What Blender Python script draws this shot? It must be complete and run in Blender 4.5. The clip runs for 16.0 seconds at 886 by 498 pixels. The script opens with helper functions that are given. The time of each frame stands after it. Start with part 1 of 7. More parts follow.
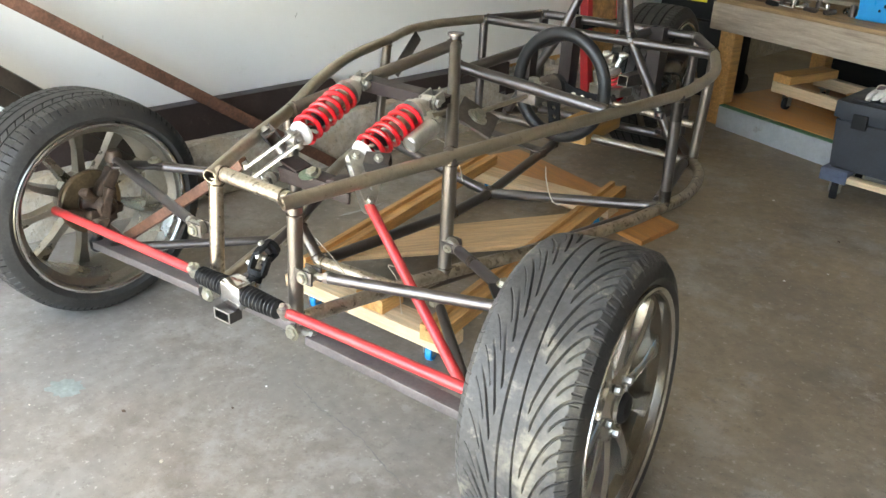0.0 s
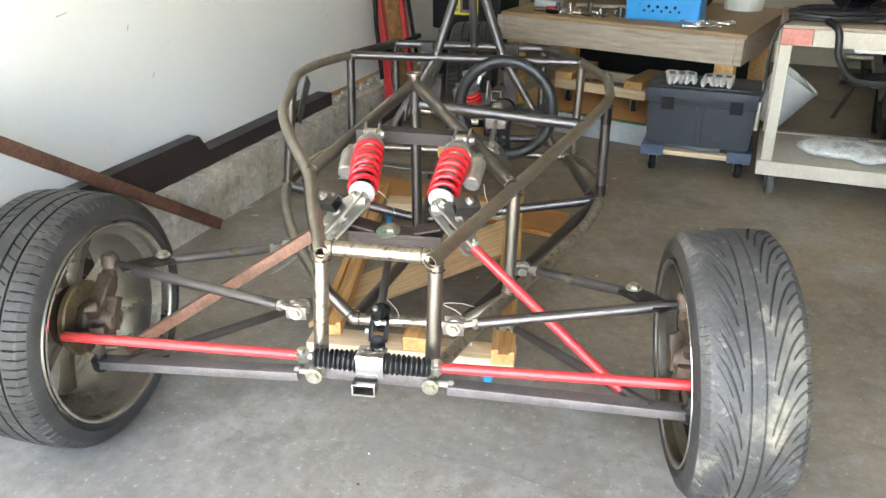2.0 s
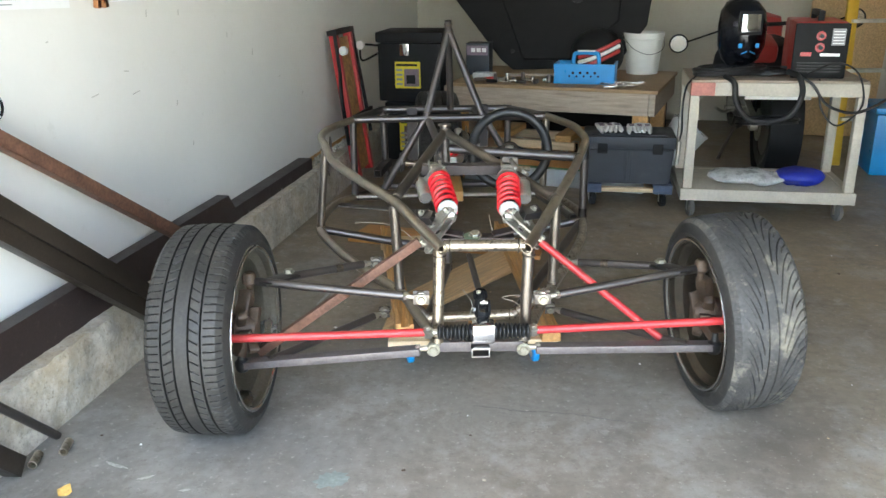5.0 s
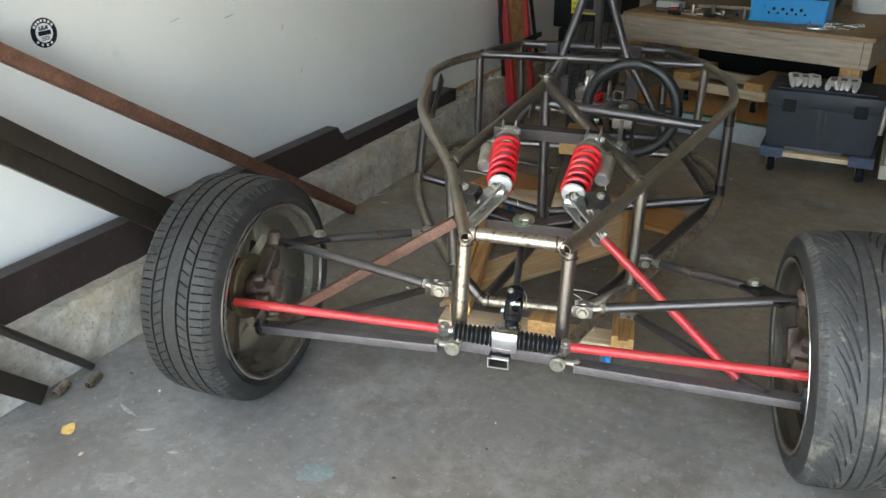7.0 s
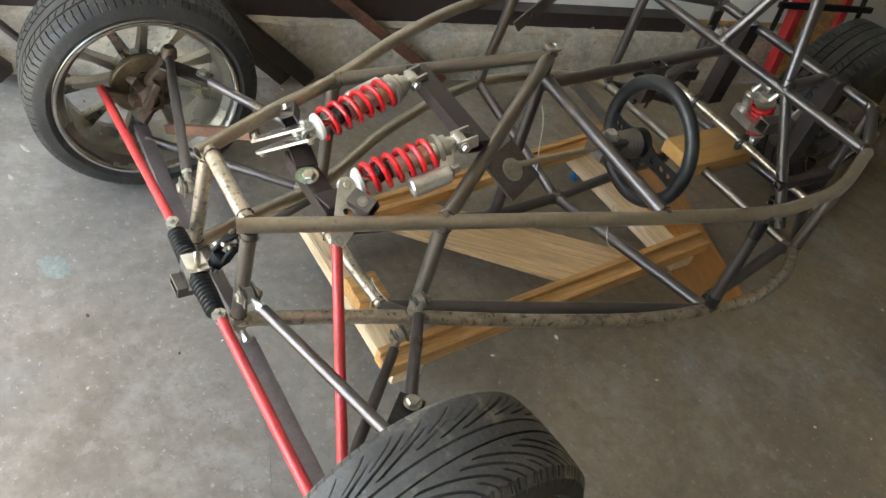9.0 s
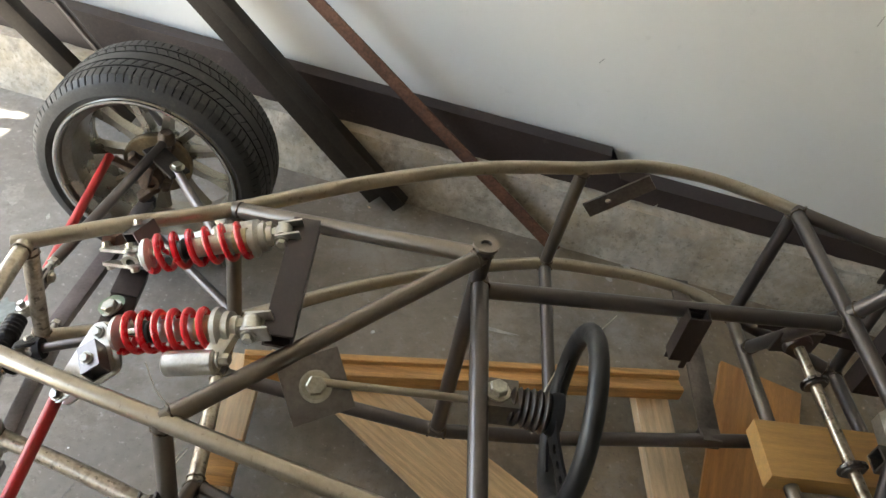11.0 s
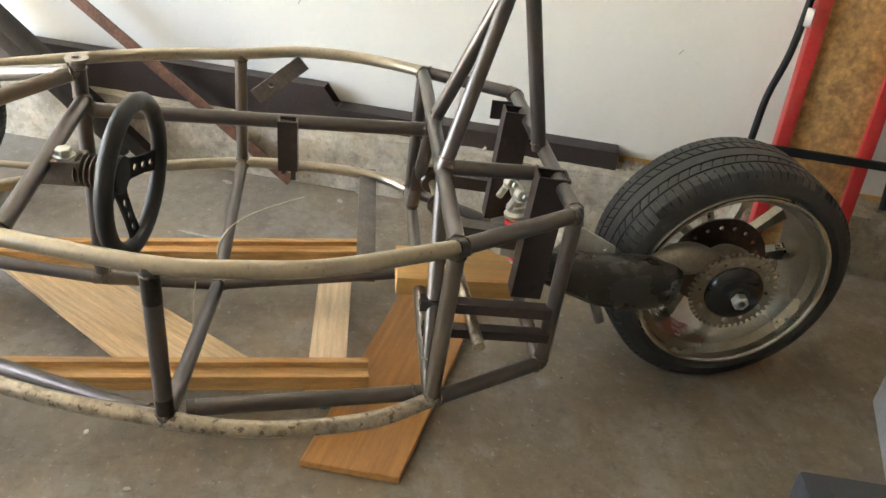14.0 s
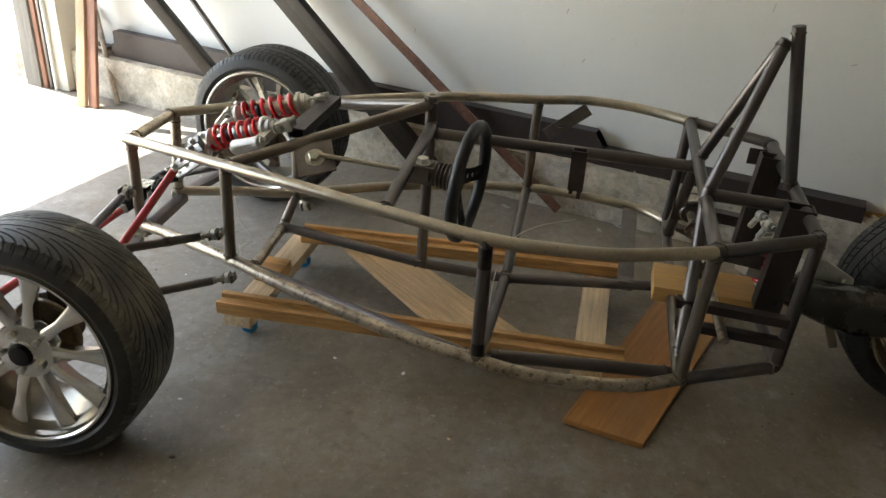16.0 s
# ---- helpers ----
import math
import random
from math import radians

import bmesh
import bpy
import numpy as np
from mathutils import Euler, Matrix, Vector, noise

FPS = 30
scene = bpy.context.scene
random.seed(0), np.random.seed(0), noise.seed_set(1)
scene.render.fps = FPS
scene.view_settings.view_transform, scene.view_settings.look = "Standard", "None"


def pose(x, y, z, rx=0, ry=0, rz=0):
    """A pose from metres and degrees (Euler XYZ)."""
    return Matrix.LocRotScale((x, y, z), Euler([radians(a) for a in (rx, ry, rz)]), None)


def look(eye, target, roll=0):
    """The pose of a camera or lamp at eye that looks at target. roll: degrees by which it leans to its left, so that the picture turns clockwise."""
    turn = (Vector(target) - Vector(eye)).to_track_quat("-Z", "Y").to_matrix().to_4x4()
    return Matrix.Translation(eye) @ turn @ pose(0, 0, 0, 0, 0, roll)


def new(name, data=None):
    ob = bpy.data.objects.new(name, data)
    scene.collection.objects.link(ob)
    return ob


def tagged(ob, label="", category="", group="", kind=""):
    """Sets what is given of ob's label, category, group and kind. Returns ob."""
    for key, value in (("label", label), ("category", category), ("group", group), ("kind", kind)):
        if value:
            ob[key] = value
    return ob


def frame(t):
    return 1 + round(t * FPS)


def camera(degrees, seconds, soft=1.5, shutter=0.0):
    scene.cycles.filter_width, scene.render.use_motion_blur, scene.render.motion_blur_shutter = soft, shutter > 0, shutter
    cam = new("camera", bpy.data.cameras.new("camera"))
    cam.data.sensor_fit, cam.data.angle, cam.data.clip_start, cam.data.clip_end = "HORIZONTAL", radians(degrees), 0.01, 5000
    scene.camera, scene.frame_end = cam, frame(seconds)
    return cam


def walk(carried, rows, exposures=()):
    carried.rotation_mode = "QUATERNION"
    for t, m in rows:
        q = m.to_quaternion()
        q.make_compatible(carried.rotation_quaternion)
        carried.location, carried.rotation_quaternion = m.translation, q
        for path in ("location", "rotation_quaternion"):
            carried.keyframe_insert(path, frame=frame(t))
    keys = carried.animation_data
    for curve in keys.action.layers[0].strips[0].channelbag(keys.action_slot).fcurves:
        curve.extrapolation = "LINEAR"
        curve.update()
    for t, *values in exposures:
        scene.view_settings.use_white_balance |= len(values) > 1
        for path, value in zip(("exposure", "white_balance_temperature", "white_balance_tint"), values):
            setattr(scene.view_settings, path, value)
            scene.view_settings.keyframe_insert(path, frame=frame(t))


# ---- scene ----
cam = camera(57.3, 16.0)
PATH = [
    (0, (1.258, -1.045, 1.199), (0.212, 0.41, 0.311), 1.4),
    (0.5, (1.062, -1.099, 1.219), (0.304, 0.492, 0.272), 1.0),
    (1, (0.852, -1.251, 1.248), (0.286, 0.424, 0.313), 0.1),
    (1.5, (0.625, -1.398, 1.264), (0.253, 0.352, 0.371), 0.4),
    (2, (0.383, -1.472, 1.274), (0.093, 0.314, 0.423), -0.0),
    (2.5, (0.149, -1.601, 1.285), (-0.064, 0.194, 0.429), 0.2),
    (3, (-0.018, -1.725, 1.297), (-0.153, 0.105, 0.501), 0.9),
    (3.2, (-0.041, -1.758, 1.291), (-0.141, 0.091, 0.533), 1.0),
    (5.3, (-0.15, -2.116, 1.294), (-0.113, -0.231, 0.626), -1.0),
    (5.5, (-0.109, -2.101, 1.288), (-0.13, -0.216, 0.622), -1.7),
    (6, (0.042, -2.081, 1.281), (-0.169, -0.204, 0.622), -2.8),
    (6.5, (0.168, -1.957, 1.283), (-0.233, -0.154, 0.516), -4.4),
    (7, (0.329, -1.657, 1.339), (-0.191, 0.07, 0.473), -0.8),
    (7.5, (0.569, -1.425, 1.373), (-0.176, 0.225, 0.522), -0.3),
    (8, (0.872, -1.145, 1.429), (-0.142, 0.2, 0.351), 1.5),
    (8.5, (1.043, -0.82, 1.52), (0.042, 0.341, 0.235), 10.8),
    (9, (1.2, -0.482, 1.632), (0.102, 0.529, 0.301), 16.7),
    (9.2, (1.227, -0.395, 1.677), (0.067, 0.488, 0.308), 17.6),
    (11.3, (1.001, 0.796, 1.644), (-0.528, 0.898, 0.359), 9.6),
    (11.5, (1.0, 0.869, 1.588), (-0.537, 0.994, 0.314), 6.4),
    (12, (1.07, 1.029, 1.481), (-0.469, 1.213, 0.216), 3.9),
    (12.5, (1.221, 1.248, 1.423), (-0.323, 1.48, 0.174), 5.1),
    (13, (1.36, 1.319, 1.389), (-0.218, 1.599, 0.193), 5.7),
    (13.5, (1.485, 1.355, 1.39), (-0.132, 1.619, 0.244), 5.2),
    (14, (1.623, 1.445, 1.356), (-0.068, 1.668, 0.312), 6.9),
    (14.5, (1.751, 1.437, 1.343), (0.033, 1.268, 0.333), 4.6),
    (15, (1.913, 1.358, 1.336), (0.214, 1.011, 0.339), 3.9),
    (15.5, (2.045, 1.327, 1.356), (0.327, 1.042, 0.372), 4.4),
    (16, (2.113, 1.324, 1.464), (0.391, 1.0, 0.499), 3.8),
]
EXPOSURES = [(0, 3.77, 6800, 4), (0.6, 3.95, 6800, 4), (1.5, 4.02, 6700, 3.5), (3, 3.6, 6410, 3), (5.5, 3.23, 6300, 3), (7, 2.87, 6400, 2), (7.5, 3.26, 6440, 2), (8, 3.32, 6530, 2), (8.5, 2.82, 6580, 3), (9, 3.4, 6850, 3.5), (11.5, 3.23, 7020, 6.5), (12, 3.95, 7020, 6.5), (12.5, 4.48, 7100, 6.7), (13, 4.55, 7150, 6.8), (13.5, 4.71, 7230, 7), (14, 4.43, 7180, 6.5), (14.5, 4.05, 7090, 6), (15, 3.25, 7000, 5.5), (15.5, 3.09, 7000, 5.5), (16, 2.98, 7000, 5)]
walk(cam, [(t, look(eye, target, roll)) for t, eye, target, roll in PATH], EXPOSURES)

# ---- light ----
ROOM = 13.0
CU, SU = math.cos(radians(ROOM)), math.sin(radians(ROOM))


def uv(u, v, z=0.0):
    """A place from room coordinates: u from the long wall, v along it towards the back."""
    return Vector((u * CU + v * SU, -u * SU + v * CU, z))


ROOM_M = Matrix.Rotation(-radians(ROOM), 4, "Z")

SUN_EL, SUN_AZ = 63.6, 195.0
world = bpy.data.worlds.new("world")
scene.world = world
world.use_nodes = True
wn = world.node_tree
sky = wn.nodes.new("ShaderNodeTexSky")
sky.sky_type = "NISHITA"
sky.sun_disc = False
sky.sun_elevation = radians(SUN_EL)
sky.sun_rotation = radians(SUN_AZ)
sky.dust_density = 2.5
wn.links.new(sky.outputs[0], wn.nodes["Background"].inputs[0])
wn.nodes["Background"].inputs[1].default_value = 0.15
sun = new("sun", bpy.data.lights.new("sun", "SUN"))
sun.data.energy = 4.5
sun.data.angle = radians(0.5)
sun.data.color = (1.0, 0.96, 0.9)
az = radians(SUN_AZ)
toward = Vector((math.sin(az) * math.cos(radians(SUN_EL)), math.cos(az) * math.cos(radians(SUN_EL)), math.sin(radians(SUN_EL))))
sun.matrix_world = look(toward * 20, (0, 0, 0))


# ---- materials ----
def material(name, base, rough=0.5, metal=0.0, vary=0.25, scale=8.0, fine=90.0, bump=0.15, stain=None, stain_at=0.6, spec=0.5, stretch=(1, 1, 1), coat=0.0, island=0.0, soft=0.12):
    """Two scales of variation in colour and roughness, an optional stain colour, and a fine relief."""
    m = bpy.data.materials.new(name)
    m.use_nodes = True
    t = m.node_tree
    n, l = t.nodes, t.links
    b = n["Principled BSDF"]
    b.inputs["Metallic"].default_value = metal
    b.inputs["Specular IOR Level"].default_value = spec
    b.inputs["Coat Weight"].default_value = coat
    co = n.new("ShaderNodeTexCoord")
    mp = n.new("ShaderNodeMapping")
    mp.inputs["Scale"].default_value = stretch
    l.new(co.outputs["Object"], mp.inputs[0])
    big = n.new("ShaderNodeTexNoise")
    big.inputs["Scale"].default_value = scale
    big.inputs["Detail"].default_value = 6
    big.inputs["Roughness"].default_value = 0.62
    small = n.new("ShaderNodeTexNoise")
    small.inputs["Scale"].default_value = fine
    small.inputs["Detail"].default_value = 4
    l.new(mp.outputs[0], big.inputs["Vector"])
    l.new(mp.outputs[0], small.inputs["Vector"])
    ramp = n.new("ShaderNodeValToRGB")
    ramp.color_ramp.elements[0].position, ramp.color_ramp.elements[1].position = 0.3, 0.72
    lo = [c * (1 - vary) for c in base[:3]]
    hi = [min(1, c * (1 + vary)) for c in base[:3]]
    ramp.color_ramp.elements[0].color = (*lo, 1)
    ramp.color_ramp.elements[1].color = (*hi, 1)
    l.new(big.outputs["Fac"], ramp.inputs[0])
    mix = n.new("ShaderNodeMix")
    mix.data_type, mix.blend_type = "RGBA", "OVERLAY"
    mix.inputs["Factor"].default_value = min(1, vary * 1.4)
    l.new(ramp.outputs[0], mix.inputs["A"])
    l.new(small.outputs["Fac"], mix.inputs["B"])
    out = mix.outputs["Result"]
    if stain:
        sn = n.new("ShaderNodeTexNoise")
        sn.inputs["Scale"].default_value = scale * 0.55
        sn.inputs["Detail"].default_value = 8
        sn.inputs["Roughness"].default_value = 0.7
        l.new(mp.outputs[0], sn.inputs["Vector"])
        sr = n.new("ShaderNodeValToRGB")
        sr.color_ramp.elements[0].position, sr.color_ramp.elements[1].position = stain_at, min(1, stain_at + soft)
        l.new(sn.outputs["Fac"], sr.inputs[0])
        sm = n.new("ShaderNodeMix")
        sm.data_type = "RGBA"
        l.new(sr.outputs[0], sm.inputs["Factor"])
        l.new(out, sm.inputs["A"])
        sm.inputs["B"].default_value = (*stain, 1)
        out = sm.outputs["Result"]
    if island:
        ob = n.new("ShaderNodeObjectInfo")
        hs = n.new("ShaderNodeHueSaturation")
        mr = n.new("ShaderNodeMapRange")
        mr.inputs["To Min"].default_value, mr.inputs["To Max"].default_value = 1 - island, 1 + island
        l.new(ob.outputs["Random"], mr.inputs["Value"])
        l.new(mr.outputs[0], hs.inputs["Value"])
        l.new(out, hs.inputs["Color"])
        out = hs.outputs[0]
    l.new(out, b.inputs["Base Color"])
    rr = n.new("ShaderNodeMapRange")
    rr.inputs["From Min"].default_value, rr.inputs["From Max"].default_value = 0.3, 0.7
    rr.inputs["To Min"].default_value, rr.inputs["To Max"].default_value = max(0.03, rough - (0.02 if metal > 0.5 else 0.12)), min(1, rough + (0.02 if metal > 0.5 else 0.12))
    l.new(big.outputs["Fac"], rr.inputs["Value"])
    l.new(rr.outputs[0], b.inputs["Roughness"])
    if bump:
        bp = n.new("ShaderNodeBump")
        bp.inputs["Strength"].default_value = bump
        bp.inputs["Distance"].default_value = 0.004
        l.new(small.outputs["Fac"], bp.inputs["Height"])
        l.new(bp.outputs[0], b.inputs["Normal"])
    return m


M = {}
M["steel"] = material("bare_steel", (0.24, 0.213, 0.185), 0.33, 0.92, 0.10, 7, 150, 0.03, stain=(0.27, 0.235, 0.195), stain_at=0.45, soft=0.45)
M["steel_rail"] = material("brushed_steel_rail", (0.47, 0.42, 0.335), 0.31, 0.95, 0.12, 14, 120, 0.035, stain=(0.35, 0.30, 0.23), stain_at=0.42, soft=0.45)
M["steel_bright"] = material("ground_steel", (0.50, 0.44, 0.35), 0.30, 0.92, 0.22, 22, 150, 0.05, stain=(0.25, 0.205, 0.15), stain_at=0.52, soft=0.22)
M["steel_dark"] = material("dark_steel", (0.145, 0.132, 0.127), 0.34, 0.9, 0.08, 8, 160, 0.03, stain=(0.165, 0.147, 0.135), stain_at=0.5, soft=0.35)
M["steel_rust"] = material("rusty_steel", (0.17, 0.085, 0.055), 0.6, 0.3, 0.4, 18, 120, 0.2, stain=(0.09, 0.06, 0.05), stain_at=0.58)
M["steel_brown"] = material("brown_primer_steel", (0.040, 0.028, 0.025), 0.46, 0.1, 0.25, 9, 120, 0.08, stain=(0.07, 0.053, 0.046), stain_at=0.6, soft=0.25)
M["plate"] = material("mill_scale_plate", (0.165, 0.147, 0.132), 0.38, 0.75, 0.28, 12, 120, 0.1, stain=(0.14, 0.11, 0.09), stain_at=0.55, soft=0.25)
M["weld"] = material("weld_bead", (0.15, 0.12, 0.09), 0.42, 0.75, 0.6, 60, 200, 0.5)
M["seat_plastic"] = material("scuffed_white_seat", (0.62, 0.60, 0.56), 0.35, 0.2, 0.15, 24, 150, 0.05, stain=(0.42, 0.39, 0.34), stain_at=0.55, soft=0.2)
M["boss_brown"] = material("brown_rubber", (0.055, 0.04, 0.028), 0.45, 0.0, 0.2, 20, 120, 0.05)
M["sprocket"] = material("oiled_sprocket_steel", (0.34, 0.29, 0.21), 0.36, 0.85, 0.25, 14, 120, 0.1, stain=(0.12, 0.095, 0.06), stain_at=0.56, soft=0.2)
M["hub_black"] = material("glossy_black_paint", (0.014, 0.0135, 0.013), 0.2, 0.0, 0.3, 12, 130, 0.06, coat=0.4)
M["fin"] = material("pale_sand_cast_alloy", (0.50, 0.48, 0.43), 0.5, 0.25, 0.18, 16, 130, 0.12, stain=(0.33, 0.30, 0.25), stain_at=0.6, soft=0.25)
M["cast_grey"] = material("dirty_cast_alloy", (0.21, 0.185, 0.145), 0.4, 0.6, 0.25, 12, 120, 0.15)
M["drip"] = material("dried_paint", (0.42, 0.41, 0.385), 0.7, 0.0, 0.25, 40, 120, 0.2)
M["oil"] = material("oil_stain", (0.17, 0.165, 0.155), 0.55, 0.0, 0.25, 30, 90, 0.2)
M["oil_faint"] = material("old_oil_stain", (0.27, 0.26, 0.24), 0.6, 0.0, 0.25, 20, 90, 0.2)
M["washer_green"] = material("green_dyed_washer", (0.20, 0.25, 0.17), 0.4, 0.4, 0.3, 60, 150, 0.1)
M["hub_brown"] = material("brown_gold_hub", (0.20, 0.145, 0.08), 0.5, 0.5, 0.35, 14, 120, 0.2, stain=(0.09, 0.065, 0.04), stain_at=0.5, soft=0.25)
M["channel"] = material("dark_mill_channel", (0.036, 0.028, 0.021), 0.42, 0.2, 0.25, 10, 120, 0.06, stain=(0.06, 0.046, 0.033), stain_at=0.58, soft=0.2, spec=0.35)
M["mirror_beige"] = material("old_mirror_glass", (0.78, 0.72, 0.58), 0.18, 0.9, 0.05, 10, 100, 0.0)
M["scratch"] = material("scuffed_paint", (0.50, 0.48, 0.44), 0.7, 0.0, 0.2, 40, 120, 0.1)
M["steel_scorched"] = material("heat_blackened_steel", (0.05, 0.045, 0.042), 0.35, 0.8, 0.3, 20, 150, 0.05)
M["jamb"] = material("sun_bleached_jamb", (0.20, 0.185, 0.165), 0.8, 0.0, 0.3, 5, 60, 0.3, stretch=(12, 12, 1.0))
M["peach_board"] = material("weathered_peach_board", (0.42, 0.27, 0.16), 0.65, 0.0, 0.2, 5, 60, 0.1, stretch=(12, 12, 1.0))
M["red_board"] = material("reddish_board", (0.26, 0.125, 0.08), 0.6, 0.0, 0.2, 5, 60, 0.1, stretch=(12, 12, 1.0))
M["arm_steel"] = material("grey_mill_bar", (0.17, 0.150, 0.146), 0.42, 0.5, 0.2, 14, 140, 0.06)
# darker rubber for groove faces: the shade of deep narrow grooves put into colour
M["groove"] = material("groove_shade_rubber", (0.012, 0.012, 0.0115), 0.75, 0.0, 0.2, 30, 120, 0.0, spec=0.2)
M["brass"] = material("dull_brass", (0.50, 0.42, 0.27), 0.36, 0.85, 0.2, 30, 150, 0.04)
M["arm_black"] = material("scratched_black_paint", (0.034, 0.031, 0.026), 0.27, 0.0, 0.3, 10, 130, 0.08, stain=(0.040, 0.034, 0.023), stain_at=0.6, soft=0.4, coat=0.25)
M["red_paint"] = material("red_paint", (0.50, 0.03, 0.035), 0.38, 0.0, 0.18, 10, 140, 0.06, stain=(0.30, 0.05, 0.04), stain_at=0.68, coat=0.2)
M["red_spring"] = material("red_powder_coat", (0.62, 0.012, 0.02), 0.3, 0.0, 0.12, 20, 150, 0.03, coat=0.35)
M["alu"] = material("cast_aluminium", (0.60, 0.58, 0.53), 0.31, 0.88, 0.18, 26, 200, 0.06, stain=(0.36, 0.33, 0.27), stain_at=0.55, soft=0.25)
M["rim"] = material("dirty_alloy", (0.36, 0.34, 0.29), 0.28, 0.92, 0.18, 5, 150, 0.05, stain=(0.22, 0.185, 0.13), stain_at=0.5, soft=0.3)
M["rim_dusty"] = material("brake_dusted_alloy", (0.20, 0.175, 0.14), 0.24, 0.85, 0.3, 7, 120, 0.04, stain=(0.10, 0.08, 0.055), stain_at=0.5, soft=0.25)
M["rim_bright"] = material("polished_alloy", (0.62, 0.61, 0.58), 0.2, 0.95, 0.1, 9, 120, 0.02, stain=(0.45, 0.42, 0.37), stain_at=0.6, soft=0.3)
M["zinc"] = material("zinc_plated", (0.48, 0.465, 0.41), 0.32, 0.9, 0.2, 40, 200, 0.03)
M["brass_zinc"] = material("yellow_zinc", (0.44, 0.42, 0.34), 0.33, 0.9, 0.2, 40, 200, 0.03)
M["rubber"] = material("tyre_rubber", (0.031, 0.030, 0.028), 0.52, 0.0, 0.3, 14, 140, 0.12, stain=(0.055, 0.049, 0.040), stain_at=0.52, soft=0.25, spec=0.38)
M["rubber_worn"] = material("scuffed_rubber", (0.060, 0.058, 0.055), 0.58, 0.0, 0.4, 11, 120, 0.2, stain=(0.20, 0.182, 0.145), stain_at=0.53, soft=0.2, spec=0.4)
M["black_rubber"] = material("bellows_rubber", (0.011, 0.011, 0.0115), 0.45, 0.0, 0.2, 30, 140, 0.05)
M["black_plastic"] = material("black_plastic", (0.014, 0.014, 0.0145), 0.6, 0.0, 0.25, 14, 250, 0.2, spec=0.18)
M["grey_plastic"] = material("charcoal_plastic", (0.024, 0.028, 0.036), 0.5, 0.0, 0.25, 10, 220, 0.15, stain=(0.05, 0.052, 0.058), stain_at=0.6, soft=0.2)
M["cast"] = material("rusty_cast_iron", (0.095, 0.064, 0.043), 0.5, 0.3, 0.4, 24, 130, 0.3, stain=(0.035, 0.026, 0.02), stain_at=0.5, soft=0.25)
M["pine"] = material("stained_pine", (0.56, 0.315, 0.115), 0.5, 0.0, 0.32, 5, 60, 0.12, stretch=(16, 1.0, 16), stain=(0.38, 0.18, 0.06), stain_at=0.55, soft=0.25, island=0.1)
M["pine_pale"] = material("pale_pine", (0.68, 0.52, 0.33), 0.55, 0.0, 0.24, 5, 60, 0.12, stretch=(1.0, 16, 16), stain=(0.52, 0.34, 0.16), stain_at=0.55, soft=0.25, island=0.08)
M["ply"] = material("oak_plywood", (0.60, 0.41, 0.215), 0.45, 0.0, 0.3, 5, 50, 0.1, stretch=(18, 0.9, 18), stain=(0.46, 0.28, 0.13), stain_at=0.56, soft=0.2, island=0.06)
M["fir"] = material("varnished_board", (0.52, 0.255, 0.085), 0.4, 0.0, 0.22, 5, 50, 0.08, stretch=(1.0, 14, 14), stain=(0.40, 0.17, 0.05), stain_at=0.55, soft=0.25)
M["bench_wood"] = material("weathered_lumber", (0.35, 0.285, 0.22), 0.75, 0.0, 0.3, 5, 60, 0.25, stretch=(1.2, 14, 14), stain=(0.19, 0.135, 0.10), stain_at=0.55, soft=0.2, island=0.1)
M["bench_top"] = material("worn_dirty_plywood", (0.30, 0.195, 0.10), 0.6, 0.0, 0.35, 5, 60, 0.15, stretch=(1.2, 14, 14), stain=(0.17, 0.11, 0.07), stain_at=0.5, soft=0.2)
M["cart_wood"] = material("cream_painted_wood", (0.52, 0.47, 0.385), 0.6, 0.0, 0.14, 6, 80, 0.12, stain=(0.38, 0.31, 0.23), stain_at=0.6, soft=0.2)
M["wall"] = material("white_wall_paint", (0.80, 0.785, 0.74), 0.7, 0.0, 0.035, 2.2, 60, 0.06, stain=(0.66, 0.645, 0.61), stain_at=0.70)
M["back_wall"] = material("cream_wall_paint", (0.64, 0.60, 0.51), 0.75, 0.0, 0.06, 2.0, 50, 0.08)
M["stem"] = material("rough_concrete", (0.50, 0.46, 0.385), 0.85, 0.0, 0.3, 7, 45, 0.9, stain=(0.33, 0.29, 0.23), stain_at=0.5, soft=0.2)
# assumed wall surface; its tone sets how much light bounces back
M["side_wall"] = material("assumed_side_wall", (0.38, 0.355, 0.305), 0.75, 0.0, 0.15, 2.0, 50, 0.08)
M["rubble"] = material("spalled_concrete", (0.46, 0.43, 0.37), 0.9, 0.0, 0.3, 20, 60, 0.9)
# surface of the unseen ceiling, its tone picked for room fill
M["ceiling"] = material("assumed_ceiling", (0.34, 0.315, 0.27), 0.8, 0.0, 0.08, 1.5, 40, 0.05)
M["blue"] = material("blue_plastic", (0.015, 0.26, 0.62), 0.35, 0.0, 0.1, 10, 200, 0.04)
M["white_plastic"] = material("white_plastic", (0.78, 0.77, 0.73), 0.4, 0.0, 0.06, 8, 120, 0.03)
M["yellow"] = material("yellow_print", (0.72, 0.60, 0.03), 0.45, 0.0, 0.1, 10, 100, 0.02)
M["welder_red"] = material("welder_red_case", (0.36, 0.03, 0.025), 0.45, 0.0, 0.15, 10, 120, 0.05)
M["glove"] = material("knit_glove", (0.70, 0.68, 0.66), 0.9, 0.0, 0.15, 60, 300, 0.6)
M["glove_palm"] = material("glove_print", (0.20, 0.15, 0.19), 0.8, 0.0, 0.3, 80, 300, 0.4)
M["bag"] = material("clear_bag", (0.52, 0.52, 0.50), 0.3, 0.0, 0.2, 20, 80, 0.5)
M["blue_bag"] = material("blue_cloth_bag", (0.015, 0.03, 0.36), 0.5, 0.0, 0.2, 20, 90, 0.5)
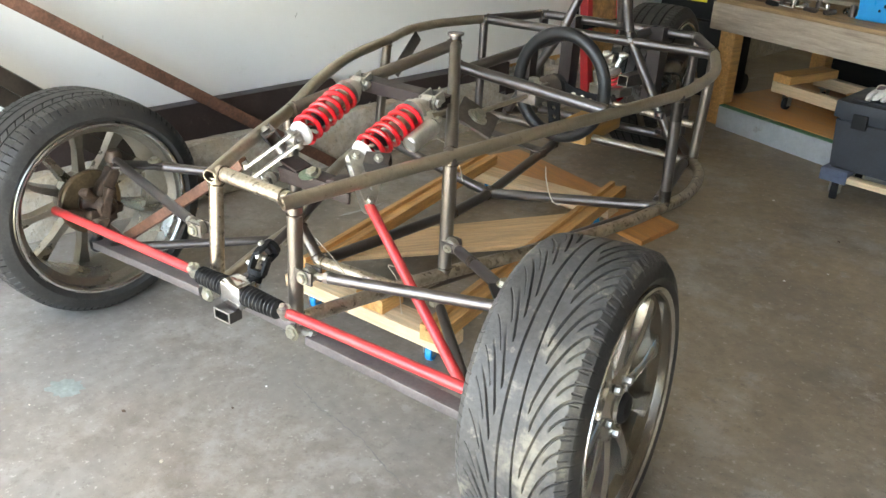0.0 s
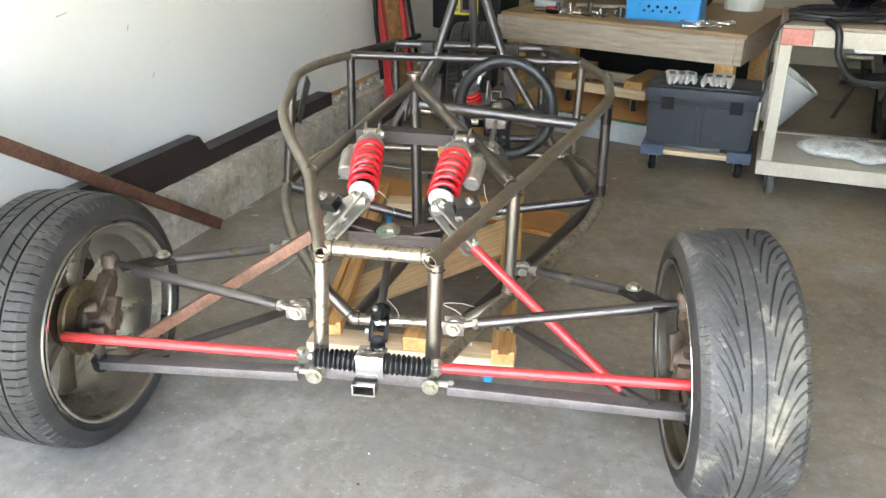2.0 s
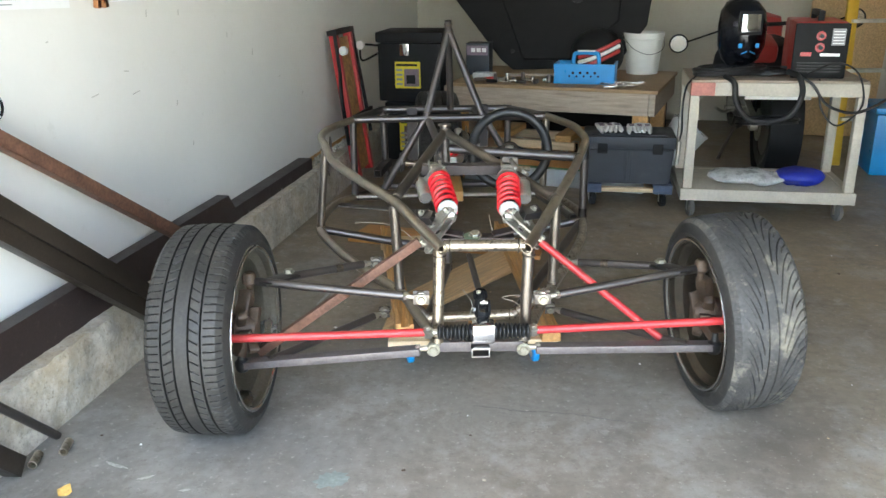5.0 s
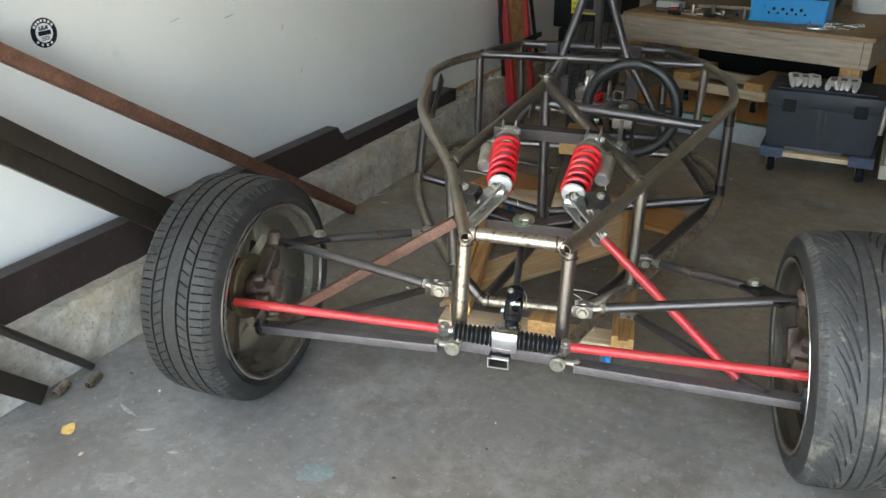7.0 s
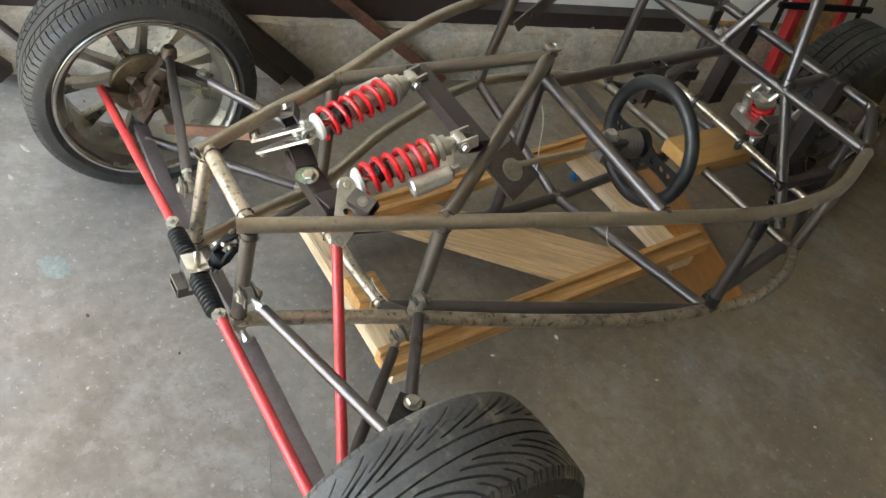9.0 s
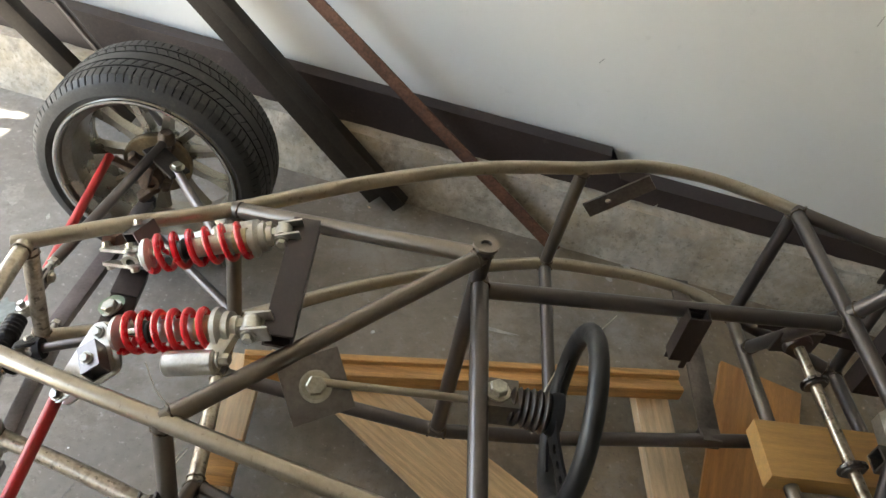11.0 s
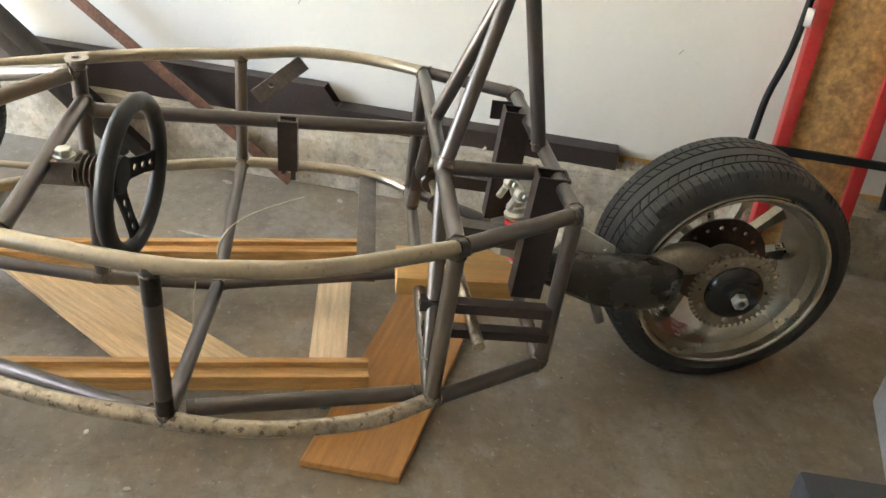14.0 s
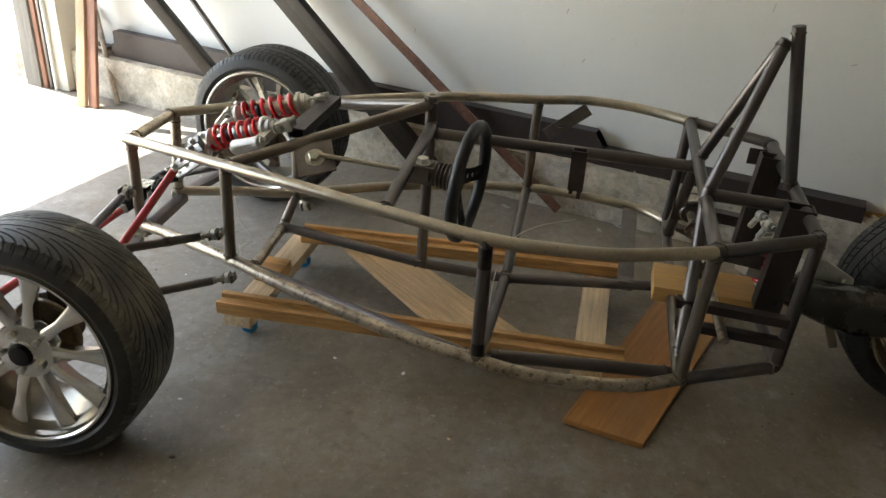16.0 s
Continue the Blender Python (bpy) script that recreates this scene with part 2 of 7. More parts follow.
M["osb"] = material("osb_board", (0.47, 0.27, 0.11), 0.75, 0.0, 0.4, 26, 70, 0.3, stain=(0.30, 0.15, 0.06), stain_at=0.55)
M["white_print"] = material("white_print", (0.88, 0.88, 0.87), 0.5, 0.0, 0.05, 10, 100, 0.0)
M["grey_print"] = material("grey_print", (0.30, 0.30, 0.30), 0.5, 0.0, 0.05, 10, 100, 0.0)
M["chrome"] = material("chrome", (0.75, 0.74, 0.72), 0.12, 1.0, 0.05, 10, 100, 0.0)
M["mirror"] = material("mirror_glass", (0.85, 0.85, 0.85), 0.03, 1.0, 0.0, 10, 100, 0.0)
M["driveway"] = material("driveway_concrete", (0.50, 0.48, 0.44), 0.85, 0.0, 0.12, 1.2, 40, 0.3)
M["leaf"] = material("dry_leaf", (0.55, 0.36, 0.10), 0.7, 0.0, 0.3, 40, 90, 0.1)
M["string"] = material("cotton_string", (0.62, 0.58, 0.48), 0.9, 0.0, 0.1, 60, 200, 0.1)

M["copper"] = material("copper", (0.60, 0.28, 0.13), 0.25, 1.0, 0.15, 30, 100, 0.02)
M["timber"] = material("golden_timber", (0.55, 0.32, 0.11), 0.55, 0.0, 0.16, 5, 60, 0.1, stretch=(14, 1.2, 14))
M["teal"] = material("teal_stain", (0.23, 0.27, 0.26), 0.65, 0.0, 0.25, 30, 80, 0.2)
M["grey_paint"] = material("chipped_grey_paint", (0.40, 0.42, 0.44), 0.55, 0.0, 0.1, 9, 60, 0.1, stain=(0.20, 0.17, 0.14), stain_at=0.63)
M["green"] = material("green_paint", (0.05, 0.17, 0.09), 0.55, 0.0, 0.2, 9, 60, 0.1, stain=(0.55, 0.53, 0.48), stain_at=0.62)
M["slate"] = material("slate_carpet", (0.09, 0.11, 0.16), 0.95, 0.0, 0.25, 30, 250, 0.6)
M["cart_red"] = material("red_sprayed_wood", (0.50, 0.20, 0.16), 0.6, 0.0, 0.2, 12, 80, 0.1, stain=(0.60, 0.52, 0.43), stain_at=0.62)
M["grey_rubber"] = material("grey_caster_rubber", (0.13, 0.125, 0.115), 0.7, 0.0, 0.2, 20, 100, 0.1)
M["mask_black"] = material("gloss_black_shell", (0.012, 0.013, 0.022), 0.2, 0.0, 0.1, 10, 100, 0.0, coat=0.5)
M["lens"] = material("mirrored_lens", (0.80, 0.84, 0.88), 0.08, 1.0, 0.02, 10, 100, 0.0)
M["yellow_ladder"] = material("yellow_fibreglass", (0.60, 0.36, 0.03), 0.5, 0.0, 0.1, 10, 100, 0.05)


def floor_material():
    """Stained grey garage concrete: broad tone, blotches, pale scuffs and hairline cracks."""
    m = material("garage_concrete", (0.225, 0.218, 0.204), 0.5, 0.0, 0.2, 1.3, 30, 0.3, stain=(0.199, 0.178, 0.149), stain_at=0.5, soft=0.3)
    n, l = m.node_tree.nodes, m.node_tree.links
    b = n["Principled BSDF"]
    src = b.inputs["Base Color"].links[0].from_socket
    co = n.new("ShaderNodeTexCoord")

    def layer(source, scale, lo, hi, colour, amount, detail=9, rough=0.7):
        t = n.new("ShaderNodeTexNoise")
        t.inputs["Scale"].default_value, t.inputs["Detail"].default_value, t.inputs["Roughness"].default_value = scale, detail, rough
        r = n.new("ShaderNodeValToRGB")
        r.color_ramp.elements[0].position, r.color_ramp.elements[1].position = lo, hi
        r.color_ramp.elements[1].color = (amount, amount, amount, 1)
        x = n.new("ShaderNodeMix")
        x.data_type = "RGBA"
        x.inputs["B"].default_value = (*colour, 1)
        l.new(co.outputs["Object"], t.inputs["Vector"])
        l.new(t.outputs["Fac"], r.inputs[0])
        l.new(r.outputs[0], x.inputs["Factor"])
        l.new(source, x.inputs["A"])
        return x.outputs["Result"]

    # the slab is browner and lighter towards the back: warm bounced light painted in, as a ragged wash
    sep = n.new("ShaderNodeSeparateXYZ")
    l.new(co.outputs["Object"], sep.inputs[0])
    wash = n.new("ShaderNodeTexNoise")
    wash.inputs["Scale"].default_value, wash.inputs["Detail"].default_value = 1.3, 7
    l.new(co.outputs["Object"], wash.inputs["Vector"])
    su = n.new("ShaderNodeMath")
    su.operation = "MULTIPLY_ADD"
    su.inputs[1].default_value = 0.45
    l.new(sep.outputs["X"], su.inputs[0])
    l.new(sep.outputs["Y"], su.inputs[2])
    ad = n.new("ShaderNodeMath")
    ad.operation = "MULTIPLY_ADD"
    ad.inputs[1].default_value = 2.4
    l.new(wash.outputs["Fac"], ad.inputs[0])
    l.new(su.outputs[0], ad.inputs[2])
    mr = n.new("ShaderNodeMapRange")
    mr.inputs["From Min"].default_value, mr.inputs["From Max"].default_value = 0.7, 2.6
    l.new(ad.outputs[0], mr.inputs["Value"])
    bounce_wash = n.new("ShaderNodeMix")
    bounce_wash.data_type, bounce_wash.blend_type = "RGBA", "MULTIPLY"
    bounce_wash.inputs["B"].default_value = (1.22, 1.02, 0.74, 1)
    l.new(mr.outputs[0], bounce_wash.inputs["Factor"])
    l.new(src, bounce_wash.inputs["A"])
    out = layer(bounce_wash.outputs["Result"], 1.7, 0.46, 0.68, (0.125, 0.108, 0.088), 0.85, 10, 0.72)
    out = layer(out, 2.6, 0.50, 0.68, (0.36, 0.35, 0.33), 0.7, 10, 0.75)
    out = layer(out, 6.0, 0.56, 0.66, (0.19, 0.165, 0.13), 0.45, 8, 0.75)
    out = layer(out, 8.0, 0.58, 0.66, (0.47, 0.455, 0.42), 0.45, 8, 0.75)
    out = layer(out, 16.0, 0.57, 0.68, (0.13, 0.115, 0.095), 0.6, 6, 0.75)
    out = layer(out, 34.0, 0.56, 0.70, (0.13, 0.117, 0.10), 0.55, 5, 0.75)
    out = layer(out, 60.0, 0.63, 0.70, (0.52, 0.50, 0.46), 0.4, 3, 0.6)
    out = layer(out, 95.0, 0.63, 0.70, (0.11, 0.10, 0.085), 0.5, 3, 0.6)
    v = n.new("ShaderNodeTexVoronoi")
    v.feature = "DISTANCE_TO_EDGE"
    v.inputs["Scale"].default_value = 0.38
    w = n.new("ShaderNodeTexNoise")
    w.inputs["Scale"].default_value, w.inputs["Detail"].default_value = 3.0, 8
    add = n.new("ShaderNodeVectorMath")
    add.operation = "MULTIPLY_ADD"
    add.inputs[1].default_value = (0.7, 0.7, 0.7)
    l.new(co.outputs["Object"], w.inputs["Vector"])
    l.new(w.outputs["Color"], add.inputs[0])
    l.new(co.outputs["Object"], add.inputs[2])
    l.new(add.outputs[0], v.inputs["Vector"])
    r = n.new("ShaderNodeValToRGB")
    r.color_ramp.elements[0].position, r.color_ramp.elements[1].position = 0.0, 0.0007
    r.color_ramp.elements[0].color, r.color_ramp.elements[1].color = (0.16, 0.16, 0.16, 1), (0, 0, 0, 1)
    x = n.new("ShaderNodeMix")
    x.data_type = "RGBA"
    x.inputs["B"].default_value = (0.09, 0.08, 0.07, 1)
    l.new(v.outputs["Distance"], r.inputs[0])
    l.new(r.outputs[0], x.inputs["Factor"])
    l.new(out, x.inputs["A"])
    l.new(x.outputs["Result"], b.inputs["Base Color"])
    return m


M["floor"] = floor_material()


def weather(m, layers, detail=9):
    """Adds ragged patches of colour to a material: (scale, from, to, colour, amount)."""
    n, l = m.node_tree.nodes, m.node_tree.links
    b = n["Principled BSDF"]
    co = n.new("ShaderNodeTexCoord")
    for scale, lo, hi, colour, amount in layers:
        src = b.inputs["Base Color"].links[0].from_socket
        t = n.new("ShaderNodeTexNoise")
        t.inputs["Scale"].default_value, t.inputs["Detail"].default_value, t.inputs["Roughness"].default_value = scale, detail, 0.72 if detail > 4 else 0.5
        r = n.new("ShaderNodeValToRGB")
        r.color_ramp.elements[0].position, r.color_ramp.elements[1].position = lo, hi
        r.color_ramp.elements[1].color = (amount, amount, amount, 1)
        x = n.new("ShaderNodeMix")
        x.data_type = "RGBA"
        x.inputs["B"].default_value = (*colour, 1)
        l.new(co.outputs["Object"], t.inputs["Vector"])
        l.new(t.outputs["Fac"], r.inputs[0])
        l.new(r.outputs[0], x.inputs["Factor"])
        l.new(src, x.inputs["A"])
        l.new(x.outputs["Result"], b.inputs["Base Color"])


weather(M["stem"], [(3.0, 0.48, 0.64, (0.42, 0.335, 0.21), 0.7), (11.0, 0.54, 0.66, (0.20, 0.17, 0.13), 0.6), (40.0, 0.56, 0.66, (0.58, 0.54, 0.45), 0.5), (70.0, 0.56, 0.64, (0.15, 0.13, 0.10), 0.55)])
weather(M["wall"], [(1.1, 0.55, 0.75, (0.70, 0.665, 0.58), 0.45), (14.0, 0.62, 0.70, (0.62, 0.60, 0.55), 0.3)])
weather(M["rubber"], [(30.0, 0.58, 0.70, (0.10, 0.092, 0.078), 0.45), (90.0, 0.64, 0.70, (0.20, 0.185, 0.155), 0.5)])
weather(M["rubber_worn"], [(9.0, 0.50, 0.60, (0.05, 0.048, 0.045), 0.5), (13.0, 0.56, 0.64, (0.37, 0.335, 0.26), 0.32), (3.2, 0.52, 0.68, (0.26, 0.235, 0.175), 0.55), (18.0, 0.60, 0.70, (0.33, 0.30, 0.235), 0.55), (5.0, 0.55, 0.70, (0.13, 0.12, 0.10), 0.5)])
weather(M["steel_rail"], [(90.0, 0.66, 0.71, (0.16, 0.135, 0.105), 0.4), (8.0, 0.54, 0.78, (0.52, 0.48, 0.40), 0.35), (5.0, 0.52, 0.80, (0.27, 0.225, 0.17), 0.35)], 2)
weather(M["steel_bright"], [(45.0, 0.55, 0.68, (0.13, 0.10, 0.075), 0.5), (70.0, 0.62, 0.66, (0.05, 0.04, 0.032), 0.6)], 2)
weather(M["steel"], [(9.0, 0.5, 0.8, (0.175, 0.15, 0.125), 0.35)], 2)
weather(M["steel_brown"], [(26.0, 0.60, 0.68, (0.11, 0.085, 0.07), 0.5)])
weather(M["red_paint"], [(6.0, 0.48, 0.70, (0.36, 0.075, 0.055), 0.55), (26.0, 0.56, 0.72, (0.30, 0.13, 0.09), 0.4), (34.0, 0.64, 0.70, (0.16, 0.06, 0.05), 0.6)])



# ---- mesh helpers ----
def V(*p):
    return Vector(p)


def link_mesh(name, bm, mat, smooth=True, angle=35):
    me = bpy.data.meshes.new(name)
    bmesh.ops.recalc_face_normals(bm, faces=bm.faces)
    bm.to_mesh(me)
    bm.free()
    for m in mat if isinstance(mat, (list, tuple)) else [mat]:
        me.materials.append(M[m])
    if smooth:
        me.shade_smooth()
        me.set_sharp_from_angle(angle=radians(angle))
    return new(name, me)


def part(name, bm, mat, parent, label=""):
    ob = link_mesh(name, bm, mat)
    ob.parent = parent
    return tagged(ob, label)


def thing(name, at, label, category, group="", kind=""):
    ob = new(name)
    ob.empty_display_size = 0.05
    ob.location = at
    bpy.context.view_layer.update()
    return tagged(ob, label, category, group, kind)


def solid(name, bm, mat, label, category, group="", kind=""):
    return tagged(link_mesh(name, bm, mat), label, category, group, kind)


def smooth_path(pts, steps=6):
    """A Catmull-Rom curve through the points."""
    p = [Vector(q) for q in pts]
    if len(p) < 3:
        return p
    p = [2 * p[0] - p[1]] + p + [2 * p[-1] - p[-2]]
    out = []
    for i in range(1, len(p) - 2):
        for s in range(steps):
            t = s / steps
            a, b, c, d = p[i - 1], p[i], p[i + 1], p[i + 2]
            out.append(0.5 * ((2 * b) + (c - a) * t + (2 * a - 5 * b + 4 * c - d) * t * t + (3 * b - a - 3 * c + d) * t**3))
    out.append(p[-2])
    return out


def add_tube(bm, pts, r, n=12, hollow=0.0, radii=None):
    """A round tube swept along the points; hollow: wall thickness, open at both ends."""
    p = [Vector(q) for q in pts]
    rings = []
    d = (p[1] - p[0]).normalized()
    side = d.orthogonal().normalized()

    def ring(k, rad, side, d):
        other = d.cross(side)
        return [bm.verts.new(p[k] + rad * (math.cos(2 * math.pi * i / n) * side + math.sin(2 * math.pi * i / n) * other)) for i in range(n)]

    inner = []
    for k in range(len(p)):
        a, b = p[max(0, k - 1)], p[min(len(p) - 1, k + 1)]
        d2 = (b - a).normalized()
        side = (side - d2 * side.dot(d2)).normalized()
        rad = radii[k] if radii else r
        rings.append(ring(k, rad, side, d2))
        if hollow:
            inner.append(ring(k, rad - hollow, side, d2))
    for s in (rings, inner):
        for a, b in zip(s, s[1:]):
            for i in range(n):
                bm.faces.new((a[i], a[(i + 1) % n], b[(i + 1) % n], b[i]))
    if hollow:
        for k in (0, -1):
            for i in range(n):
                bm.faces.new((rings[k][i], rings[k][(i + 1) % n], inner[k][(i + 1) % n], inner[k][i]))
    else:
        bm.faces.new(rings[0])
        bm.faces.new(rings[-1])
    return bm


def tube_bm(pts, r, n=12, hollow=0.0, radii=None):
    return add_tube(bmesh.new(), pts, r, n, hollow, radii)


def add_box(bm, size, m=None, bevel=0.0):
    new_b = bmesh.new() if bevel else bm
    made = bmesh.ops.create_cube(new_b, size=1, matrix=Matrix.Diagonal((*size, 1)))
    if bevel:
        bmesh.ops.bevel(new_b, geom=new_b.edges[:], offset=bevel, segments=2, affect="EDGES", profile=0.6)
        if m is not None:
            bmesh.ops.transform(new_b, matrix=m, verts=new_b.verts)
        join_into(bm, new_b)
    elif m is not None:
        bmesh.ops.transform(bm, matrix=m, verts=made["verts"])
    return bm


def join_into(bm, other):
    """Adds other's faces to bm and frees other."""
    at = {v: bm.verts.new(v.co) for v in other.verts}
    for f in other.faces:
        try:
            g = bm.faces.new([at[v] for v in f.verts])
            g.material_index = f.material_index
        except ValueError:
            pass
    other.free()
    return bm


def box_bm(size, m=None, bevel=0.0):
    return add_box(bmesh.new(), size, m, bevel)


def frame_between(a, b, up=(0, 0, 1)):
    """A pose whose x runs from a to b, at their middle."""
    a, b = Vector(a), Vector(b)
    x = (b - a).normalized()
    z = Vector(up)
    if abs(x.dot(z)) > 0.98:
        z = Vector((0, 1, 0))
    y = z.cross(x).normalized()
    z = x.cross(y)
    m = Matrix((x, y, z)).transposed().to_4x4()
    m.translation = (a + b) / 2
    return m


def bar_bm(a, b, w, h, bevel=0.002, up=(0, 0, 1)):
    """A rectangular bar from a to b, w wide and h high."""
    return box_bm(((Vector(b) - Vector(a)).length, w, h), frame_between(a, b, up), bevel)


def box_tube_bm(a, b, w, h, wall=0.004, up=(0, 0, 1)):
    """A hollow rectangular tube from a to b."""
    bm = bmesh.new()
    m = frame_between(a, b, up)
    half = (Vector(b) - Vector(a)).length / 2
    loops = []
    for dw in (0, wall):
        for x in (-half, half):
            loops.append([bm.verts.new(m @ Vector((x, sy * (w / 2 - dw), sz * (h / 2 - dw)))) for sy, sz in ((-1, -1), (1, -1), (1, 1), (-1, 1))])
    o0, o1, i0, i1 = loops
    for i in range(4):
        j = (i + 1) % 4
        bm.faces.new((o0[i], o0[j], o1[j], o1[i]))
        bm.faces.new((i0[i], i0[j], i1[j], i1[i]))
        bm.faces.new((o0[i], o0[j], i0[j], i0[i]))
        bm.faces.new((o1[i], o1[j], i1[j], i1[i]))
    return bm


def add_lathe(bm, profile, m, n=32, closed=False):
    """Turns a profile of (radius, along x) round the x axis of m."""
    rings = [[bm.verts.new(m @ Vector((x, r * math.cos(2 * math.pi * i / n), r * math.sin(2 * math.pi * i / n)))) for i in range(n)] if r > 1e-6 else [bm.verts.new(m @ Vector((x, 0, 0)))] for r, x in profile]
    pairs = list(zip(rings, rings[1:])) + ([(rings[-1], rings[0])] if closed else [])
    for a, b in pairs:
        for i in range(n):
            j = (i + 1) % n
            if len(a) == 1 and len(b) == 1:
                continue
            if len(a) == 1:
                bm.faces.new((a[0], b[j], b[i]))
            elif len(b) == 1:
                bm.faces.new((a[i], a[j], b[0]))
            else:
                bm.faces.new((a[i], a[j], b[j], b[i]))
    return bm


def lathe_bm(profile, m, n=32, closed=False):
    return add_lathe(bmesh.new(), profile, m, n, closed)


def extrude_outline(outline, thick, m, bevel=0.0):
    """A flat plate with the outline (x, y), of that thickness round z = 0, laid by m."""
    bm = bmesh.new()
    vs = [bm.verts.new((x, y, -thick / 2)) for x, y in outline]
    f = bm.faces.new(vs)
    up = bmesh.ops.extrude_face_region(bm, geom=[f])
    bmesh.ops.translate(bm, vec=(0, 0, thick), verts=[v for v in up["geom"] if isinstance(v, bmesh.types.BMVert)])
    if bevel:
        bmesh.ops.bevel(bm, geom=bm.edges[:], offset=bevel, segments=1, affect="EDGES")
    bmesh.ops.transform(bm, matrix=m, verts=bm.verts)
    return bm


def axis_frame(at, x, up=(0, 0, 1)):
    """A pose at a place whose x axis points along x."""
    m = frame_between(Vector(at) - Vector(x), Vector(at) + Vector(x), up)
    return m


def bolt_bm(at, way, r=0.013, h=0.009, washer=True):
    """A hexagon bolt head with its washer, that points along way."""
    m = axis_frame(at, Vector(way).normalized())
    bm = bmesh.new()
    if washer:
        add_lathe(bm, [(0, 0), (r * 1.35, 0), (r * 1.35, 0.003), (0, 0.003)], m, 20)
    add_lathe(bm, [(0, 0.003), (r, 0.003), (r, h), (r * 0.85, h + 0.002), (0, h + 0.002)], m, 6)
    return bm


def holed_plate(outline, holes, thick, m):
    """A flat plate like extrude_outline, with round holes (x, y, radius) cut through."""
    bm = bmesh.new()
    edges = []
    for loop in [outline] + [[(x + r * math.cos(2 * math.pi * k / 16), y + r * math.sin(2 * math.pi * k / 16)) for k in range(16)] for x, y, r in holes]:
        vs = [bm.verts.new((x, y, -thick / 2)) for x, y in loop]
        edges += [bm.edges.new((vs[k], vs[(k + 1) % len(vs)])) for k in range(len(vs))]
    made = bmesh.ops.triangle_fill(bm, edges=edges, use_beauty=True)
    faces = [f for f in made["geom"] if isinstance(f, bmesh.types.BMFace)]
    up = bmesh.ops.extrude_face_region(bm, geom=faces)
    bmesh.ops.translate(bm, vec=(0, 0, thick), verts=[v for v in up["geom"] if isinstance(v, bmesh.types.BMVert)])
    bmesh.ops.transform(bm, matrix=m, verts=bm.verts)
    return bm


def hull_outline(pts, n=8):
    """The rounded outline round discs (x, y, radius), taken in turn round the plate."""
    ring = sorted({(round(x + r * math.cos(2 * math.pi * k / (3 * n)), 6), round(y + r * math.sin(2 * math.pi * k / (3 * n)), 6)) for x, y, r in pts for k in range(3 * n)})

    def half(points):
        out = []
        for p in points:
            while len(out) > 1 and (out[-1][0] - out[-2][0]) * (p[1] - out[-2][1]) - (out[-1][1] - out[-2][1]) * (p[0] - out[-2][0]) <= 0:
                out.pop()
            out.append(p)
        return out[:-1]

    return half(ring) + half(ring[::-1])


# ---- structure ----
WALL_U, STEM_U, BACK_V, DOOR_V, RIGHT_U, CEIL = -1.36, -1.232, 5.0, -1.75, 4.2, 2.6


def room_box(name, u0, u1, v0, v1, z0, z1, mat, label, category, bevel=0.0):
    bm = box_bm((u1 - u0, v1 - v0, z1 - z0), ROOM_M @ Matrix.Translation(((u0 + u1) / 2, (v0 + v1) / 2, (z0 + z1) / 2)), bevel)
    return solid(name, bm, mat, label, category, kind="structure")


def noisy_sheet(bm, amount, scale, keep=lambda c: False):
    for v in bm.verts:
        if not keep(v.co):
            v.co += amount * noise.noise_vector(v.co * scale)


def build_ground():
    bm = bmesh.new()
    bmesh.ops.create_grid(bm, x_segments=1, y_segments=1, size=60, matrix=Matrix.Translation((0, 0, -0.004)))
    solid("ground", bm, "driveway", "pale sunlit concrete driveway outside the garage", "ground", kind="structure")
    room_box("floor", WALL_U - 0.1, RIGHT_U + 0.1, DOOR_V - 0.6, BACK_V + 0.1, -0.12, 0.0, "floor", "stained grey concrete garage floor with hairline cracks", "floor")


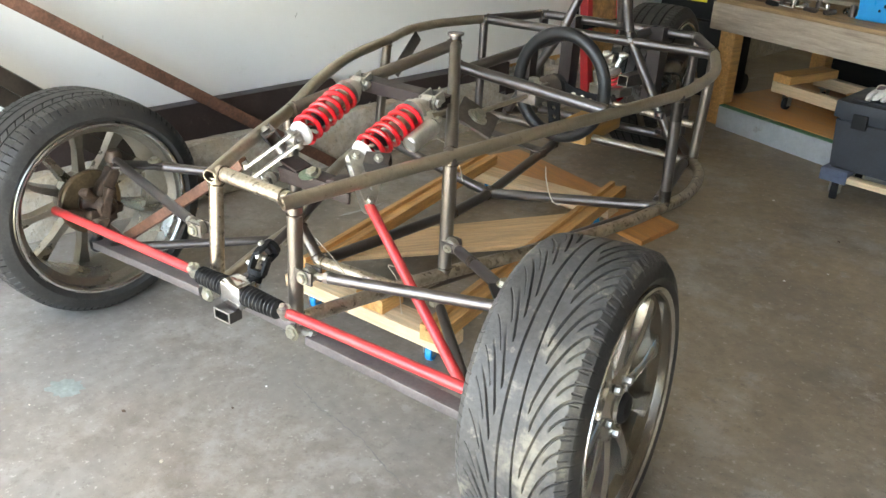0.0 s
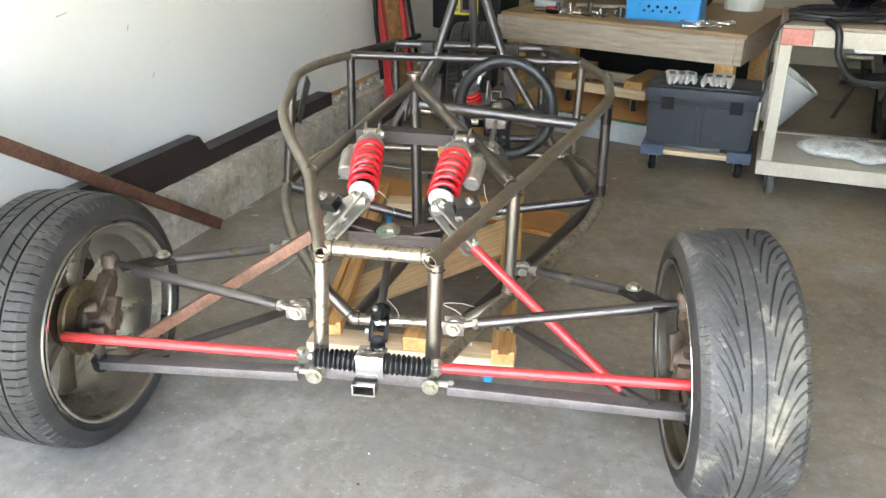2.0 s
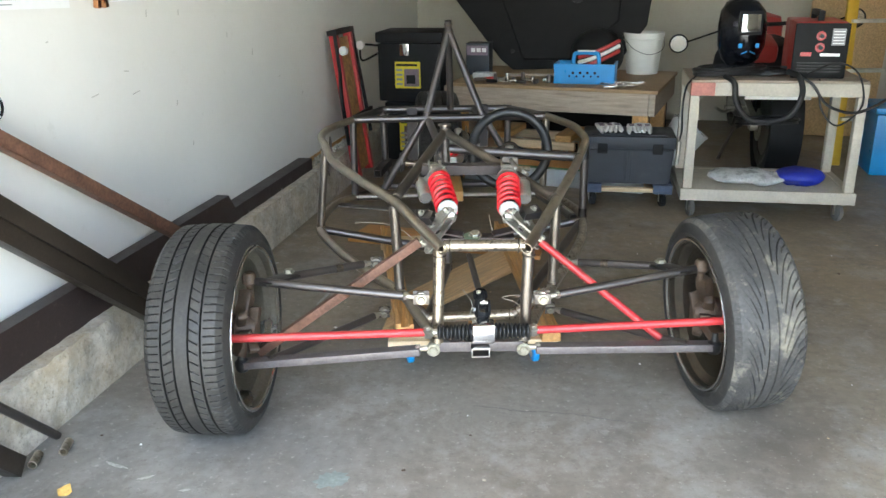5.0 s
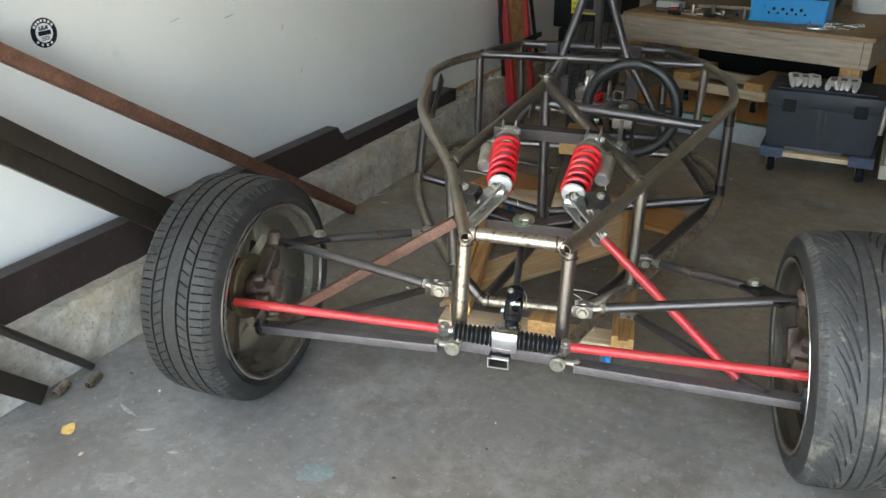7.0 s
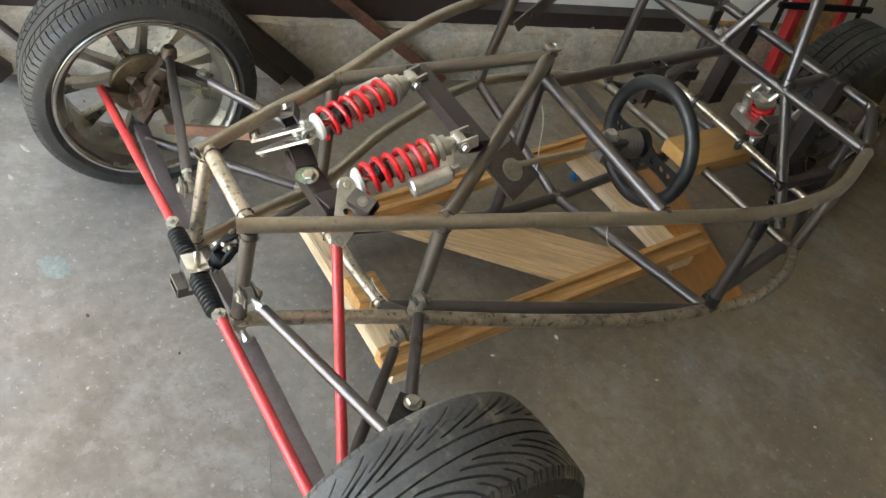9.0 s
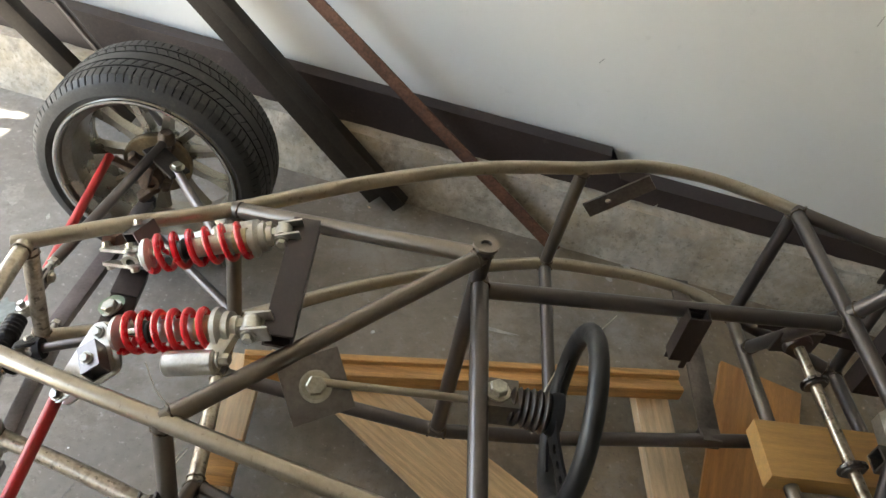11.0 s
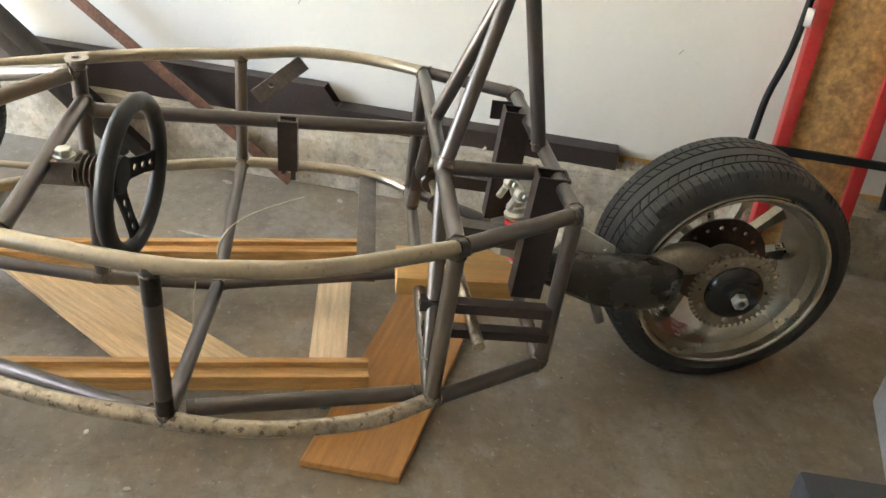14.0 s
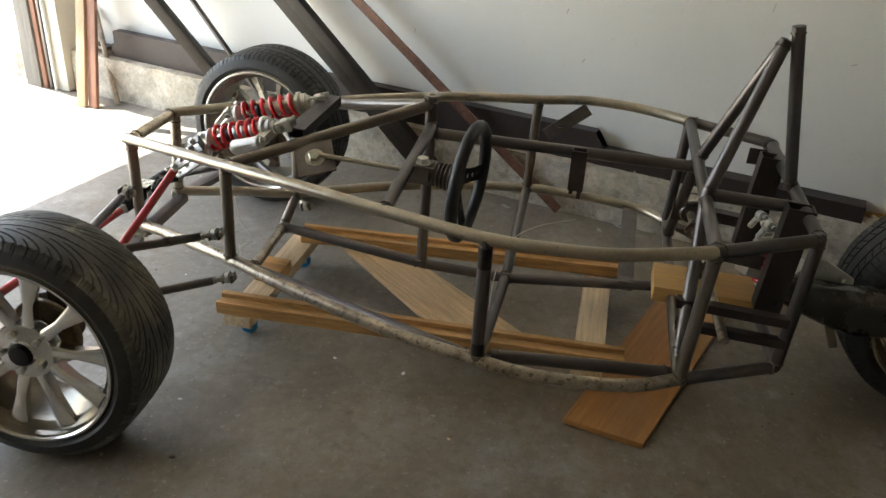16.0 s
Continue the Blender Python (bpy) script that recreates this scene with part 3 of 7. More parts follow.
def build_walls():
    room_box("wall_west", WALL_U - 0.12, WALL_U, DOOR_V, BACK_V, 0.2, CEIL, "wall", "scuffed white painted garage wall", "wall")
    room_box("wall_north", WALL_U - 0.12, RIGHT_U + 0.12, BACK_V, BACK_V + 0.12, 0.0, CEIL, "back_wall", "cream painted back wall of the garage", "wall")
    # side wall is assumed, added to close the room and bounce light
    room_box("wall_east", RIGHT_U, RIGHT_U + 0.12, DOOR_V, BACK_V, 0.0, CEIL, "side_wall", "assumed side wall of the garage, toned for bounced light", "wall")
    # unseen ceiling, added to block the sky and return some bounce
    room_box("ceiling", WALL_U - 0.12, RIGHT_U + 0.12, DOOR_V - 0.12, BACK_V + 0.12, CEIL, CEIL + 0.1, "ceiling", "assumed garage ceiling out of view, toned for bounced light", "ceiling")
    room_box("wall_south_header", WALL_U - 0.12, RIGHT_U + 0.12, DOOR_V - 0.12, DOOR_V, 2.1, CEIL, "back_wall", "painted header over the open garage door", "wall")
    # assumed pier out of view, its edge set to limit daylight on the right
    room_box("wall_south_assumed_pier", 2.35, RIGHT_U + 0.12, DOOR_V - 0.12, DOOR_V, 0.0, 2.1, "back_wall", "painted pier beside the garage door", "wall")
    room_box("sill_plate", WALL_U - 0.1, WALL_U + 0.004, DOOR_V, BACK_V - 0.001, 0.200, 0.240, "timber", "golden timber sill plate under the framed wall", "trim")
    # the concrete stem wall: a rough, spalled face and ledge under the framed wall
    bm = bmesh.new()
    bmesh.ops.create_grid(bm, x_segments=360, y_segments=26, size=0.5)
    length, height, depth = BACK_V - DOOR_V + 0.5, 0.215, STEM_U - WALL_U + 0.1
    for v in bm.verts:
        s, t = v.co.x + 0.5, v.co.y + 0.5
        along = DOOR_V - 0.5 + s * length
        run = t * (height + depth)
        if run < height:
            u, z = STEM_U, run - 0.003
        else:
            u, z = STEM_U - (run - height), height
        edge = max(0, 1 - abs(run - height) / 0.035)
        c = Vector((u * 6, along * 6, z * 6))
        rough = 0.006 * noise.noise(c * 1.2) + 0.006 * noise.noise(c * 4) + 0.004 * noise.noise(c * 11) + edge * (0.006 * noise.noise(c * 3) + 0.010)
        if run < height:
            u -= rough * (1 if run > 0.02 else 0.3)
        z -= edge * 0.020 * abs(noise.noise(c * 2.2)) + (0.004 * noise.noise(c * 3) if run > height else 0)
        v.co = uv(u, along, z)
    solid("stem_wall", bm, "stem", "rough spalled concrete stem wall with a ledge", "wall", kind="structure")
    # crumbled plaster along the foot of the framed wall
    random.seed(9)
    bm = bmesh.new()
    for k in range(420):
        along = random.uniform(1.0, 4.6)
        r = random.uniform(0.006, 0.02)
        at = uv(WALL_U + random.uniform(0.004, 0.06), along, 0.212 + r * 0.25)
        lump = bmesh.new()
        bmesh.ops.create_icosphere(lump, subdivisions=1, radius=r, matrix=pose(at.x, at.y, at.z, random.uniform(0, 90), random.uniform(0, 90), random.uniform(0, 360)) @ Matrix.Diagonal((1.4, 0.9, 0.6, 1)))
        for v in lump.verts:
            v.co += 0.3 * r * noise.noise_vector(v.co * 60)
        join_into(bm, lump)
    solid("plaster_rubble", bm, "rubble", "crumbled pale plaster along the wall ledge", "rubble", kind="stuff")


build_ground()
build_walls()


# ---- the three-wheeled chassis ----
car = thing("kit_car_chassis", (0, 0.9, 0), "bare welded steel tube chassis of a three-wheeled kit car", "vehicle")
car_inv = Matrix.Translation((0, -0.9, 0))


def cpart(name, bm, mat, label="", parent=None):
    """A part of the chassis, given in world places."""
    ob = link_mesh(name, bm, mat)
    ob.parent = parent or car
    ob.matrix_parent_inverse = car_inv
    return tagged(ob, label)


R = 0.0165
NTL, NTR = V(-0.119, 0.003, 0.533), V(0.129, -0.002, 0.531)
NBL, NBR = V(-0.128, -0.015, 0.25), V(0.12, -0.006, 0.25)
JL, JR = V(-0.256, 0.357, 0.567), V(0.26, 0.357, 0.56)
PLB, PRB = V(-0.245, 0.36, 0.255), V(0.255, 0.354, 0.264)
APEX, APEXB = V(-0.079, 0.842, 0.704), V(-0.075, 0.842, 0.166)
DASHL, DASHR = V(-0.083, 0.848, 0.63), V(0.422, 0.847, 0.586)
MLT, MPT = V(-0.554, 1.111, 0.595), V(0.494, 1.111, 0.596)
MLB, MPB = V(-0.595, 1.105, 0.248), V(0.496, 1.119, 0.258)
RLT, RRT = V(-0.483, 1.604, 0.615), V(0.41, 1.623, 0.612)
RLB, RRB = V(-0.49, 1.6, 0.25), V(0.398, 1.615, 0.243)
TLT, TRT = V(-0.358, 1.837, 0.622), V(0.256, 1.872, 0.612)
TLB, TRB = V(-0.35, 1.84, 0.236), V(0.254, 1.867, 0.234)
HL, HR = V(-0.146, 1.613, 0.621), V(0.112, 1.617, 0.625)
HB, HTOP = V(-0.027, 1.844, 0.618), V(-0.036, 1.755, 1.018)
UA, UB = V(-0.155, 0.345, 0.168), V(0.13, 0.362, 0.168)
SILL = V(-0.107, 1.112, 0.146)


def chassis_tube(pts, mat="steel", r=R, hollow=0.0, label="", steps=7):
    return cpart("tube", tube_bm(smooth_path(pts, steps), r, 12, hollow), mat, label)


def weld_bead(at, way, r=R):
    """A lumpy ring of weld round a tube end."""
    at, way = Vector(at), Vector(way).normalized()
    s = way.orthogonal().normalized()
    o = way.cross(s)
    n = 18
    pts = [at + (r + 0.0008) * (math.cos(2 * math.pi * i / n) * s + math.sin(2 * math.pi * i / n) * o) + 0.002 * noise.noise_vector(at * 40 + Vector((i, 0, 0))) for i in range(n + 1)]
    cpart("weld", tube_bm(pts, 0.0042, 6, radii=[0.0021 + 0.0010 * math.sin(i * 2.4) for i in range(n + 1)]), "weld")


def build_frame():
    chassis_tube([NTR + (NTR - V(0.195, 0.17, 0.547)).normalized() * 0.026, NTR, V(0.195, 0.17, 0.547), JR, V(0.345, 0.6, 0.577), DASHR, MPT, V(0.502, 1.26, 0.602), V(0.487, 1.41, 0.607), RRT], "steel_rail", r=0.0158, hollow=0.0025, label="brushed bare steel upper side rail")
    chassis_tube([NTL + (NTL - V(-0.183, 0.17, 0.556)).normalized() * 0.026, NTL, V(-0.185, 0.17, 0.552), JL, V(-0.385, 0.6, 0.58), V(-0.498, 0.86, 0.588), MLT, V(-0.588, 1.26, 0.603), V(-0.576, 1.40, 0.608), V(-0.536, 1.51, 0.611), RLT], "steel_rail", r=0.0158, hollow=0.0025, label="brushed bare steel upper side rail")
    chassis_tube([NBR, V(0.18, 0.17, 0.255), PRB, V(0.36, 0.62, 0.262), V(0.455, 0.9, 0.261), MPB, V(0.509, 1.25, 0.253), V(0.491, 1.40, 0.248), V(0.455, 1.52, 0.245), RRB], "steel_bright", label="shiny bent lower side rail")
    chassis_tube([NBL, V(-0.186, 0.17, 0.255), PLB, V(-0.40, 0.62, 0.256), V(-0.522, 0.88, 0.252), MLB, V(-0.600, 1.25, 0.248), V(-0.592, 1.39, 0.248), V(-0.555, 1.52, 0.249), RLB], "steel_rail", label="bent lower side rail")
    for a, b, mat in (
        (NTL + V(0.012, 0, 0), NTR - V(0.012, 0, 0), "steel_bright"), (NTR - V(0, 0, 0.012), NBR, "steel"), (NTL - V(0, 0, 0.012), NBL, "steel_bright"),
        (JR, PRB, "steel"), (JL, PLB, "steel"), (APEX + V(0, 0, 0.012), APEXB, "steel_dark"),
        (APEX - V(0, 0, 0.012), JR, "steel"), (APEX - V(0, 0, 0.012), JL, "steel"),
        (DASHL, DASHR, "steel_dark"), (DASHL - V(0, 0, 0.026), HL + V(0.012, -0.006, -0.022), "steel_dark"),
        (MPT, MPB, "steel_dark"), (MLT, MLB, "steel"),
        (MPB, SILL, "steel_dark"), (SILL, MLB, "steel_dark"),
        (PLB, UA, "steel"), (PRB, UB, "steel"), (UA, UB, "steel_bright"),
        (UA, APEXB, "steel_dark"), (APEXB, SILL, "steel_dark"), (SILL, V(-0.13, 1.60, 0.20), "steel_dark"),
        (RLT, RRT, "steel_dark"), (RRT, RRB, "steel"), (RLT, RLB, "steel_dark"),
        (RLB, RRB, "steel"), (HL, V(-0.36, 1.6, 0.27), "steel_dark"), (HR, V(0.33, 1.612, 0.27), "steel_dark"),
        (RRT, TRT, "steel_dark"), (RLT, TLT, "steel_dark"), (TLT, TRT, "steel_dark"), (TRT, TRB, "steel_dark"), (TLT, TLB, "steel_dark"),
        (RRB, TRB, "steel_dark"), (RLB, TLB, "steel_dark"), (TLB, TRB, "steel_dark"),
        (HR, V(0.09, 1.835, 0.615), "steel_dark"),
        (HL, HTOP - V(0, 0.02, 0.02), "steel_dark"), (HR, HTOP - V(0, 0.02, 0.02), "steel_dark"), (HB, HTOP + V(0, 0, 0.02), "steel_dark"),
        (UB, MPB + V(-0.012, -0.02, -0.004), "steel_dark"), (MPB + V(-0.03, 0.03, 0), RRB + V(-0.02, -0.02, 0), "steel_dark"),
    ):
        chassis_tube([a, b], mat)
        d = (Vector(b) - Vector(a)).normalized()
        weld_bead(Vector(a) + d * R * 1.02, d)
        weld_bead(Vector(b) - d * R * 1.02, d)
    cpart("scorch_band", tube_bm([MPT - V(0, 0, 0.02), MPT * 0.78 + MPB * 0.22], R + 0.0006, 14), "steel_scorched", "blackened heat band on the post")
    cpart("scorch_band", tube_bm([MPB + V(0, 0, 0.02), MPT * 0.16 + MPB * 0.84], R + 0.0006, 14), "steel_scorched", "blackened heat band on the post")
    # cap on the dash post
    cpart("post_cap", lathe_bm([(0, 0), (0.024, 0), (0.024, 0.006), (0.010, 0.006), (0.008, 0.001), (0, 0.001)], axis_frame(APEX + V(0, 0, 0.012), (0, 0, 1)), 20), "steel", "flat steel cap on the dash post")
    # gusset and brackets on the cockpit side
    a, b = V(-0.552, 1.15, 0.475), V(-0.552, 1.28, 0.587)
    gm = axis_frame((a + b) / 2, b - a, (1, 0, 0))
    cpart("gusset", holed_plate([(-0.086, -0.022), (0.086, -0.022), (0.086, 0.022), (-0.086, 0.022)], [(-0.028, 0.002, 0.007)], 0.006, gm), "plate", "flat steel gusset strap with a bolt hole")
    cpart("bracket", box_tube_bm(V(-0.085, 1.28, 0.618), V(-0.09, 1.283, 0.495), 0.034, 0.044, 0.004, (0, 1, 0)), "steel_brown", "short hollow bracket under the tunnel tube")
    for k in (-1, 1):
        cpart("tab", box_bm((0.004, 0.012, 0.03), Matrix.Translation((-0.09 + k * 0.013, 1.283 + k * 0.012, 0.486)), 0.001), "steel_brown")
    cpart("seat_bar", bar_bm(V(-0.60, 1.478, 0.252), V(-0.13, 1.48, 0.198), 0.05, 0.006), "plate", "flat grey steel seat bar")
    cpart("bracket", box_tube_bm(V(-0.135, 1.46, 0.188), V(-0.135, 1.505, 0.188), 0.045, 0.03, 0.003), "plate")


build_frame()


def tyre_mesh(name, outer, width, rim_r, tread, n=1000, m=110):
    """A tyre on the x axis: a crowned tread cut by real grooves, shoulders and sidewalls. tread(a, s) gives 0..1 of groove depth."""
    prof = []
    half = width / 2
    for j in range(m + 1):
        s = -1 + 2 * j / m
        prof.append((s, outer - 0.007 * abs(s) ** 2.4 - 0.013 * max(0, abs(s) - 0.86) / 0.14))
    verts, faces = [], []
    side = [(half + 0.001, outer - 0.030), (half + 0.007, outer - 0.048), (half + 0.003, rim_r + 0.012), (half - 0.008, rim_r), (half - 0.022, rim_r - 0.004)]
    cols = [(-x, r, None) for x, r in reversed(side)] + [(s * (half - 0.003), r, s) for s, r in prof] + [(x, r, None) for x, r in side]
    k = len(cols)
    for i in range(n):
        a = 2 * math.pi * i / n
        ca, sa = math.cos(a), math.sin(a)
        for x, r, s in cols:
            rr = r - (0.0068 * tread(a, s) if s is not None else 0)
            verts.append((x, rr * ca, rr * sa))
    wall = []
    for i in range(n):
        b, c = i * k, (i + 1) % n * k
        for j in range(k - 1):
            faces.append((b + j, b + j + 1, c + j + 1, c + j))
            # deep groove faces take the darker slot, which paints in their shade
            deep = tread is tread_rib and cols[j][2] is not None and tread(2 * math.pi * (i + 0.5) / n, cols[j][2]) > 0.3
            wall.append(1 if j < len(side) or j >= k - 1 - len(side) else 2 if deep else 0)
    me = bpy.data.meshes.new(name)
    me.from_pydata(verts, [], faces)
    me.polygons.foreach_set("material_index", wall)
    me.shade_smooth()
    me.set_sharp_from_angle(angle=radians(40))
    return me


def notch(f, w):
    """A groove's depth at the share f of a pitch, full along its middle and sloped at its lips."""
    return line(min(f, 1 - f), w)


def line(d, w):
    """A groove's depth at the distance d from its middle."""
    return max(0.0, min(1.0, (w - d) / (0.45 * w)))


def tread_sweep(a, s):
    """Long directional grooves that leave the middle along the tyre and sweep round to the shoulder; worn faint on the inner half."""
    t = abs(s)
    g = 0.9 * line(abs(t - 0.135), 0.017)
    pitch = 2 * math.pi / 34
    if t > 0.26:
        x = (t - 0.26) / 0.74
        reach = 2.7 * pitch * (1 - (1 - x) ** 2.3)
        slope = 2.9 * 2.7 * pitch * 2.3 * (1 - x) ** 1.3 / 0.74
        across = pitch * 0.293 / math.sqrt(1 + slope * slope)
        ph = (a + reach + (0.45 * pitch if s > 0 else 0)) / pitch
        k = math.floor(ph)
        f = ph - k
        j = round(ph)
        if s > 0:
            # outer half: every groove runs out over the shoulder, with a short one joining between each pair
            if t > (0.27 if j % 2 else 0.33):
                g = max(g, min(1, 0.45 + (1 - t) / 0.5) * line(min(f, 1 - f) * across, 0.0021))
            if 0.62 < t:
                g = max(g, 0.8 * min(1, (t - 0.62) / 0.05) * line(abs(f - 0.5) * across, 0.0017))
        else:
            start, end = 0.28 + 0.03 * math.sin(j * 2.1), 0.62 + 0.10 * math.sin(j * 1.7)
            if start < t < end:
                g = max(g, 0.8 * min(1, (end - t) / 0.22) * line(min(f, 1 - f) * across, 0.0022))
            if 0.45 < t < 0.75 and j % 3:
                g = max(g, 0.3 * line(abs(f - 0.5) * across, 0.0016))
        if 0.84 < t < 0.97:
            ph = a / (2 * math.pi) * 102
            g = max(g, (0.5 if s > 0 else 0.3) * notch(ph - math.floor(ph), 0.11))
    return g


def tread_rib(a, s):
    """Straight grooves, thin slanting slits on the ribs and sipes across the shoulders."""
    g = max(max(line(abs(s - q), 0.022) for q in (-0.50, 0.50)), max(line(abs(s - q), 0.015) for q in (-0.19, 0.19)))
    t = abs(s)
    turn = a / (2 * math.pi)
    if 0.58 < t < 0.985:
        ph = turn * 92 + 0.25 * s
        k = math.floor(ph)
        g = max(g, (0.62 if k % 3 == 0 else 0.42) * notch(ph - k, 0.085))
    if 0.22 < t < 0.45:
        ph = turn * 70 + (2.0 if s > 0 else -2.0) * s
        g = max(g, 0.45 * notch(ph - math.floor(ph), 0.085))
    return g


def build_wheel(centre, out, tyre_r, width, tread, tyre_mat, rim_mat, label, spokes=10, phase=0.0, face_in=0.045, barrel_mat="rim"):
    """A wheel whose face looks along x * out: tyre, deep rim barrel, spokes and hub."""
    wheel = new("wheel")
    wheel.empty_display_size = 0.05
    wheel.parent = car
    wheel.matrix_parent_inverse = car_inv
    wheel.location = centre
    tagged(wheel, label)
    rim_r = tyre_r - 0.066
    me = tyre_mesh("tyre", tyre_r, width, rim_r, tread, *((1500, 160) if tread is tread_sweep else (1000, 110)))
    me.materials.append(M[tyre_mat])
    me.materials.append(M["rubber"])
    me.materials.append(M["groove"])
    ty = new("tyre", me)
    ty.parent = wheel
    if out < 0:
        ty.rotation_euler = (0, 0, math.pi)
    h = width / 2
    face = out * (h - face_in)
    prof = [(rim_r + 0.004, -h + 0.004), (rim_r - 0.004, -h - 0.003), (rim_r - 0.012, -h + 0.002), (rim_r - 0.013, -h + 0.02), (rim_r - 0.032, -h + 0.04), (rim_r - 0.036, 0.0), (rim_r - 0.030, h - 0.035), (rim_r - 0.013, h - 0.018), (rim_r - 0.012, h - 0.002), (rim_r - 0.004, h + 0.003), (rim_r + 0.004, h - 0.004),
            (rim_r - 0.008, h - 0.022), (rim_r - 0.026, h - 0.035), (rim_r - 0.032, 0.0), (rim_r - 0.028, -h + 0.04), (rim_r - 0.008, -h + 0.022)]
    part("rim", lathe_bm(prof, Matrix.Identity(4), 72, True), barrel_mat, wheel, "brown-dusted rim barrel")
    for k in (-1, 1):
        part("rim_lip", lathe_bm([(rim_r - 0.0085, k * (h + 0.001)), (rim_r - 0.0045, k * (h + 0.0055)), (rim_r + 0.001, k * (h + 0.005)), (rim_r + 0.002, k * (h + 0.001)), (rim_r - 0.004, k * (h - 0.001))], Matrix.Identity(4), 72, True), "rim_bright", wheel, "bright worn rim lip")
    r1 = rim_r - 0.026
    for i in range(spokes):
        a = 2 * math.pi * i / spokes + phase
        rad = V(0, math.cos(a), math.sin(a))
        tan = V(0, -math.sin(a), math.cos(a))
        bm = bmesh.new()
        rows = []
        for t in (0.0, 0.18, 0.5, 0.85, 1.0):
            r = 0.052 + t * (r1 - 0.046)
            w = 0.019 - 0.007 * math.sin(math.pi * min(1, t * 1.1)) + 0.030 * max(0, t - 0.72)
            deep = 0.036 - 0.010 * t
            x0 = face - out * (0.012 * (1 - t) ** 2)
            rows.append([bm.verts.new(rad * r + tan * w * sy + V(x0 - out * sx * deep, 0, 0)) for sy, sx in ((-1, 0.15), (-0.55, 0), (0.55, 0), (1, 0.15), (0.7, 1), (-0.7, 1))])
        for p, q in zip(rows, rows[1:]):
            for k in range(6):
                bm.faces.new((p[k], p[(k + 1) % 6], q[(k + 1) % 6], q[k]))
        bm.faces.new(rows[0])
        bm.faces.new(rows[-1])
        part("spoke", bm, rim_mat, wheel)
    hm = axis_frame((face, 0, 0), (out, 0, 0))
    part("hub_back", lathe_bm([(0.034, -0.047), (0.034, -0.052), (0.066, -0.050), (0.074, -0.046)], hm, 40), "cast", wheel, "rusty bored hub back")
    part("hub", lathe_bm([(0, 0.004), (0.030, 0.004), (0.034, -0.002), (0.070, -0.010), (0.074, -0.016), (0.074, -0.045), (0, -0.045)], hm, 40), rim_mat, wheel)
    part("centre_cap", lathe_bm([(0, 0.016), (0.024, 0.014), (0.029, 0.008), (0.030, 0.002), (0, 0.002)], hm, 28), "black_plastic", wheel, "black centre cap")
    for i in range(5):
        a = 2 * math.pi * (i + 0.5) / 5 + phase
        part("lug_nut", bolt_bm(V(face - out * 0.008, 0.052 * math.cos(a), 0.052 * math.sin(a)), (out, 0, 0), 0.009, 0.012, False), "zinc", wheel)
    return wheel


WL, WR = V(-0.7586, 0.0536, 0.2803), V(0.7451, 0.1058, 0.2742)
WB = V(-0.085, 2.375, 0.322)
wheel_l = build_wheel(WL, -1, 0.303, 0.212, tread_rib, "rubber", "rim", "road wheel with a ribbed black tyre and dirty alloy rim", 10, 0.2)
wheel_r = build_wheel(WR, 1, 0.2935, 0.207, tread_sweep, "rubber_worn", "rim_bright", "road wheel with a scuffed directional tyre and polished alloy rim", 10, 0.1, 0.020, "rim_dusty")
wheel_b = build_wheel(WB, -1, 0.310, 0.22, tread_rib, "rubber", "rim", "rear road wheel with a wide ribbed tyre and deep alloy rim", 10, 0.0)
wheel_l.rotation_euler = (0, radians(-0.1), radians(-5.0))
wheel_r.rotation_euler = (0, radians(-3.3), radians(4.1))
wheel_b.rotation_euler = (0, 0, radians(3))


def rod(a, b, r, mat, name="rod", label="", n=12):
    return cpart(name, tube_bm([a, b], r, n), mat, label)


def clevis(at, way, span, mat="zinc", size=0.03, bolt=0.011):
    """Two plates with a cross bolt; way: from the frame outwards; span: the bolt's direction."""
    at, way, span = Vector(at), Vector(way).normalized(), Vector(span).normalized()
    up = span.cross(way)
    for s in (-1, 1):
        m = Matrix((way, up, span)).transposed().to_4x4()
        m.translation = at + span * s * 0.014
        cpart("bracket", box_bm((size * 1.5, size, 0.005), m, 0.001), mat)
    cpart("bolt", bolt_bm(at + span * 0.017, span, bolt, bolt * 0.7), "brass_zinc")
    cpart("bolt", bolt_bm(at - span * 0.017, -span, bolt, bolt * 0.7), "brass_zinc")


def rod_end(at, axis, way, r=0.017):
    """A spherical rod end: ring, ball and threaded shank."""
    at, way = Vector(at), Vector(way).normalized()
    bm = lathe_bm([(r, -0.007), (r, 0.007), (r * 0.7, 0.008), (r * 0.7, -0.008)], axis_frame(at, axis), 20, True)
    add_tube(bm, [at + way * r * 0.9, at + way * (r + 0.035)], 0.0075, 10)
    add_tube(bm, [at + way * (r + 0.022), at + way * (r + 0.032)], 0.0125, 6)
    bmesh.ops.create_uvsphere(bm, u_segments=12, v_segments=8, radius=r * 0.68, matrix=Matrix.Translation(at))
    cpart("rod_end", bm, "zinc", "zinc-plated spherical rod end")


def to_at(s):
    """Where the tie rod meets the upright."""
    return V(-0.713, -0.064, 0.298) if s < 0 else V(0.714, -0.06, 0.316)


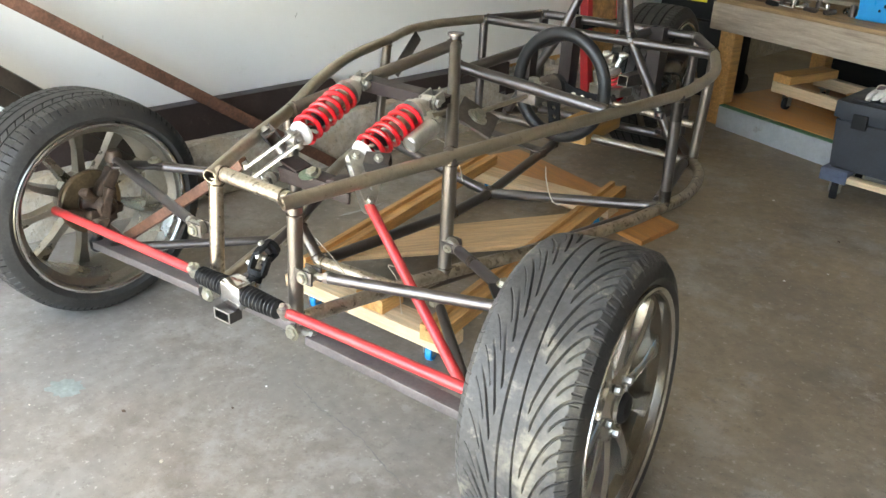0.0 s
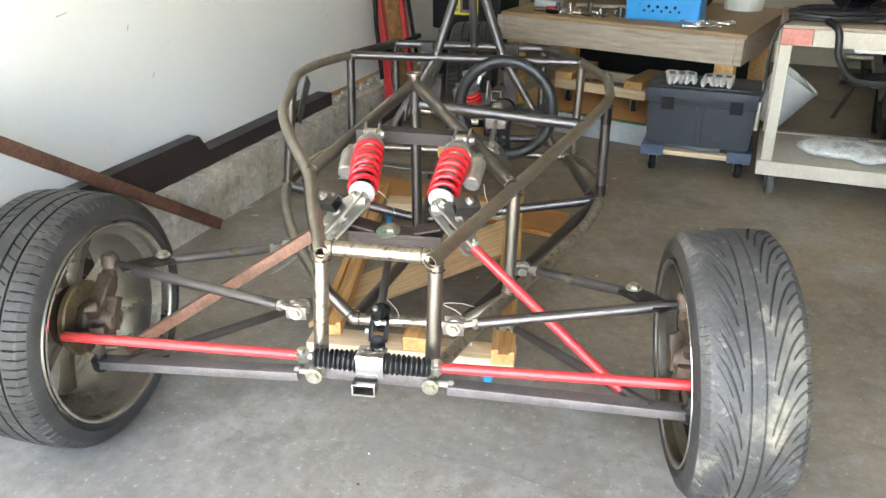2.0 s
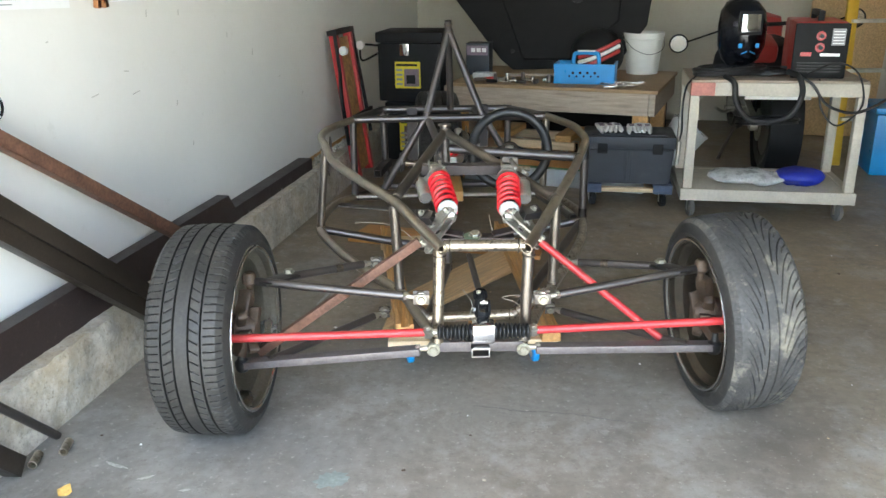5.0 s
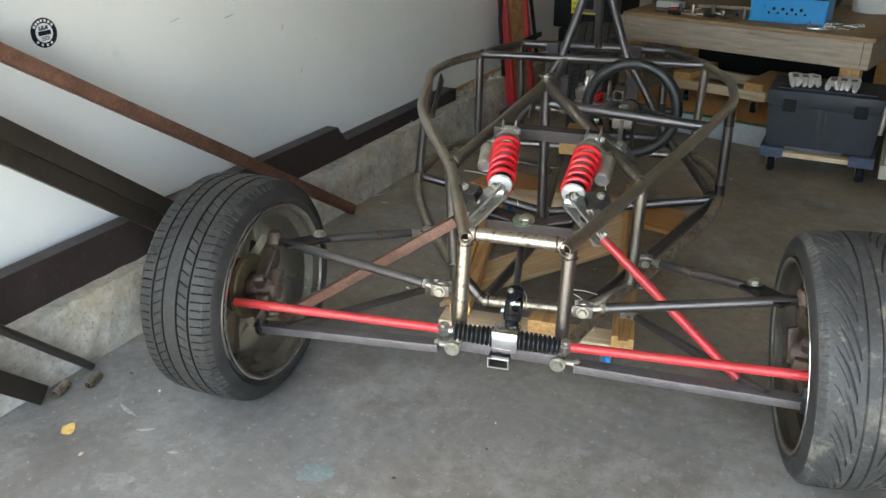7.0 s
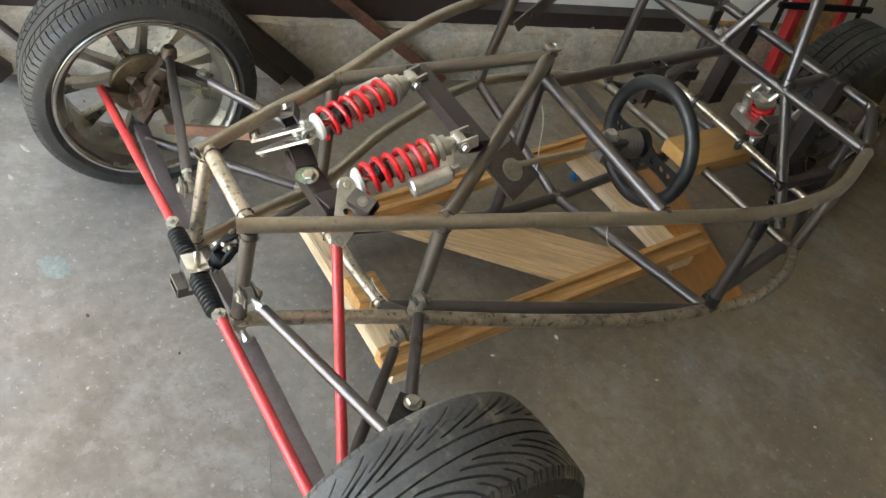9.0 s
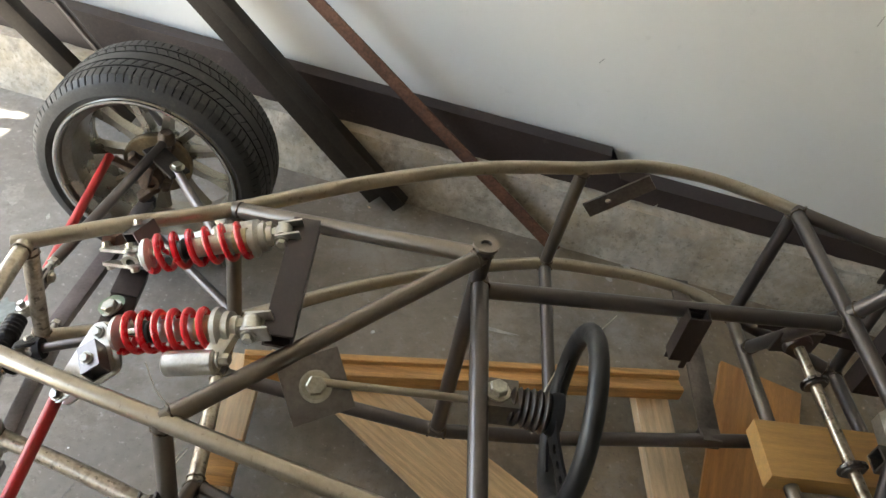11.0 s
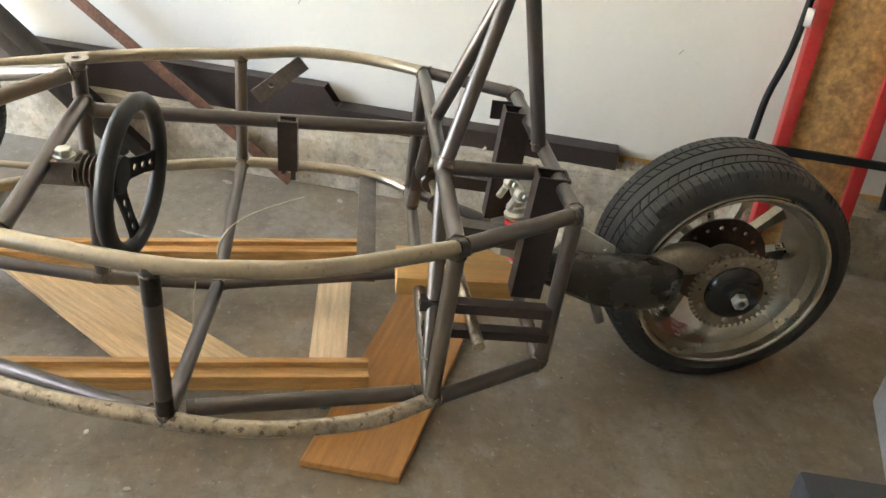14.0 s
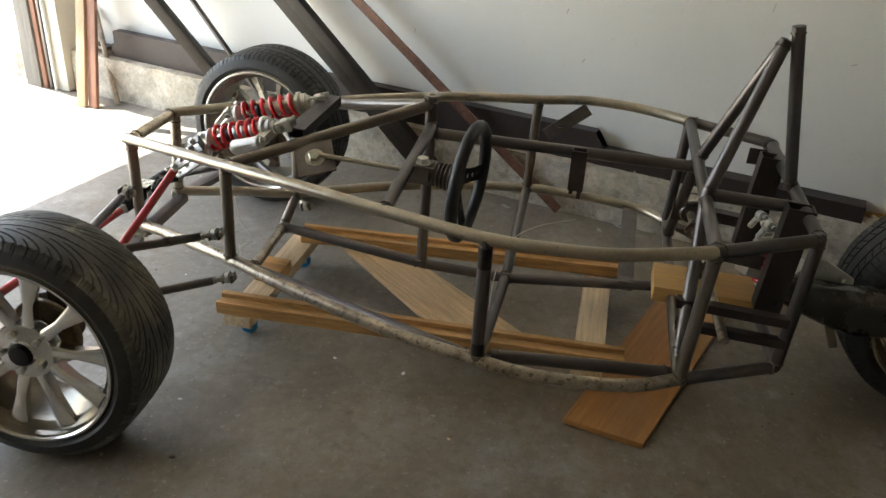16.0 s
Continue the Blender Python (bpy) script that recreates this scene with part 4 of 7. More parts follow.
def build_front_suspension():
    for s, wc in ((-1, WL), (1, WR)):
        ub = V(-0.672, 0.10, 0.406) if s < 0 else V(0.651, 0.098, 0.415)
        lb = V(-0.70, 0.03, 0.177) if s < 0 else V(0.672, -0.005, 0.215)
        un = V(-0.172, -0.015, 0.388) if s < 0 else V(0.169, -0.010, 0.378)
        ln = V(-0.141, -0.016, 0.234) if s < 0 else V(0.117, 0.002, 0.221)
        ur = V(-0.318, 0.336, 0.371) if s < 0 else V(0.290, 0.331, 0.360)
        lr = V(-0.300, 0.372, 0.182) if s < 0 else V(0.247, 0.340, 0.196)
        # upper wishbone
        d = (ub - un).normalized()
        rod_end(un, (0, 1, 0), d)
        rod(un + d * 0.05, ub - d * 0.02, 0.0125, "steel_dark", "upper_arm_tube", "bare steel wishbone tube")
        meet = un + d * ((ub - un).length - 0.07)
        join = meet + V(-s * 0.042, 0.070, -0.006)
        e = (join - ur).normalized()
        rod_end(ur, (0, 1, 0.25), e)
        rod(ur + e * 0.05, join, 0.0125, "steel_dark", "upper_arm_tube")
        cpart("gusset", bar_bm(join + V(-s * 0.012, 0.012, 0.002), meet + V(s * 0.030, -0.010, 0.002), 0.052, 0.008), "steel_scorched", "black welded gusset plate")
        mid = ur + e * 0.14
        rod(mid - e * 0.012, mid + e * 0.012, 0.0135, "weld", "weld")
        cpart("bolt", bolt_bm(join + V(s * 0.004, 0.0, 0.012), (0, 0, 1), 0.013), "brass_zinc")
        clevis(un, (s, 0, 0), (0, 1, 0), "plate")
        clevis(ur, (s, 0, 0), (0, 1, 0.25), "plate", 0.024, 0.008)
        # lower wishbone: a flat channel in front, a round tube behind
        d = (lb - ln).normalized()
        rod_end(ln, (0, 1, 0), d)
        cpart("lower_arm_bar", bar_bm(ln + d * 0.038 - V(0, 0, 0.006), lb - V(0, 0, 0.004), 0.037, 0.022), "arm_steel", "flat rectangular lower wishbone bar")
        cpart("bolt", bolt_bm(ln - V(0, 0.018, 0), (0, -1, 0), 0.014), "brass_zinc")
        meet = ln + d * ((lb - ln).length - 0.08)
        e = (meet - lr).normalized()
        rod_end(lr, (0, 1, 0.25), e)
        rod(lr + e * 0.05, meet, 0.0125, "steel_dark", "lower_arm_tube")
        clevis(lr, (s, 0, 0), (0, 1, 0.25), "plate", 0.024, 0.008)
        # ball joints, upright, brake disc
        for q, up in ((ub, 1), (lb, -1)):
            bm = lathe_bm([(0, 0.026), (0.014, 0.026), (0.020, 0.018), (0.022, -0.004), (0.012, -0.014), (0.008, -0.038), (0, -0.038)], axis_frame(q, (0, 0, up)), 20)
            cpart("ball_joint", bm, "black_rubber" if up < 0 else "cast", "ball joint with rubber boot")
        hub = wc + V(-s * 0.055, 0, 0)
        bm = bmesh.new()
        add_lathe(bm, [(0, 0.03), (0.036, 0.03), (0.042, 0.024), (0.042, 0.010), (0.036, 0.004), (0.032, -0.04), (0.026, -0.052), (0.018, -0.054), (0.016, -0.04), (0, -0.04)], axis_frame(hub, (s, 0, 0)), 28)
        for a, b, w in ((ub + V(s * 0.010, 0, -0.030), hub + V(-s * 0.012, 0.0, 0.03), 0.040), (lb + V(s * 0.010, 0, 0.022), hub + V(-s * 0.012, 0.0, -0.03), 0.042), (to_at(s) + V(s * 0.004, 0.006, -0.012), hub + V(-s * 0.01, -0.03, -0.012), 0.024), (hub + V(-s * 0.02, 0.035, 0.05), hub + V(-s * 0.01, 0.03, -0.05), 0.022), (hub + V(-s * 0.024, -0.050, 0.060), hub + V(-s * 0.012, -0.02, 0.02), 0.030), (hub + V(-s * 0.03, -0.055, -0.005), hub + V(-s * 0.02, 0.05, -0.015), 0.034), (hub + V(-s * 0.045, -0.03, -0.065), hub + V(-s * 0.02, 0.01, -0.03), 0.028), (hub + V(-s * 0.05, 0.01, 0.06), hub + V(-s * 0.045, -0.015, -0.02), 0.026)):
            piece = bar_bm(a, b, w, w * 0.8, 0.005)
            bmesh.ops.subdivide_edges(piece, edges=piece.edges[:], cuts=2, use_grid_fill=True)
            for v in piece.verts:
                v.co += 0.006 * noise.noise_vector(v.co * 45)
            cpart("knuckle_arm", piece, "cast", "rusty cast iron knuckle arm")
        cpart("upright", bm, "cast", "rusty cast iron steering upright")
        bm = lathe_bm([(0.040, 0.0), (0.086, 0.0), (0.09, -0.004), (0.09, -0.014), (0.086, -0.018), (0.044, -0.018), (0.040, -0.014)], axis_frame(hub + V(s * 0.045, 0, 0), (s, 0, 0)), 40, True)
        cpart("backing_plate", bm, "hub_brown", "rust-brown hub plate")
        # steering: rack end, red tie rod
        ro = V(-0.155, -0.054, 0.299) if s < 0 else V(0.139, -0.054, 0.298)
        to = to_at(s)
        rod(ro + (to - ro).normalized() * 0.01, to, 0.0115, "red_paint", "tie_rod", "red painted steering tie rod")
        bm = lathe_bm([(0.006, -0.011), (0.015, -0.011), (0.015, 0.011), (0.006, 0.011)], axis_frame(ro, (0, -0.4, 1)), 18, True)
        add_tube(bm, [ro + V(-s * 0.012, 0, 0), ro + V(-s * 0.03, 0, 0)], 0.009, 10)
        join_into(bm, bolt_bm(ro + V(0, -0.004, 0.010), (0, -0.4, 1), 0.008, 0.009, False))
        cpart("tie_rod_end", bm, "zinc", "zinc clevis at the rack end")
    # push rods: the one side is red, the other bare and rusty
    rod(V(0.185, 0.163, 0.485), V(0.53, 0.05, 0.215), 0.0115, "red_paint", "push_rod", "red painted push rod")
    cpart("push_rod", bar_bm(V(-0.175, 0.13, 0.505), V(-0.665, 0.10, 0.175), 0.026, 0.026), "steel_rust", "rusty square push rod")
    # lower cross bar between the front pivots, and the shelf under the rack
    cpart("cross_bar", bar_bm(V(-0.13, 0.002, 0.232), V(0.118, 0.006, 0.226), 0.03, 0.03), "arm_steel")


def build_rack():
    c = V(-0.001, -0.058, 0.299)
    x = V(1, 0, 0)
    for s in (-1, 1):
        prof = [(0, 0.028)]
        for k in range(9):
            a = 0.030 + k * 0.0109
            rr = 0.024 - 0.0004 * k
            prof += [(rr - 0.006, a), (rr, a + 0.004), (rr, a + 0.0065), (rr - 0.006, a + 0.0105)]
        prof.append((0, 0.130))
        cpart("bellows", lathe_bm(prof, axis_frame(c, (s, 0, 0)), 24), "black_rubber", "black ribbed rubber rack bellows")
    cpart("rack_housing", box_bm((0.062, 0.05, 0.056), Matrix.Translation(c), 0.005), "chrome", "shiny steering rack housing")
    for k, z in ((0, -0.045),):
        bm = box_tube_bm(c + V(-0.010, -0.042, z), c + V(-0.010, -0.008, z), 0.050, 0.026, 0.003)
        bracket = cpart("rack_bracket", bm, "steel_dark", "hollow steel bracket under the rack")
        edge = box_tube_bm(c + V(-0.010, -0.0435, z), c + V(-0.010, -0.0415, z), 0.0505, 0.0265, 0.0028)
        cpart("cut_edge", edge, "alu")
    lo, tip = V(0.001, -0.022, 0.296), V(0.001, 0.021, 0.371)
    d = (tip - lo).normalized()
    hi = lo + d * 0.070
    m = axis_frame(lo, d)
    cpart("pinion_collar", lathe_bm([(0, 0.004), (0.019, 0.004), (0.019, 0.014), (0, 0.014)], m, 20), "chrome")
    cpart("pinion", lathe_bm([(0, 0.012), (0.0165, 0.012), (0.0165, 0.026), (0.0135, 0.028), (0.0135, 0.031), (0.0165, 0.033), (0.0165, 0.040), (0, 0.040)], m, 20), "black_plastic", "black steering pinion stub")
    top = V(-0.024, 0.225, 0.425)
    e = (top - hi).normalized()
    for q, w, rot in ((lo + d * 0.060, d, 20), (hi + e * 0.008, -e, 110)):
        bm = bmesh.new()
        base = axis_frame(q, w) @ pose(0, 0, 0, rot) @ Matrix.Scale(1.25, 4)
        for k in (-1, 1):
            join_into(bm, extrude_outline([(-0.022, -0.010), (0.0, -0.011), (0.012, -0.008), (0.015, 0.0), (0.012, 0.008), (0.0, 0.011), (-0.022, 0.010)], 0.006, base @ pose(0, 0, 0, 90) @ Matrix.Translation((0, 0, 0.013 * k)), 0.001))
        add_lathe(bm, [(0, -0.026), (0.0165, -0.026), (0.0165, -0.016), (0, -0.014)], base, 16)
        cpart("yoke", bm, "black_plastic", "black steering universal joint yoke")
        cpart("bolt", bolt_bm(base @ V(-0.008, 0.016, 0), (base.to_3x3() @ V(0, 1, 0)), 0.007, 0.008, False), "zinc")
    bm = tube_bm([hi - V(0.016, 0, 0), hi + V(0.016, 0, 0)], 0.006, 10)
    add_tube(bm, [hi - d.cross(V(1, 0, 0)) * 0.016, hi + d.cross(V(1, 0, 0)) * 0.016], 0.006, 10)
    cpart("joint_cross", bm, "zinc")
    rod(hi + e * 0.02, top, 0.0095, "steel_dark", "steering_shaft")
    rod(V(0.176, 0.577, 0.596), V(0.163, 0.86, 0.584), 0.0068, "steel_rail", "steering_shaft")


def add_spring(bm, a, b, r, wire, turns, n=10):
    a, b = Vector(a), Vector(b)
    d = (b - a).normalized()
    s = d.orthogonal().normalized()
    o = d.cross(s)
    k = int(turns * 22)
    pts = []
    for i in range(k + 1):
        t = i / k
        lift = t
        ang = 2 * math.pi * turns * t
        pts.append(a + (b - a) * lift + r * (math.cos(ang) * s + math.sin(ang) * o))
    return add_tube(bm, pts, wire, n)


def build_shock(top, bot, side, parent=None):
    """A coil-over: eye ends, damper body, red spring, collars and a piggyback reservoir."""
    top, bot = Vector(top), Vector(bot)
    sh = new("shock_absorber")
    sh.empty_display_size = 0.05
    sh.parent = car
    sh.matrix_parent_inverse = car_inv
    tagged(sh, "coil-over shock absorber with a red spring and silver reservoir")
    d = (bot - top).normalized()
    length = (bot - top).length

    def sub(name, bm, mat, label=""):
        ob = link_mesh(name, bm, mat)
        ob.parent = sh
        return tagged(ob, label)

    sub("damper_body", tube_bm([top + d * 0.02, top + d * length * 0.62], 0.019, 20), "alu", "silver damper body")
    sub("adjuster_collar", lathe_bm([(0.019, 0.066), (0.0225, 0.066), (0.0225, 0.078), (0.021, 0.079), (0.0225, 0.080), (0.0225, 0.092), (0.019, 0.092)], axis_frame(top, d), 24), "brass", "dull brass adjuster collar")
    sub("bump_stop", lathe_bm([(0.006, 0), (0.019, 0.002), (0.021, 0.010), (0.017, 0.018), (0.020, 0.026), (0.016, 0.034), (0.006, 0.036)], axis_frame(top + d * (length * 0.62), d), 20), "black_rubber", "black rubber bump stop")
    sub("damper_rod", tube_bm([top + d * length * 0.5, bot], 0.008, 12), "chrome")
    sub("spring", add_spring(bmesh.new(), top + d * 0.062, bot - d * 0.034, 0.0315, 0.0062, 6.3), "red_spring", "red coil spring")
    m = axis_frame(top, d)
    sub("spring_collar", lathe_bm([(0.018, 0.030), (0.027, 0.032), (0.027, 0.042), (0.024, 0.044), (0.027, 0.047), (0.035, 0.050), (0.035, 0.058), (0.018, 0.058)], m, 28), "alu")
    mb = axis_frame(bot, -d)
    sub("spring_seat", lathe_bm([(0, 0.016), (0.020, 0.017), (0.030, 0.024), (0.0315, 0.031), (0.027, 0.034), (0, 0.034)], mb, 28), "seat_plastic", "pale spring seat")
    for q, w in ((top, d), (bot, -d)):
        e = bmesh.new()
        add_lathe(e, [(0.008, -0.014), (0.016, -0.014), (0.016, 0.014), (0.008, 0.014)], axis_frame(q, (1, 0, 0)), 20, True)
        add_box(e, (0.03, 0.02, 0.024), axis_frame(q + w * 0.02, w), 0.003)
        sub("eye", e, "alu")
    o = d.cross(V(0, 0, 1)).normalized() * side
    if o.dot(V(side, 0, 0)) < 0:
        o = -o
    low = (V(0, 0, -1) - d * V(0, 0, -1).dot(d)).normalized()
    rs = top + d * 0.05 + o * 0.052 + low * 0.024
    sub("reservoir", lathe_bm([(0, 0), (0.018, 0.002), (0.021, 0.006), (0.021, 0.088), (0.018, 0.092), (0.016, 0.092), (0.015, 0.089), (0, 0.089)], axis_frame(rs, d), 24), "alu", "silver gas reservoir")
    sub("bridge", bar_bm(top + d * 0.032, rs + d * 0.012, 0.03, 0.024), "alu")
    sub("adjuster", bolt_bm(rs - d * 0.002 - low * 0.004, -d, 0.010, 0.018), "zinc")
    return sh


def build_rockers():
    for s, top, bot in ((-1, V(-0.120, 0.478, 0.640), V(-0.084, 0.209, 0.562)), (1, V(0.114, 0.465, 0.638), V(0.097, 0.217, 0.552))):
        build_shock(top, bot, s)
        d = (bot - top).normalized()
        # top clevis
        for k in (-1, 1):
            cpart("shock_clevis", box_bm((0.045, 0.005, 0.03), axis_frame(top - d * 0.012 + V(k * 0.018, 0, 0), d), 0.001), "alu")
        cpart("bolt", bolt_bm(top + V(0.022, 0, 0), (1, 0, 0), 0.010), "zinc")
        # rocker: two bored plates between the shock, the push rod and the pivot by the rail
        pr = V(0.185, 0.166, 0.490) if s > 0 else V(-0.172, 0.126, 0.512)
        piv = V(0.150, 0.225, 0.545) if s > 0 else V(-0.150, 0.205, 0.545)
        nrm = V(s * 0.53, -0.29, 0.80).normalized()
        along = pr - bot
        along = (along - nrm * along.dot(nrm)).normalized()
        across = nrm.cross(along)
        m = Matrix((along, across, nrm)).transposed().to_4x4()
        a, b = ((p - bot) for p in (pr, piv))
        ax, ay, bx, by = a.dot(along), a.dot(across), b.dot(along), b.dot(across)
        outl = hull_outline([(0, 0, 0.017), (ax, ay, 0.014), (bx, by, 0.020)])
        holes = [(0, 0, 0.006), (ax, ay, 0.005), (bx, by, 0.006), ((ax + bx) / 3, (ay + by) / 3, 0.012), (ax * 0.72 + bx * 0.14, ay * 0.72 + by * 0.14, 0.008)]
        for k in (-1, 1):
            m.translation = bot + nrm * 0.014 * k
            cpart("rocker", holed_plate(outl, holes, 0.006, m), "alu", "silver bored bell-crank rocker plate")
        flat_piv = bot + along * bx + across * by
        for q in (bot, bot + along * ax + across * ay):
            cpart("bolt", bolt_bm(q + nrm * 0.017, nrm, 0.008), "zinc")
            cpart("bolt", bolt_bm(q - nrm * 0.017, -nrm, 0.008), "zinc")
        cpart("spacer", tube_bm([flat_piv - nrm * 0.015, flat_piv + nrm * 0.015], 0.012, 14), "alu")
        cpart("mount_block", box_tube_bm(flat_piv + nrm * 0.038 - V(s * 0.024, 0.01, 0), flat_piv + nrm * 0.038 + V(s * 0.026, 0.014, 0), 0.034, 0.030, 0.003, nrm), "steel_dark", "dark hollow rocker mount block")
        cpart("bolt", bolt_bm(flat_piv + nrm * 0.054, nrm, 0.008), "zinc")
    # rocker cross member with its centre bolt, and the shock cross tube
    cpart("cross_member", bar_bm(V(-0.11, 0.20, 0.492), V(0.11, 0.20, 0.490), 0.05, 0.012), "steel_brown", "flat steel rocker cross member")
    cpart("cross_member", bar_bm(V(-0.11, 0.182, 0.478), V(0.11, 0.182, 0.476), 0.006, 0.035), "steel_brown")
    cpart("bolt", bolt_bm(V(-0.008, 0.19, 0.500), (0, -0.5, 1), 0.015, 0.012), "brass_zinc")
    cpart("washer", lathe_bm([(0, -0.003), (0.023, -0.003), (0.025, 0.0), (0, 0.001)], axis_frame(V(-0.018, 0.186, 0.500), (0, -0.3, 1)), 24), "washer_green", "large green washer")
    for k in (-1, 1):
        cpart("cross_member_plate", bar_bm(V(k * 0.045, 0.20, 0.500), V(k * 0.105, 0.205, 0.512), 0.052, 0.006), "steel_brown")
    cpart("cross_tube", box_tube_bm(V(-0.165, 0.515, 0.632), V(0.13, 0.510, 0.628), 0.05, 0.03), "steel_brown", "rectangular shock cross tube")
    # steering plate on the brace
    n = V(0.55, 0.1, 0.83).normalized()
    m = Matrix((V(0, 1, 0), n.cross(V(0, 1, 0)).normalized(), n)).transposed().to_4x4()
    m = m @ Matrix.Rotation(radians(25), 4, "Z")
    m.translation = V(0.176, 0.582, 0.583)
    cpart("steering_plate", holed_plate([(-0.052, -0.052), (0.052, -0.052), (0.052, 0.052), (-0.052, 0.052)], [(0.0, 0.0, 0.012)], 0.006, m), "plate", "flat steering bearing plate")
    cpart("washer", lathe_bm([(0, 0.003), (0.027, 0.003), (0.027, 0.006), (0, 0.006)], axis_frame(V(0.176, 0.582, 0.583), n), 24), "zinc")
    cpart("bolt", bolt_bm(V(0.179, 0.582, 0.588), n, 0.017, 0.014), "brass_zinc")


def build_steering_wheel():
    c = V(0.1775, 1.0095, 0.5845)
    ax = V(0.1065, 1, -0.0332).normalized()
    w = new("steering_wheel")
    w.parent = car
    w.matrix_parent_inverse = car_inv
    tagged(w, "black three-spoke sports steering wheel")
    s = ax.orthogonal()
    s = (V(0, 0, 1) - ax * ax.z).normalized()
    o = ax.cross(s)

    def sub(name, bm, mat, label=""):
        ob = link_mesh(name, bm, mat)
        ob.parent = w
        return tagged(ob, label)

    bm = bmesh.new()
    n = 48
    rings = []
    for i in range(n):
        a = 2 * math.pi * i / n
        rad = math.cos(a) * s + math.sin(a) * o
        rings.append([bm.verts.new(c + rad * (0.147 + 0.0185 * math.cos(b)) + ax * 0.0165 * math.sin(b)) for b in (2 * math.pi * k / 12 for k in range(12))])
    for i in range(n):
        p, q = rings[i], rings[(i + 1) % n]
        for k in range(12):
            bm.faces.new((p[k], p[(k + 1) % 12], q[(k + 1) % 12], q[k]))
    sub("grip", bm, "black_rubber", "black foam grip")
    hub = c - ax * 0.03
    for a in (10, 90, 170):
        rad = math.cos(radians(a + 90)) * s + math.sin(radians(a + 90)) * o
        m = axis_frame(hub, rad, ax)
        outl = [(0.02, -0.030), (0.05, -0.022), (0.09, -0.019), (0.125, -0.022), (0.150, -0.034), (0.150, 0.034), (0.125, 0.022), (0.09, 0.019), (0.05, 0.022), (0.02, 0.030)]
        bm = holed_plate(outl, [(0.062, 0, 0.008), (0.088, 0, 0.0075), (0.112, 0, 0.007)], 0.005, m)
        for v in bm.verts:
            v.co += ax * 0.03 * max(0, min(1, ((v.co - hub).dot(rad) - 0.03) / 0.11))
        sub("spoke", bm, "black_plastic", "black pierced metal spoke")
    sub("hub", lathe_bm([(0, -0.01), (0.034, -0.01), (0.038, 0.0), (0.038, 0.01), (0, 0.012)], axis_frame(hub, ax), 24), "black_plastic")
    prof = [(0, -0.088), (0.018, -0.088)]
    for k in range(6):
        prof += [(0.027 + 0.0012 * k, -0.078 + k * 0.011), (0.032 + 0.0012 * k, -0.073 + k * 0.011), (0.027 + 0.0012 * k, -0.068 + k * 0.011)]
    prof.append((0, -0.012))
    sub("boss", lathe_bm(prof, axis_frame(hub, ax), 28), "boss_brown", "ribbed brown collapsible boss")
    b = V(0.163, 0.879, 0.588)
    cpart("column_mount", box_bm((0.06, 0.075, 0.05), axis_frame(b, (1, 0, 0.0)), 0.003), "plate", "welded steering column mount")
    cpart("bolt", bolt_bm(b + V(0, 0, 0.025), (0, 0, 1), 0.016, 0.014), "zinc")


build_front_suspension()
build_rack()
build_rockers()
build_steering_wheel()


def disc_outline(r, n):
    return [(r * math.cos(2 * math.pi * k / n), r * math.sin(2 * math.pi * k / n)) for k in range(n)]


